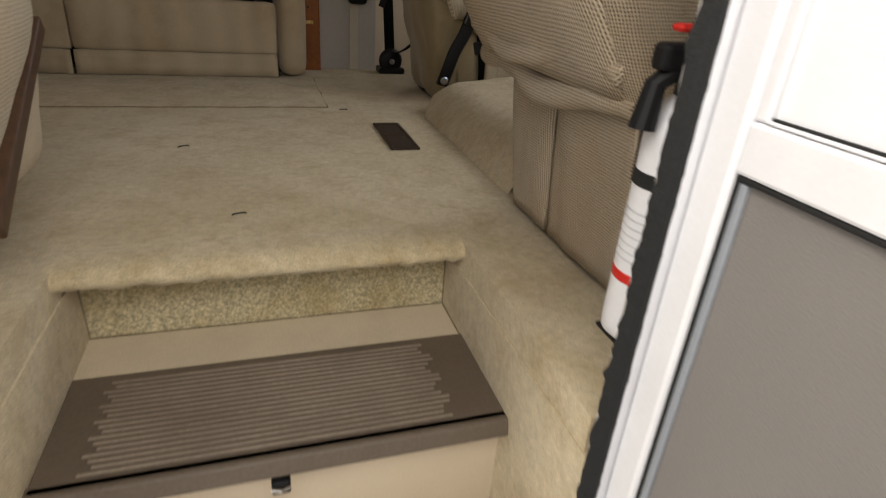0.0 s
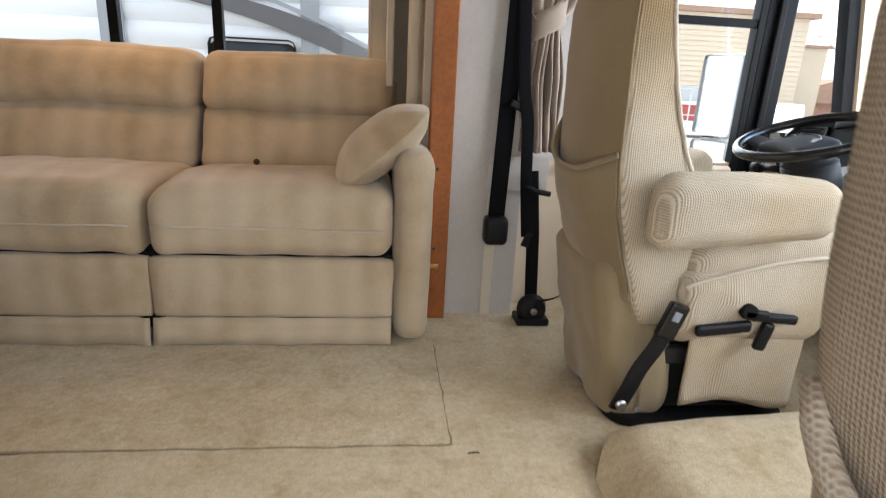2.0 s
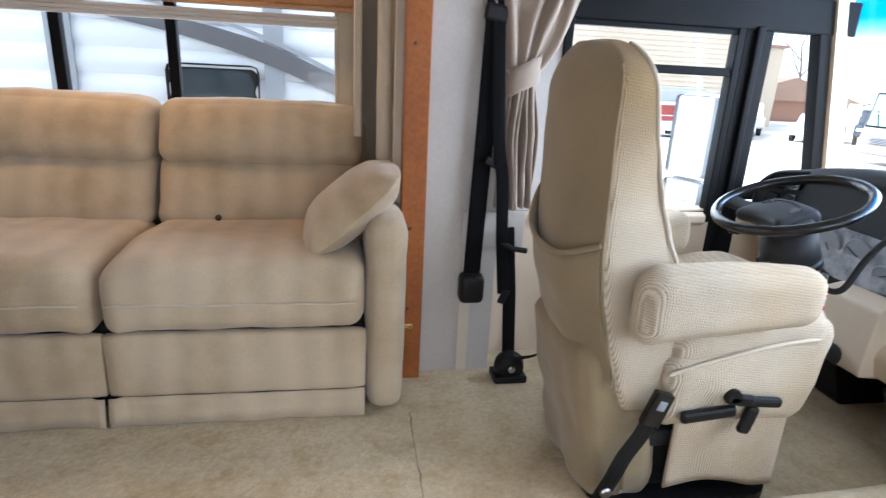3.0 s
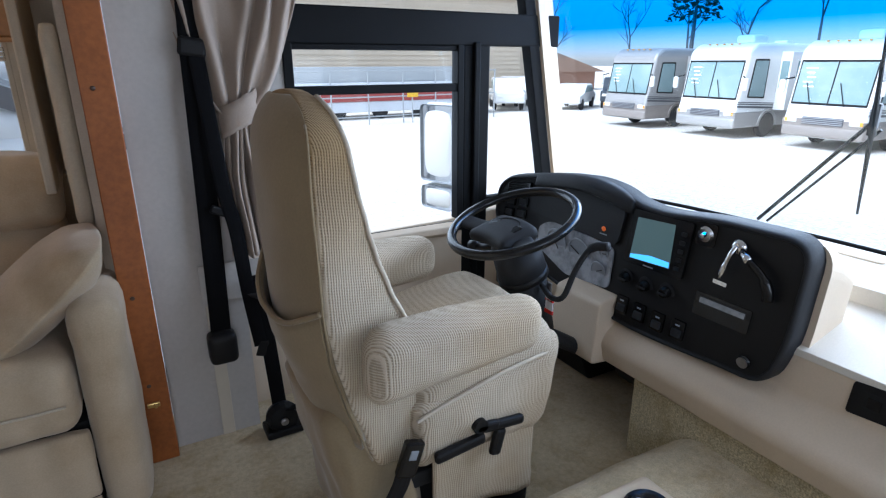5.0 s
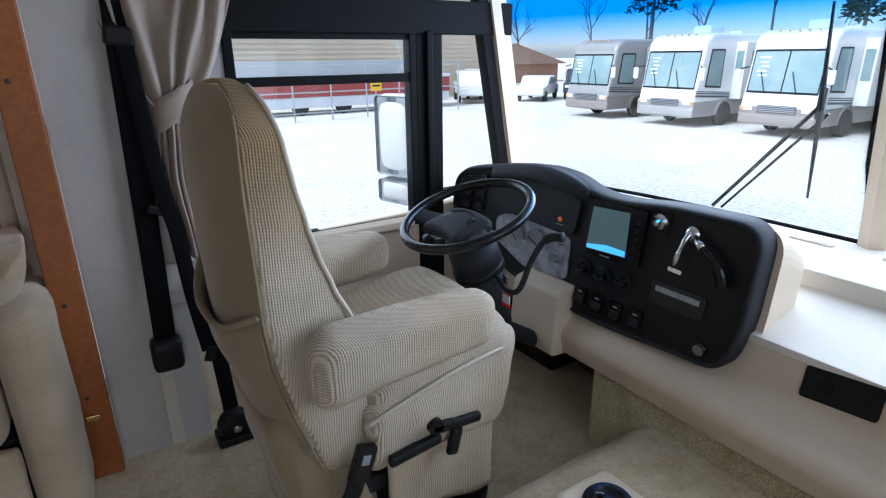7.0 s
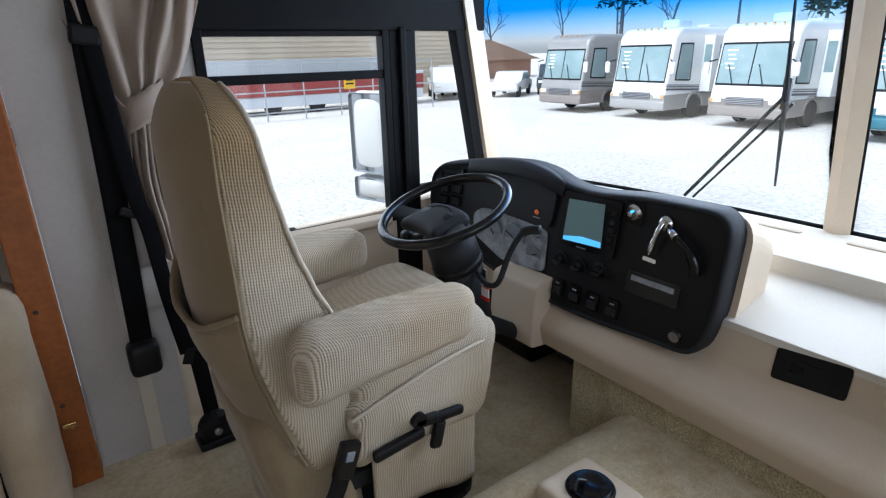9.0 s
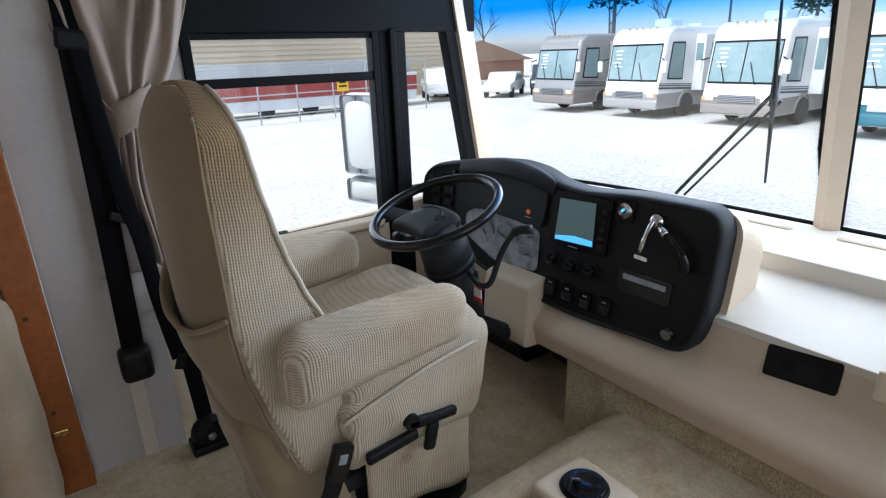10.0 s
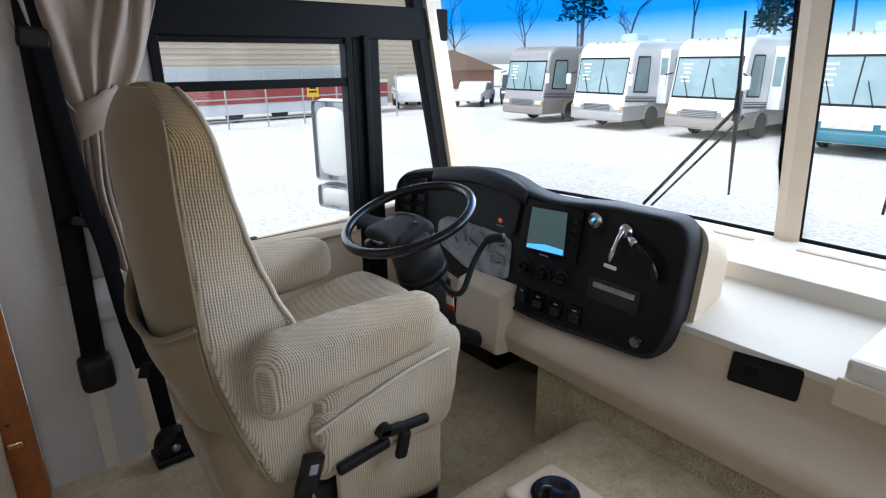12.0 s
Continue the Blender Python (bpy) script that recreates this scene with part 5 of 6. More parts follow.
part("filler_tube", tube(curve_points([(1.70, 1.62, 0.22), (1.68, 1.50, 0.24), (1.70, 1.36, 0.27), (1.74, 1.25, 0.285)], 6), 0.05, 12), BLACK, hb, smooth=True)
for k in range(4):
    part("filler_hose", tube(curve_points([(1.64, 1.215 + k * 0.03, 0.295), (1.60, 1.24 + k * 0.04, 0.20 - 0.02 * k), (1.66, 1.30 + k * 0.05, 0.14), (1.85, 1.32 + k * 0.05, 0.12)], 6), 0.011, 8), DARK, hb, smooth=True)
# near black: the shade of the footwell is put into its colour
structure("wall_firewall", box(1.86, 1.92, 1.14, CY, 0.0, 0.60), DARK, "footwell wall with its shade put into the colour", "wall")

pod = thing("instrument_pod", "black instrument panel pod with hooded gauges and a monitor", "instrument panel", (1.40, 1.35, 0.5))


def face_x(z):
    return 1.45 + 0.16 * (z - 0.62)


def on_face(y, z, d=0.0):
    return Vector((face_x(z) - d, y, z))


def facing(y, z, d=0.0105):
    return Matrix.Translation(on_face(y, z, d)) @ Euler((0, radians(-99), 0)).to_matrix().to_4x4()


# face of the pod in y,z: square block with the monitor, hump over the gauges, switch wing at the door
outline = [(0.775, 0.480), (0.748, 0.62), (0.752, 0.892), (1.03, 0.888), (1.22, 0.866), (1.33, 0.874), (1.425, 0.906), (1.555, 0.918), (1.81, 0.890), (2.055, 0.846), (2.125, 0.79), (2.12, 0.64), (1.70, 0.485), (1.43, 0.462), (1.26, 0.452), (1.08, 0.460), (0.93, 0.474)]
rad = [0.07, 0.05, 0.085, 0.06, 0.08, 0.05, 0.06, 0.09, 0.12, 0.05, 0.05, 0.06, 0.10, 0.1, 0.1, 0.1, 0.05]
ol = rounded(outline, rad, 6)


def slab(poly, d0, d1, scale=1.0):
    bm = bmesh.new()
    cy = sum(p[0] for p in poly) / len(poly)
    cz = sum(p[1] for p in poly) / len(poly)
    a = [bm.verts.new(on_face(cy + (y - cy) * scale, cz + (z - cz) * scale, d0)) for y, z in poly]
    b = [bm.verts.new(on_face(y, z, d1)) for y, z in poly]
    bm.faces.new(a)
    bm.faces.new(b)
    for i in range(len(poly)):
        j = (i + 1) % len(poly)
        bm.faces.new((a[i], a[j], b[j], b[i]))
    return bm


def shrunk(poly, d):
    """The polygon moved inwards by d along its normals."""
    m = len(poly)
    area = sum(poly[i][0] * poly[(i + 1) % m][1] - poly[(i + 1) % m][0] * poly[i][1] for i in range(m))
    s = 1 if area > 0 else -1
    out = []
    for i in range(m):
        t = Vector(poly[(i + 1) % m]) - Vector(poly[i - 1])
        t.normalize()
        out.append((poly[i][0] - s * t.y * d, poly[i][1] + s * t.x * d))
    return out


part("panel_face", slab(shrunk(ol, 0.016), 0.008, -0.020), BLACK, pod)


def rim_strip():
    # rounded padded rim round the face
    bm = bmesh.new()
    rows = [[bm.verts.new(on_face(y, z, d)) for y, z in shrunk(ol, e)] for e, d in ((0.0165, -0.015), (0.0155, 0.010), (0.011, 0.015), (0.004, 0.012), (0.0, 0.003), (-0.002, -0.02), (-0.002, -0.055))]
    for p, q in zip(rows, rows[1:]):
        for i in range(len(p)):
            j = (i + 1) % len(p)
            bm.faces.new((p[i], p[j], q[j], q[i]))
    return bm


part("panel_rim", rim_strip(), BLACK_SOFT, pod, smooth=True)
def pod_back(poly, d0, d1):
    bm = bmesh.new()
    rows = [[bm.verts.new(on_face(y, z - drop * max(0, min(1, (z - 0.62) / 0.2)), d)) for y, z in poly] for d, drop in ((d0, 0.0), ((d0 + d1) / 2, 0.022), (d1, 0.060))]
    bm.faces.new(rows[0])
    bm.faces.new(rows[-1])
    for p, q in zip(rows, rows[1:]):
        for i in range(len(p)):
            j = (i + 1) % len(p)
            bm.faces.new((p[i], p[j], q[j], q[i]))
    return bm


part("pod_shell", pod_back([(y, z) for y, z in rounded([(0.735, 0.52), (0.728, 0.62), (0.732, 0.880), (1.03, 0.877), (1.22, 0.855), (1.33, 0.862), (1.425, 0.892), (1.555, 0.904), (1.81, 0.876), (2.055, 0.832), (2.115, 0.78), (2.11, 0.64), (1.70, 0.50), (1.26, 0.50)], [0.03, 0.05, 0.085, 0.06, 0.08, 0.05, 0.06, 0.09, 0.12, 0.05, 0.05, 0.06, 0.1, 0.1], 8)], -0.0555, -0.190), CREAM, pod, "cream pod shell", smooth=False)
# deep hood over the gauges
hood_pts = [(1.345, 0.868), (1.43, 0.898), (1.555, 0.912), (1.70, 0.898), (1.86, 0.872)]
hp = curve_points([(0, y, z) for y, z in hood_pts], 6)
part("hood", sheet(lambda u, v: on_face(hp[u].y, hp[u].z + 0.002 - 0.030 * v * v - 0.10 * max(0, v - 0.9), 0.002 + 0.050 * math.sin(math.pi * u / (len(hp) - 1)) ** 0.6 * v), list(range(len(hp))), [0, 0.4, 0.8, 1], 0.014), BLACK_SOFT, pod, smooth=True)
brow = rounded([(1.372, 0.715), (1.362, 0.845), (1.44, 0.872), (1.56, 0.885), (1.70, 0.870), (1.86, 0.83), (1.87, 0.735), (1.62, 0.720)], 0.03)
part("gauge_brow", slab(brow, 0.020, 0.0085), BLACK_SOFT, pod)
lens = part("gauge_lens", slab(rounded([(1.374, 0.556), (1.384, 0.700), (1.52, 0.712), (1.74, 0.715), (1.80, 0.68), (1.78, 0.60), (1.60, 0.540)], 0.025), 0.014, 0.0085), GAUGE, pod, "gauge lens with reflections painted in pale grey")
for y, z, r in ((1.435, 0.605, 0.036), (1.545, 0.640, 0.058), (1.675, 0.645, 0.058), (1.425, 0.672, 0.022)):
    g = part("gauge", put(lathe([(r, 0), (r, 0.003), (r * 0.92, 0.0045), (r * 0.90, 0.002)], 28), facing(y, z, 0.0142)), GREY_PLASTIC, lens)
    part("needle", put(box(-0.0015, 0.0015, -r * 0.1, r * 0.75, 0.005, 0.007), facing(y, z, 0.0145) @ Euler((0, 0, y * 20)).to_matrix().to_4x4()), BLACK, g)
# monitor
mon = part("monitor", slab(rounded([(1.096, 0.682), (1.096, 0.858), (1.328, 0.856), (1.328, 0.676)], 0.010), 0.020, 0.0085), BLACK_GLOSS, pod, "small colour monitor")
part("screen", slab([(1.146, 0.703), (1.158, 0.840), (1.305, 0.832), (1.306, 0.694)], 0.0215, 0.0201), LCD, mon, "grey-green lit screen")
# glare on the screen, added as a strip that glows
part("screen_glare", slab([(1.148, 0.705), (1.150, 0.722), (1.228, 0.722), (1.304, 0.708), (1.304, 0.696)], 0.0222, 0.0216), LCD_GLARE, mon)
for i in range(5):
    z = 0.705 + i * 0.027
    part("monitor_key", slab(rounded([(1.110, z), (1.110, z + 0.013), (1.130, z + 0.013), (1.130, z)], 0.003), 0.0235, 0.0201), BLACK, mon)
part("monitor_mark", slab([(1.205, 0.6835), (1.205, 0.6875), (1.245, 0.687), (1.245, 0.683)], 0.0206, 0.0201), GREY_PLASTIC, mon)


def knob(y, z, r, mat=BLACK_GLOSS, deep=0.022, parent=pod, label=""):
    return part("knob", put(lathe([(r, 0), (r, deep * 0.3), (r * 0.8, deep), (r * 0.3, deep * 1.05)], 20), facing(y, z, 0.0085)), mat, parent, label, smooth=False)


for y, z in ((1.308, 0.624), (1.224, 0.622), (1.141, 0.629)):
    part("knob_plate", put(lathe([(0.029, 0), (0.029, 0.002), (0.026, 0.003)], 24), facing(y, z, 0.0085)), BLACK_SOFT, pod)
    k = knob(y, z, 0.019, deep=0.026)
    part("knob_bar", put(box(-0.004, 0.004, -0.016, 0.016, 0.022, 0.031, 0.002), facing(y, z, 0.0085)), BLACK_SOFT, k)
for y, z in ((1.300, 0.527), (1.224, 0.526), (1.147, 0.525), (1.070, 0.529)):
    s = part("switch", slab(rounded([(y - 0.024, z - 0.030), (y - 0.024, z + 0.030), (y + 0.024, z + 0.030), (y + 0.024, z - 0.030)], 0.005), 0.017, 0.0085), BLACK_GLOSS, pod)
    part("switch_rocker", slab(rounded([(y - 0.018, z - 0.022), (y - 0.018, z + 0.004), (y + 0.018, z + 0.004), (y + 0.018, z - 0.022)], 0.004), 0.024, 0.0171, 0.85), BLACK_SOFT, s)
    part("switch_mark", slab([(y - 0.008, z + 0.013), (y - 0.008, z + 0.018), (y + 0.008, z + 0.018), (y + 0.008, z + 0.013)], 0.0177, 0.0171), GREY_PLASTIC, s)
part("ignition_plate", slab(rounded([(1.022, 0.800), (1.022, 0.868), (1.088, 0.870), (1.088, 0.802)], 0.012), 0.012, 0.0085), BLACK_GLOSS, pod)
knob(1.056, 0.836, 0.026, CHROME, 0.014, label="chrome ignition switch")
knob(1.050, 0.842, 0.010, CHROME, 0.034)
part("gear_handle", merged(put(lathe([(0.024, 0), (0.024, 0.008), (0.015, 0.020)], 22), facing(0.945, 0.828, 0.0085)),
                           tube(curve_points([on_face(0.945, 0.832, 0.03), on_face(0.950, 0.808, 0.040), on_face(0.958, 0.775, 0.040), on_face(0.968, 0.735, 0.034)], 5), [0.008] * 6 + [0.007] * 4 + [0.009] * 4 + [0.005] * 2, 12)), CHROME, pod, "chrome brake lever", smooth=True)
part("lever_arm", tube(curve_points([on_face(0.925, 0.822, 0.03), on_face(0.885, 0.803, 0.042), on_face(0.850, 0.780, 0.040), on_face(0.830, 0.745, 0.030), on_face(0.826, 0.715, 0.024)], 5), [0.010] * 12 + [0.015] * 9, 10), BLACK_GLOSS, pod, smooth=True)
part("lever_ferrule", tube([on_face(0.915, 0.818, 0.034), on_face(0.892, 0.806, 0.041)], 0.0125, 12), CHROME, pod, smooth=True)
part("chrome_badge", slab(rounded([(0.955, 0.705), (0.955, 0.717), (1.00, 0.719), (1.00, 0.707)], 0.004), 0.011, 0.0085), CHROME, pod)
part("stereo", slab(rounded([(0.862, 0.600), (0.862, 0.668), (1.040, 0.668), (1.040, 0.598)], 0.006), 0.012, 0.0085), BLACK_GLOSS, pod)
part("stereo_slot", slab(rounded([(0.876, 0.636), (0.876, 0.658), (1.026, 0.658), (1.026, 0.636)], 0.003), 0.0134, 0.0121), BLACK_SOFT, pod)
# added plate in place of the shade inside the stereo slot
part("stereo_slot_shade", slab(rounded([(0.879, 0.639), (0.879, 0.655), (1.023, 0.655), (1.023, 0.639)], 0.002), 0.0140, 0.0135), GAUGE, pod)
knob(0.848, 0.527, 0.019, BLACK_GLOSS, 0.010)
part("socket_ring", put(lathe([(0.013, 0.0105), (0.016, 0.0106), (0.016, 0.014), (0.011, 0.014)], 20), facing(0.848, 0.527, 0.0085)), STEEL, pod)
part("warning_lamp", put(lathe([(0.009, 0), (0.009, 0.004), (0.004, 0.007)], 12), facing(1.443, 0.758, 0.020)), AMBER, pod, "lit amber warning lamp")
part("lamp_label", slab([(1.425, 0.737), (1.425, 0.741), (1.460, 0.741), (1.460, 0.737)], 0.0206, 0.0201), GREY_PLASTIC, pod)
vt = part("air_vent", slab(rounded([(1.885, 0.795), (1.885, 0.842), (2.030, 0.822), (2.030, 0.778)], 0.008), 0.024, 0.0085), BLACK_GLOSS, pod)
for i in range(4):
    part("vent_slat", slab([(1.897, 0.804 + i * 0.009), (1.897, 0.808 + i * 0.009), (2.018, 0.792 + i * 0.009), (2.018, 0.788 + i * 0.009)], 0.027, 0.0241), BLACK_SOFT, vt)
for y, z in ((2.01, 0.745), (2.01, 0.695), (1.925, 0.755), (1.925, 0.705)):
    w = part("switch", slab(rounded([(y - 0.032, z - 0.019), (y - 0.032, z + 0.019), (y + 0.032, z + 0.017), (y + 0.032, z - 0.021)], 0.005), 0.015, 0.0085), BLACK_GLOSS, pod)
    part("switch_rocker", slab(rounded([(y - 0.024, z - 0.013), (y - 0.024, z + 0.013), (y + 0.024, z + 0.011), (y + 0.024, z - 0.015)], 0.004), 0.019, 0.0151), BLACK_SOFT, w)

# ---- steering wheel and column ----
SWC = Vector((1.061, 1.459, 0.835))
SWM = Matrix.Translation(SWC) @ Euler((0, radians(-19), 0)).to_matrix().to_4x4()
sw = thing("steering_wheel", "black two-spoke steering wheel on a tilting column", "steering wheel", tuple(SWC))
part("rim", put(tube([(0.205 * math.cos(i * math.pi / 36), 0.205 * math.sin(i * math.pi / 36), 0) for i in range(72)], 0.0155, 14, True), SWM), BLACK_GLOSS, sw, smooth=True)
part("hub", put(soft(0.15, 0.20, 0.045, 0.022, (0, 0, 0.006), 14, 0, 0, lambda p: (p[0] - 0.035 - 1.6 * p[1] * p[1], p[1], p[2] - 0.024 - 0.05 * p[0])), SWM), BLACK_SOFT, sw, smooth=True)
for s in (-1, 1):
    part("spoke", put(tube(curve_points([(-0.035, s * 0.07, -0.026), (-0.060, s * 0.13, -0.020), (-0.080, s * 0.187, -0.004)], 6), 1, 14, flat=(0.070, 0.020)), SWM), BLACK_SOFT, sw, smooth=True)
    part("hub_button", put(box(-0.05, -0.015, s * 0.055 - 0.016, s * 0.055 + 0.016, -0.002, 0.003, 0.002), SWM), BLACK_GLOSS, sw)
part("hub_seam", put(tube([(-0.035 + 0.045 * math.cos(i * math.pi / 10), 0.062 * math.sin(i * math.pi / 10), 0.002) for i in range(20)], 0.0014, 6, True), SWM), BLACK_GLOSS, sw)
column = part("column", merged(tube([SWC + Vector((0.0, 0, -0.035)), SWC + Vector((0.012, 0, -0.085))], [0.045, 0.080], 24), tube([SWC + Vector((0.012, 0, -0.0852)), SWC + Vector((0.045, -0.008, -0.19))], [0.080, 0.084], 24), tube([SWC + Vector((0.045, -0.008, -0.1902)), SWC + Vector((0.105, -0.022, -0.40))], [0.078, 0.060], 24), tube([SWC + Vector((0.105, -0.022, -0.401)), SWC + Vector((0.30, -0.03, -0.52))], 0.028, 12)), BLACK_SOFT, sw, smooth=True)
part("column_collar", tube([SWC + Vector((0.040, -0.007, -0.178)), SWC + Vector((0.049, -0.009, -0.200))], 0.0865, 24), BLACK, column, smooth=True)
part("column_switch", put(box(-0.022, 0.022, -0.03, 0.03, -0.026, 0.026, 0.006), Matrix.Translation(SWC + Vector((0.055, 0.105, -0.235)))), BLACK_GLOSS, column)
part("stalk", tube([SWC + Vector((0.0, 0.08, -0.115)), SWC + Vector((-0.03, 0.16, -0.125))], 0.012, 10), BLACK, sw, smooth=True)
part("stalk_grip", tube([SWC + Vector((-0.03, 0.16, -0.125)), SWC + Vector((-0.04, 0.19, -0.128))], 0.019, 10), BLACK, sw, smooth=True)
part("gear_lever", tube(curve_points([SWC + Vector((0.06, -0.09, -0.20)), SWC + Vector((0.05, -0.15, -0.22)), SWC + Vector((0.055, -0.20, -0.20)), SWC + Vector((0.085, -0.215, -0.11)), SWC + Vector((0.12, -0.235, -0.045)), SWC + Vector((0.14, -0.285, -0.028))], 7), [0.009] * 28 + [0.014] * 8, 12), BLACK_SOFT, sw, smooth=True)
key = thing("key_ring", "keys hanging from the column with a red tag", "keys", tuple(SWC + Vector((0.02, -0.10, -0.2))))
part("key_head", put(box(-0.003, 0.003, -0.012, 0.012, -0.03, 0.02, 0.002), Matrix.Translation(SWC + Vector((0.07, -0.115, -0.205)))), STEEL, key)
part("ring", put(tube([(0, 0.014 * math.cos(i * math.pi / 8), 0.014 * math.sin(i * math.pi / 8)) for i in range(16)], 0.002, 6, True), Matrix.Translation(SWC + Vector((0.07, -0.115, -0.235)))), STEEL, key, smooth=True)
tag = part("tag", put(box(-0.002, 0.002, -0.018, 0.018, -0.03, 0.03, 0.001), Matrix.Translation(SWC + Vector((0.072, -0.118, -0.262)))), WHITE_PAINT, key)
part("tag_band", put(merged(box(-0.003, 0.003, -0.019, 0.019, -0.031, -0.018), box(-0.003, 0.003, -0.019, 0.019, 0.012, 0.018)), Matrix.Translation(SWC + Vector((0.072, -0.118, -0.262)))), RED, key, "red printed band")

# pedals in the footwell
for nm, x, y, z, w, h in (("brake_pedal", 1.56, 1.36, 0.18, 0.10, 0.07), ("throttle_pedal", 1.60, 1.22, 0.13, 0.06, 0.15)):
    pd = thing(nm, "black rubber foot pedal on a steel arm", "pedal", (x, y, 0.0))
    part("pad", put(box(-0.012, 0.012, -w / 2, w / 2, -h / 2, h / 2, 0.008), pose(x, y, z, 0, -30)), BLACK, pd)
    part("arm", tube([(x + 0.01, y, z), (x + 0.10, y, z + 0.08), (x + 0.28, y, 0.45)], 0.012, 8), BLACK, pd)

# sun visor at the head of the windshield
vis = thing("sun_visor", "beige padded sun visor folded up over the windshield", "sun visor", (1.70, 1.26, 1.735))
part("visor_pad", put(soft(0.03, 0.64, 0.19, 0.014, (0.003, 0, 0), 10), pose(1.685, 1.25, 1.660, 4, 12)), PAD, vis, smooth=True)
part("visor_rod", tube([(1.70, 0.92, 1.733), (1.70, 1.58, 1.733)], 0.006, 8), STEEL, vis)


# ---- outside: mirror and wipers of this motorhome ----
mir = thing("side_mirror", "tall white exterior side mirror on a bracket", "side mirror", (1.42, 2.52, 0.9))
MM = pose(1.40, 2.55, 0.0, 0, 0, 18)
part("mirror_shell", put(merged(soft(0.09, 0.235, 0.40, 0.035, (0.02, 0, 0), 12, 0, 0, None, (0.03, 0, 0.93)), soft(0.09, 0.225, 0.13, 0.035, (0.02, 0, 0), 10, 0, 0, None, (0.03, 0, 0.655))), MM), WHITE_BODY, mir, smooth=True)
part("mirror_rim", put(merged(box(-0.017, -0.012, -0.112, 0.112, 0.738, 1.122, 0.02), box(-0.017, -0.012, -0.108, 0.108, 0.597, 0.713, 0.02)), MM), GREY_PLASTIC, mir)
part("mirror_glass", put(prism(rounded([(-0.111, 0.739), (0.111, 0.739), (0.111, 1.121), (-0.111, 1.121)], 0.03), "x", -0.020, -0.0175), MM), MIRROR, mir)
part("mirror_glass", put(prism(rounded([(-0.107, 0.598), (0.107, 0.598), (0.107, 0.712), (-0.107, 0.712)], 0.02), "x", -0.020, -0.0175), MM), MIRROR, mir)
part("bracket", tube([(1.50, 2.23, 0.62), (1.46, 2.40, 0.60), (1.45, 2.52, 0.62)], 0.022, 10), BLACK, mir, smooth=True)


def on_glass(y, z, d=0.03):
    return Vector((screen_x(y, z) + d, y, z))


wiper_paths = (((1.295, 0.74), (0.947, 1.15), (0.930, 1.44), (0.954, 0.84)), ((0.24, 0.74), (0.50, 1.10), (0.455, 1.38), (0.50, 0.86)))
for i, (a, b, c, d) in enumerate(wiper_paths):
    wi = thing("wiper", "black pantograph wiper with long blade outside the windshield", "wiper", tuple(on_glass(*a)), "windshield wipers")
    part("wiper_arm", tube([on_glass(*a), on_glass(*b, 0.05)], 0.007, 8), BLACK, wi)
    part("wiper_arm", tube([on_glass(a[0] - 0.035, a[1]), on_glass(b[0] - 0.02, b[1] - 0.03, 0.05)], 0.005, 8), BLACK, wi)
    part("blade", tube([on_glass(*c, 0.022), on_glass((c[0] + d[0]) / 2, (c[1] + d[1]) / 2, 0.028), on_glass(*d, 0.022)], [0.004, 0.009, 0.004], 8), BLACK, wi)
    part("blade_holder", put(box(-0.01, 0.01, -0.012, 0.012, -0.05, 0.05, 0.004), Matrix.Translation(on_glass(*b, 0.045))), BLACK, wi)

# body of this motorhome, closed below the floor
structure("body_skirt", merged(box(-3.0, -0.70, PY - 0.09, PY - 0.081, -0.65, CEIL + 0.06), box(0.14, 0.72, PY - 0.09, PY - 0.081, -0.65, CEIL + 0.06), box(1.60, 1.95, PY - 0.09, PY - 0.081, -0.65, CEIL + 0.06), box(0.72, 1.60, PY - 0.09, PY - 0.081, -0.65, 0.735), box(0.72, 1.60, PY - 0.09, PY - 0.081, 1.45, CEIL + 0.06)), WHITE_BODY, "white outer side of the motorhome", "body side")

# ---- materials for the yard ----
SILVER = material("silver_paint", (0.36, 0.35, 0.34), rough=0.3, metal=0.2, stain=0.1, stain_size=2, coat=0.2)
TAUPE = material("taupe_paint", (0.25, 0.22, 0.20), rough=0.35, stain=0.1, stain_size=2, coat=0.2)
DARKSTRIPE = material("stripe_dark", (0.10, 0.10, 0.11), rough=0.4, grain=0.05)
TEAL = material("stripe_teal", (0.03, 0.14, 0.19), rough=0.35, grain=0.05)
# tint lightened towards teal, reflections on the glass put into the colour
RVGLASS = material("tinted_glass_reflections", (0.20, 0.29, 0.30), rough=0.06, spec=0.9, stain=0.5, stain_size=0.8, stain_color=(0.38, 0.46, 0.47))
DARKGLASS = material("dark_window", (0.03, 0.04, 0.05), rough=0.08, spec=0.5, stain=0.4, stain_size=2, stain_color=(0.08, 0.1, 0.12))
RUBBER = material("tyre_rubber", (0.025, 0.025, 0.026), rough=0.85, grain=0.15, grain_size=40)
LAMP = material("headlamp_lens", (0.75, 0.74, 0.68), rough=0.1, grain=0.05)
ORANGE = material("orange_lens", (0.8, 0.35, 0.05), rough=0.3)
TAN = material("tan_siding", (0.56, 0.47, 0.36), rough=0.6, stain=0.2, stain_size=0.3, grain=0.04, grain_size=3)
ROOF_BROWN = material("brown_roof", (0.28, 0.18, 0.13), rough=0.8, stain=0.3, stain_size=0.4, grain=0.1, grain_size=5)
BRICK = material("brown_wall", (0.30, 0.17, 0.12), rough=0.85, grain=0.15, grain_size=5)
RED_BAND = material("red_panel", (0.30, 0.05, 0.045), rough=0.5, stain=0.3, stain_size=0.6)
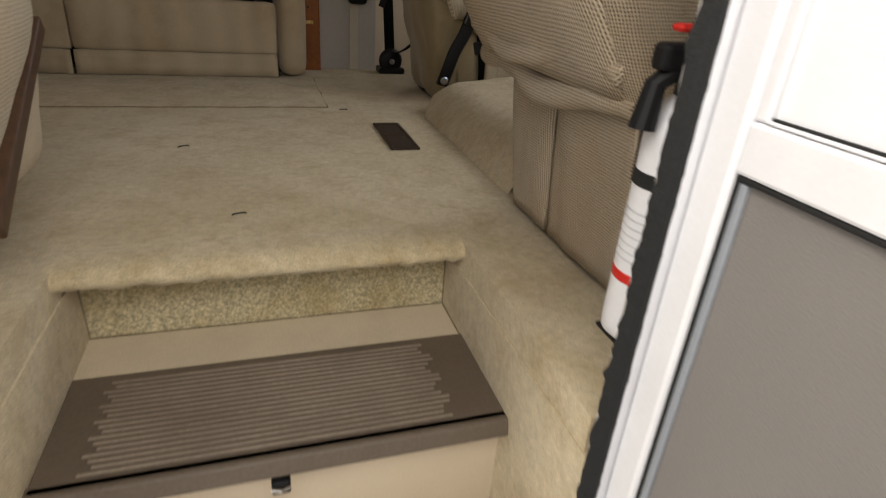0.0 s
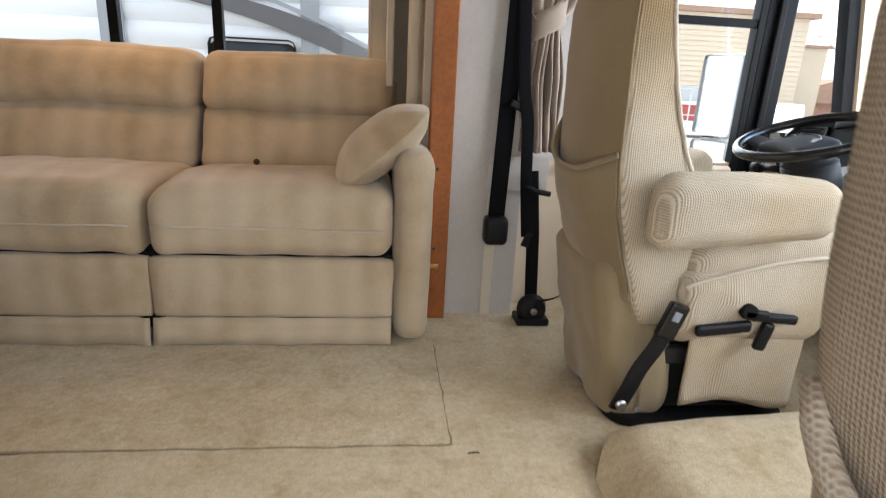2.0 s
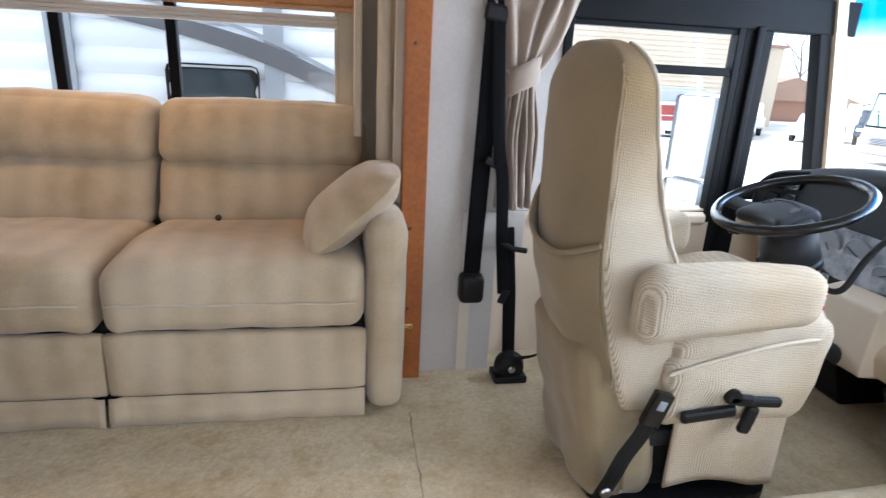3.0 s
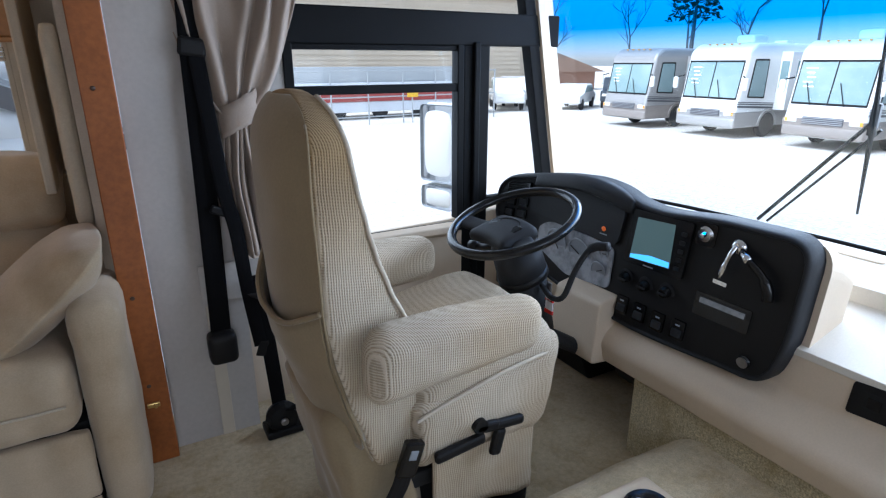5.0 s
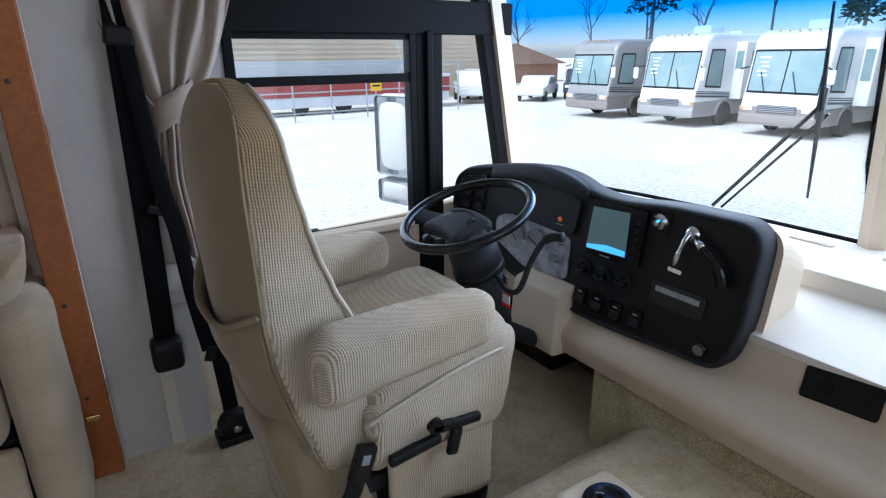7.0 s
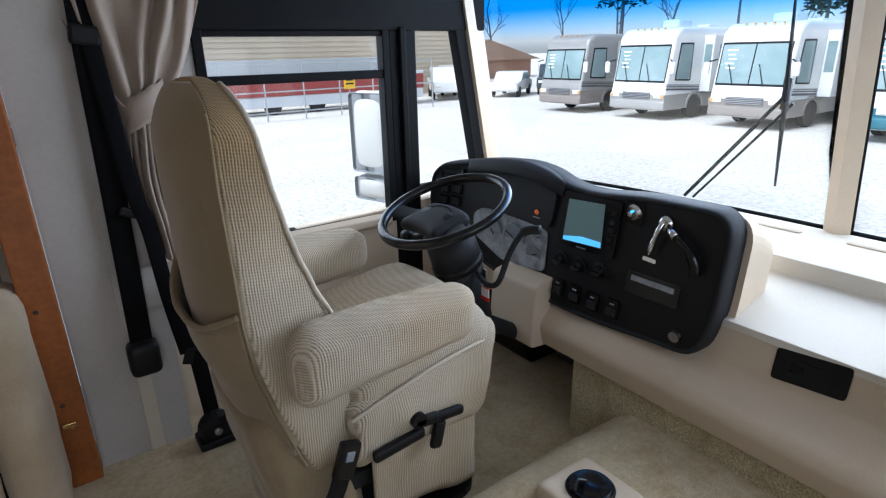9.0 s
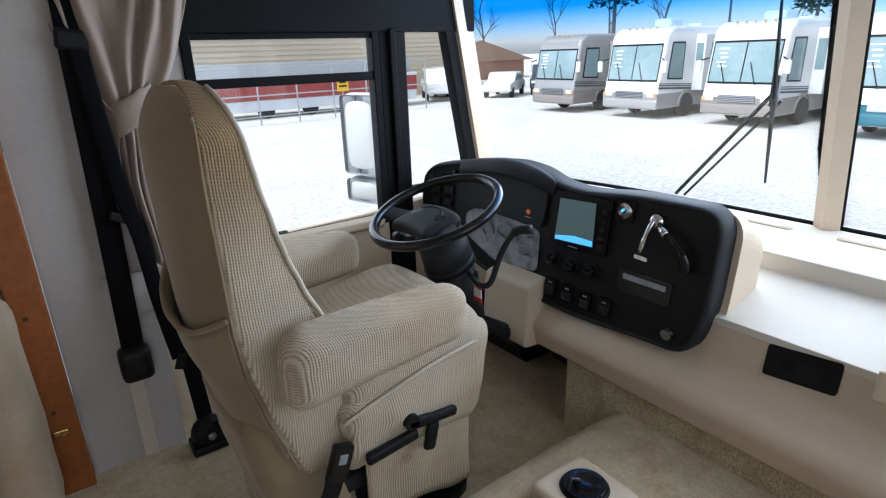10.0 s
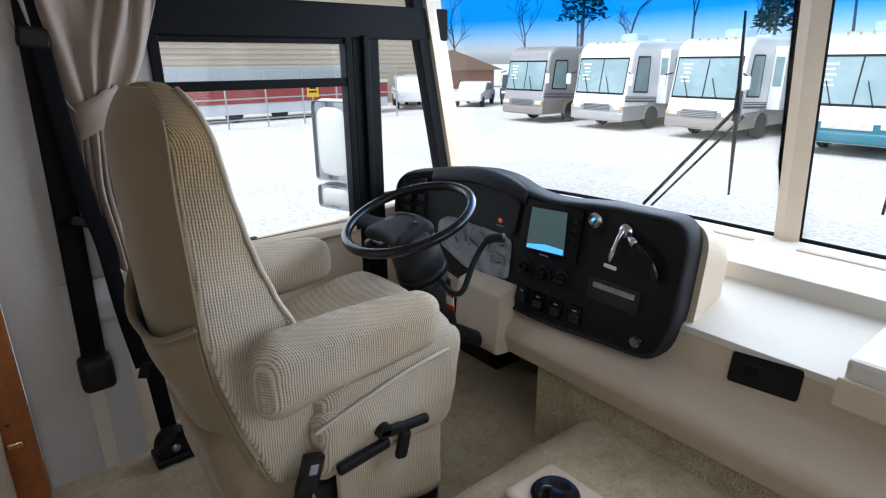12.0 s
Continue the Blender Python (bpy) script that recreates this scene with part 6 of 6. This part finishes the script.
GALV = material("galvanised_pipe", (0.42, 0.44, 0.46), rough=0.45, metal=0.6, grain=0.08, grain_size=20)
YELLOW = material("yellow_sign", (0.75, 0.45, 0.02), rough=0.5, grain=0.03)
BARK = material("bark", (0.13, 0.11, 0.10), rough=0.95, grain=0.3, grain_size=8)
NEEDLES = material("pine_needles", (0.03, 0.05, 0.025), rough=0.9, grain=0.3, grain_size=6)
CAR_WHITE = material("car_white", (0.7, 0.7, 0.7), rough=0.25, coat=0.4)
CAR_DARK = material("car_dark", (0.03, 0.04, 0.055), rough=0.25, coat=0.4)
CAR_GREY = material("car_grey", (0.25, 0.26, 0.28), rough=0.3, coat=0.3)
CORRUGATED = material("corrugated_siding", (0.62, 0.65, 0.70), rough=0.4, stain=0.15, stain_size=1, grain=0.03)
CHALK = material("window_writing", (0.85, 0.88, 0.88), rough=0.8)


def wheel(parent, x, y, r=0.45, w=0.26, side=-1):
    t = part("tyre", put(lathe([(r * 0.62, -w / 2), (r * 0.94, -w / 2), (r, -w * 0.3), (r, w * 0.3), (r * 0.94, w / 2), (r * 0.62, w / 2)], 28), pose(x, y, G + r, 90)), RUBBER, parent)
    part("rim", put(lathe([(r * 0.62, -w * 0.45), (r * 0.60, w * 0.42), (r * 0.35, w * 0.2), (r * 0.15, w * 0.42), (r * 0.05, w * 0.45)], 20), pose(x, y, G + r, 90)), STEEL, t)


def motorhome(name, label, y0, y1, x, low, band, top, roofline, stripe, ac=True):
    """A parked class A coach, its flat front towards -x, 9 m long."""
    m = thing(name, label, "motorhome", (x + 4.5, (y0 + y1) / 2, G), "motorhomes parked in a row")
    w = y1 - y0
    yc = (y0 + y1) / 2
    zt = roofline
    # front profile in x,z: bumper, nose, raked windshield, cap
    shell = rounded([(x + 0.05, G + 0.42), (x, G + 0.95), (x + 0.10, G + 1.38), (x + 0.38, zt - 0.30), (x + 0.75, zt), (x + 9, zt), (x + 9, G + 0.45)], [0.08, 0.10, 0.1, 0.12, 0.25, 0.1, 0.05], 5)
    part("body", prism(shell, "y", y0, y1, 0.11, 3), top, m)
    part("lower_band", prism(rounded([(x + 0.035, G + 0.40), (x - 0.012, G + 0.95), (x + 9.02, G + 0.95), (x + 9.02, G + 0.40)], [0.08, 0.02, 0.02, 0.05]), "y", y0 - 0.015, y1 + 0.015, 0.02), low, m)

    def front(yy0, yy1, f0, f1, d=0.012):
        # quad on the raked windshield plane
        a, b = Vector((x + 0.10, 0, G + 1.38)), Vector((x + 0.38, 0, zt - 0.30))
        return prism([((a + (b - a) * f0).x - d, (a + (b - a) * f0).z), ((a + (b - a) * f1).x - d, (a + (b - a) * f1).z), ((a + (b - a) * f1).x + 0.05, (a + (b - a) * f1).z), ((a + (b - a) * f0).x + 0.05, (a + (b - a) * f0).z)], "y", yy0, yy1)
    ws = part("windshield", front(y0 + 0.14, y1 - 0.14, 0.04, 0.78), RVGLASS, m, "tinted windshield")
    part("gasket", merged(front(y0 + 0.10, y0 + 0.139, 0.0, 0.82, 0.016), front(y1 - 0.139, y1 - 0.10, 0.0, 0.82, 0.016), front(y0 + 0.139, y1 - 0.139, 0.0, 0.04, 0.016), front(y0 + 0.139, y1 - 0.139, 0.78, 0.82, 0.016), front(yc - 0.02, yc + 0.02, 0.04, 0.78, 0.018)), BLACK, m)
    for k in range(5):
        part("windshield_writing", front(y1 - 0.36 - 0.30 + 0.06 * (k % 2), y1 - 0.30 - 0.05 * (k % 3), 0.66 - k * 0.085, 0.685 - k * 0.085, 0.016), CHALK, ws)
    for s in (-1, 1):
        wi = yc + s * 0.5
        a, b = Vector((x + 0.10, wi, G + 1.36)), Vector((x + 0.22, wi + 0.42, G + 1.36 + (zt - 1.66 - G - 0.02) * 0.42))
        part("wiper", tube([(a.x - 0.05, a.y, a.z), (b.x - 0.06, b.y - 0.15, b.z)], 0.014, 6), BLACK, m)
    part("grille", box(x - 0.03, x + 0.03, yc - 0.62, yc + 0.62, G + 0.78, G + 1.02, 0.02), DARKSTRIPE if low is not TEAL else WHITE_BODY, m)
    for k in range(4):
        part("grille_bar", box(x - 0.045, x - 0.02, yc - 0.60, yc + 0.60, G + 0.81 + k * 0.055, G + 0.83 + k * 0.055, 0.006), STEEL, m)
    for s in (-1, 1):
        h = part("headlamp", box(x - 0.035, x + 0.05, yc + s * 0.98 - 0.20, yc + s * 0.98 + 0.20, G + 0.82, G + 0.98, 0.04), LAMP, m)
        part("marker_lens", box(x - 0.042, x - 0.03, yc + s * 1.12 - 0.06, yc + s * 1.12 + 0.03, G + 0.84, G + 0.96, 0.01), ORANGE, h)
        mi = part("mirror", soft(0.12, 0.20, 0.42, 0.05, (0, 0, 0), 6, 0, 0, None, (x + 0.0, yc + s * (w / 2 + 0.22), G + 1.92)), WHITE_BODY if top is not TAUPE else BLACK, m, smooth=True)
        part("mirror_arm", tube([(x + 0.2, yc + s * (w / 2 - 0.02), G + 2.2), (x + 0.0, yc + s * (w / 2 + 0.2), G + 2.12)], 0.025, 6), BLACK, mi)
    part("bumper", soft(0.16, w + 0.02, 0.34, 0.07, (0.02, 0, 0), 10, 0, 0, None, (x + 0.05, yc, G + 0.56)), low, m, smooth=True)
    part("bumper_slot", box(x - 0.035, x + 0.0, yc - 0.7, yc + 0.7, G + 0.60, G + 0.66, 0.01), DARK, m)
    # the side that faces -y: cab window, stripes, slide-out and wheel
    cw = part("cab_window", prism(rounded([(x + 0.55, G + 1.45), (x + 0.72, zt - 0.55), (x + 1.55, zt - 0.55), (x + 1.55, G + 1.40)], 0.06), "y", y0 - 0.012, y0 + 0.03), BLACK, m)
    part("pane", prism(rounded([(x + 0.62, G + 1.50), (x + 0.77, zt - 0.61), (x + 1.49, zt - 0.61), (x + 1.49, G + 1.46)], 0.05), "y", y0 - 0.018, y0 - 0.0125), RVGLASS, cw)
    so = part("slide_out", box(x + 2.2, x + 6.2, y0 - 0.42, y0 - 0.006, G + 0.98, zt - 0.30, 0.02), top, m)
    for xx in (x + 2.6, x + 4.4):
        part("pane", box(xx, xx + 1.1, y0 - 0.432, y0 - 0.421, G + 1.75, zt - 0.62, 0.005), RVGLASS, so)
    part("pane", box(x + 2.192, x + 2.199, y0 - 0.36, y0 - 0.08, G + 1.75, zt - 0.62), RVGLASS, so)
    for k, (za, zb) in enumerate(((1.02, 1.09), (1.13, 1.17), (1.20, 1.23))):
        part("stripe", merged(prism([(x + 0.08, G + za + 0.10), (x + 0.08, G + zb + 0.10), (x + 2.19, G + zb), (x + 2.19, G + za)], "y", y0 - 0.012, y0 + 0.01)), stripe, m)
    for xx in (x + 1.95, x + 7.0):
        wheel(m, xx, y0 + 0.09)
        wheel(m, xx, y1 - 0.16)
        part("wheel_arch", put(tube([(0.56 * math.cos(a * math.pi / 12), 0, 0.56 * math.sin(a * math.pi / 12)) for a in range(13)], 0.03, 6), Matrix.Translation((xx, y0 - 0.02, G + 0.45))), low, m, smooth=True)
    if ac:
        part("air_conditioner", soft(0.9, 0.75, 0.30, 0.10, (0, 0, 0.03), 8, 0, 0, None, (x + 2.2, yc, zt + 0.15)), WHITE_BODY, m, smooth=True)
        part("roof_vent", box(x + 4.0, x + 4.5, yc - 0.25, yc + 0.25, zt, zt + 0.14, 0.03), WHITE_BODY, m)
    for k in range(5):
        part("roof_marker", box(x + 0.55, x + 0.63, yc - 0.6 + k * 0.3 - 0.03, yc - 0.6 + k * 0.3 + 0.03, zt - 0.07, zt - 0.02, 0.01), ORANGE, m)
    return m


motorhome("motorhome", "grey and silver motorhome with flat front parked on gravel", 16.85, 19.25, 19.0, TAUPE, SILVER, SILVER, 1.86, DARKSTRIPE, False)
motorhome("motorhome", "white motorhome with silver lower band parked on gravel", 12.9, 15.35, 19.1, SILVER, SILVER, WHITE_BODY, 1.97, DARKSTRIPE)
motorhome("motorhome", "white motorhome with beige lower band and dark stripes", 8.7, 11.15, 19.1, TAUPE, SILVER, WHITE_BODY, 1.98, DARKSTRIPE)
motorhome("motorhome", "white motorhome with teal lower band parked on gravel", 4.2, 6.65, 18.6, TEAL, TEAL, WHITE_BODY, 2.0, TEAL)
motorhome("motorhome", "plain white motorhome at the end of the parked row", 0.15, 2.6, 18.6, SILVER, SILVER, WHITE_BODY, 2.0, DARKSTRIPE)


def car(label, x, y, rz, paint, van=False):
    c = thing("pickup_truck" if van else "car", label, "car", (x, y, G), "cars parked in the yard")
    M = pose(x, y, G, 0, 0, rz)
    if van:
        sh = rounded([(-2.6, 0.45), (-2.6, 1.05), (-1.5, 1.12), (-1.0, 1.78), (0.5, 1.8), (0.8, 1.15), (2.6, 1.1), (2.6, 0.45)], 0.12, 4)
    else:
        sh = rounded([(-2.2, 0.35), (-2.2, 0.80), (-1.1, 0.92), (-0.5, 1.42), (0.9, 1.42), (1.6, 0.95), (2.2, 0.85), (2.2, 0.35)], 0.14, 4)
    part("body", put(prism(sh, "y", -0.85, 0.85, 0.06), M), paint, c, smooth=False)
    gl = rounded([(-1.25, 1.14), (-0.92, 1.66), (0.42, 1.68), (0.62, 1.18)] if van else [(-0.95, 0.95), (-0.45, 1.34), (0.85, 1.34), (1.35, 0.97)], 0.06, 3)
    part("side_glass", put(prism(gl, "y", -0.865, 0.865), M), RVGLASS, c)
    for xx in (-1.45, 1.4):
        for yy in (-0.78, 0.78):
            r = 0.38 if van else 0.31
            p = M @ Vector((xx, yy, r))
            t = part("wheel", put(lathe([(r * 0.6, -0.1), (r, -0.09), (r, 0.09), (r * 0.6, 0.1)], 18), Matrix.Translation(p) @ Euler((radians(90), 0, radians(rz))).to_matrix().to_4x4()), RUBBER, c)
    for yy in (-0.6, 0.6):
        part("headlamp", put(box(-2.63 if van else -2.22, -2.55 if van else -2.15, yy - 0.15, yy + 0.15, 0.75, 0.9, 0.03), M), LAMP, c)


car("small white hatchback parked beside the lot", 24.5, 27.3, 35, CAR_WHITE)
car("dark blue pickup truck parked in the yard", 27.5, 26.6, 40, CAR_DARK, True)
car("white utility van parked by the fence", 20.6, 29.0, 60, CAR_WHITE, True)
car("white pickup truck parked by the fence", 23.0, 31.5, 60, CAR_WHITE, True)
car("grey car far back in the yard", 31.5, 30.0, 40, CAR_GREY)

# long tan building with lapped siding
bl = thing("metal_building", "long tan metal building with lapped siding and flat eave", "building", (14, 40, G))
BY = 33.0
part("wall", box(-14, 24.5, BY, BY + 12, G, 5.2), TAN, bl)
for i in range(22):
    part("siding_board", prism([(BY - 0.004, G + 0.28 * i), (BY - 0.05, G + 0.28 * i), (BY - 0.006, G + 0.28 * i + 0.275)], "x", -14, 24.5), TAN, bl)
part("roof", prism([(-14.4, 5.2), (24.9, 5.2), (24.9, 5.5), (-14.4, 5.5)], "y", BY - 0.4, BY + 12.4, 0.03), ROOF_BROWN, bl)
b2 = thing("low_building", "low brown-roofed building behind parked cars", "building", (40, 44, G))
part("wall", box(30.5, 43, 45, 57, G, 0.45), BRICK, b2)
part("roof", prism([(29.9, 0.4), (36.7, 2.3), (43.6, 0.4)], "y", 44.2, 57.8), ROOF_BROWN, b2)
b3 = thing("tan_annex", "plain tan annex wall at the building's corner", "building", (28, 36, G))
part("wall", box(24.6, 29.6, 37.5, 46, G, 4.0), TAN, b3)
part("roof", box(24.4, 29.8, 37.3, 46.2, 4.0, 4.2, 0.02), ROOF_BROWN, b3)

# long trailer with a red band, behind a pipe fence
tr = thing("long_trailer", "long white flatbed trailer body with a red side band", "trailer", (8, 27, G))
part("deck", box(-6, 17.5, 26.6, 29.0, G + 0.35, G + 0.84, 0.03), CORRUGATED, tr)
part("side_band", box(-6, 17.5, 26.55, 26.6, G + 0.85, G + 1.58, 0.01), RED_BAND, tr)
part("upper_rail", box(-6, 17.5, 26.5, 26.58, G + 1.59, G + 1.74, 0.02), CORRUGATED, tr)
part("load", box(-5.6, 17.2, 26.7, 28.8, G + 0.85, G + 2.45, 0.05), GALV, tr)
for i in range(10):
    part("wheel", put(lathe([(0.2, -0.12), (0.4, -0.12), (0.4, 0.12), (0.2, 0.12)], 18), pose(-4 + i * 2.2, 26.8, G + 0.4, 90)), RUBBER, tr)
fe = thing("pipe_fence", "galvanised pipe fence along the yard edge", "fence", (8, 23.8, G))
for i in range(14):
    x = -6 + i * 1.75
    part("post", tube([(x, 23.6 + 0.06 * x, G), (x, 23.6 + 0.06 * x, G + 2.35)], 0.035, 8), GALV, fe)
for z in (0.35, 1.2, 2.3):
    part("rail", tube([(-6, 23.24, G + z), (16.8, 24.6, G + z)], 0.028, 8), GALV, fe)
sg = thing("warning_sign", "square yellow warning sign on a steel post", "sign", (11.9, 24.1, G))
part("sign_post", tube([(11.9, 24.15, G), (11.9, 24.15, G + 1.4)], 0.03, 8), GALV, sg)
part("sign_plate", box(11.62, 12.18, 24.09, 24.11, G + 1.15, G + 1.72, 0.01), YELLOW, sg)
for k, (a, b) in enumerate(((-0.16, 0.16), (-0.19, 0.19))):
    part("sign_writing", box(11.9 + a, 11.9 + b, 24.08, 24.089, G + 1.50 - k * 0.16, G + 1.57 - k * 0.16), DARK, sg)

# trailer parked alongside, seen through the sofa window
nt_ = thing("travel_trailer", "white corrugated travel trailer with grey swoosh decals and dark window", "travel trailer", (-3, 5.0, G))
TY = 4.35
part("side_wall", sheet(lambda u, v: (-7.5 + 8.2 * u, TY - 0.022 * abs(math.sin(v * math.pi * 15)), G + 0.5 + 2.6 * v), [0, 1], [i / 150 for i in range(151)], 0.02), CORRUGATED, nt_)
part("box_body", box(-7.5, 0.7, TY + 0.03, TY + 2.4, G + 0.5, G + 3.1, 0.03), CORRUGATED, nt_)
win = part("window", box(-1.52, -0.90, TY - 0.05, TY - 0.02, 0.62, 1.15, 0.05), BLACK, nt_)
part("pane", prism(rounded([(-1.48, 0.66), (-0.94, 0.66), (-0.94, 1.11), (-1.48, 1.11)], 0.10), "y", TY - 0.055, TY - 0.051), DARKGLASS, win)
for xx, ww in ((-0.86, 0.13), (-2.25, 0.16)):
    part("corner_trim", box(xx, xx + ww, TY - 0.06, TY - 0.024, G + 0.5, G + 3.1), GREY_PLASTIC, nt_)
sw_pts = curve_points([(-2.3, 0, 1.52), (-1.3, 0, 1.36), (-0.6, 0, 1.14), (0.1, 0, 0.78), (0.6, 0, 0.4)], 8)
part("decal", sheet(lambda u, v: (sw_pts[u].x, TY - 0.066, sw_pts[u].z + (v - 0.5) * (0.03 + 0.11 * math.sin(math.pi * min(1, u / 30)))), list(range(len(sw_pts))), [0, 1], 0.003), DARKSTRIPE, nt_)
part("decal", sheet(lambda u, v: (sw_pts[u].x - 0.1, TY - 0.064, sw_pts[u].z + 0.14 + (v - 0.5) * 0.03), list(range(len(sw_pts))), [0, 1], 0.003), GREY_PLASTIC, nt_)
for xx in (-3.6, -4.5):
    wheel(nt_, xx, TY + 0.2, 0.36, 0.2)


# ---- bare winter trees and a pine behind the yard ----
def bare_tree(label, x, y, h, seed):
    rnd = random.Random(seed)
    t = thing("bare_tree", label, "tree", (x, y, G), "trees behind the yard")
    bms = []

    def grow(p, d, length, r, depth):
        pts = [p]
        for k in range(3):
            d = (d + Vector((rnd.uniform(-1, 1), rnd.uniform(-1, 1), rnd.uniform(-0.3, 0.6))) * 0.16).normalized()
            pts.append(pts[-1] + d * length / 3)
        bms.append(tube(pts, [r, r * 0.85, r * 0.7, r * 0.55], 5))
        if depth:
            for k in range(4 if depth > 1 else 5):
                a = rnd.uniform(0, 6.28)
                nd = (d * 0.9 + Vector((math.cos(a), math.sin(a), rnd.uniform(-0.1, 0.5))) * 0.75).normalized()
                grow(pts[rnd.choice((1, 2, 3))], nd, length * rnd.uniform(0.5, 0.75), r * 0.5, depth - 1)
    trunk = tube([(x, y, G), (x, y, G + h * 0.25)], [h * 0.016, h * 0.013], 7)
    part("trunk", trunk, BARK, t)
    grow(Vector((x, y, G + h * 0.25)), Vector((0, 0, 1)), h * 0.42, h * 0.012, 3)
    part("crown", merged(*bms), BARK, t, "bare twiggy crown")


rt = random.Random(5)
for i in range(16):
    a = radians(8 + i * 5.2 + rt.uniform(-1.5, 1.5))
    d = rt.uniform(62, 85)
    bare_tree("leafless grey deciduous tree", d * math.cos(a), d * math.sin(a), rt.uniform(10, 15), 100 + i)


def pine(x, y, h, seed):
    rnd = random.Random(seed)
    t = thing("pine_tree", "tall dark green pine with ragged crown", "tree", (x, y, G), "trees behind the yard")
    part("trunk", tube([(x, y, G), (x + 0.1, y, G + h)], [h * 0.018, h * 0.004], 7), BARK, t)
    bm = bmesh.new()
    for k in range(900):
        f = rnd.uniform(0.45, 1.0)
        r = (1.05 - f) * h * 0.30 * math.sqrt(rnd.random())
        a = rnd.uniform(0, 6.28)
        c = Vector((x + r * math.cos(a), y + r * math.sin(a), G + h * f + rnd.uniform(-0.3, 0.3) - r * 0.15))
        s = rnd.uniform(0.22, 0.5)
        e1 = Vector((rnd.uniform(-1, 1), rnd.uniform(-1, 1), rnd.uniform(-0.4, 0.4))).normalized() * s
        e2 = Vector((rnd.uniform(-1, 1), rnd.uniform(-1, 1), rnd.uniform(-1, 1))).normalized() * s * 0.5
        bm.faces.new([bm.verts.new(c - e1), bm.verts.new(c + e2), bm.verts.new(c + e1), bm.verts.new(c - e2)])
    part("crown", bm, NEEDLES, t, "ragged needle crown")


pine(52.0, 41.0, 15.5, 3)
pine(58.0, 24.0, 12.0, 4)
pine(56.0, 9.0, 13.0, 6)
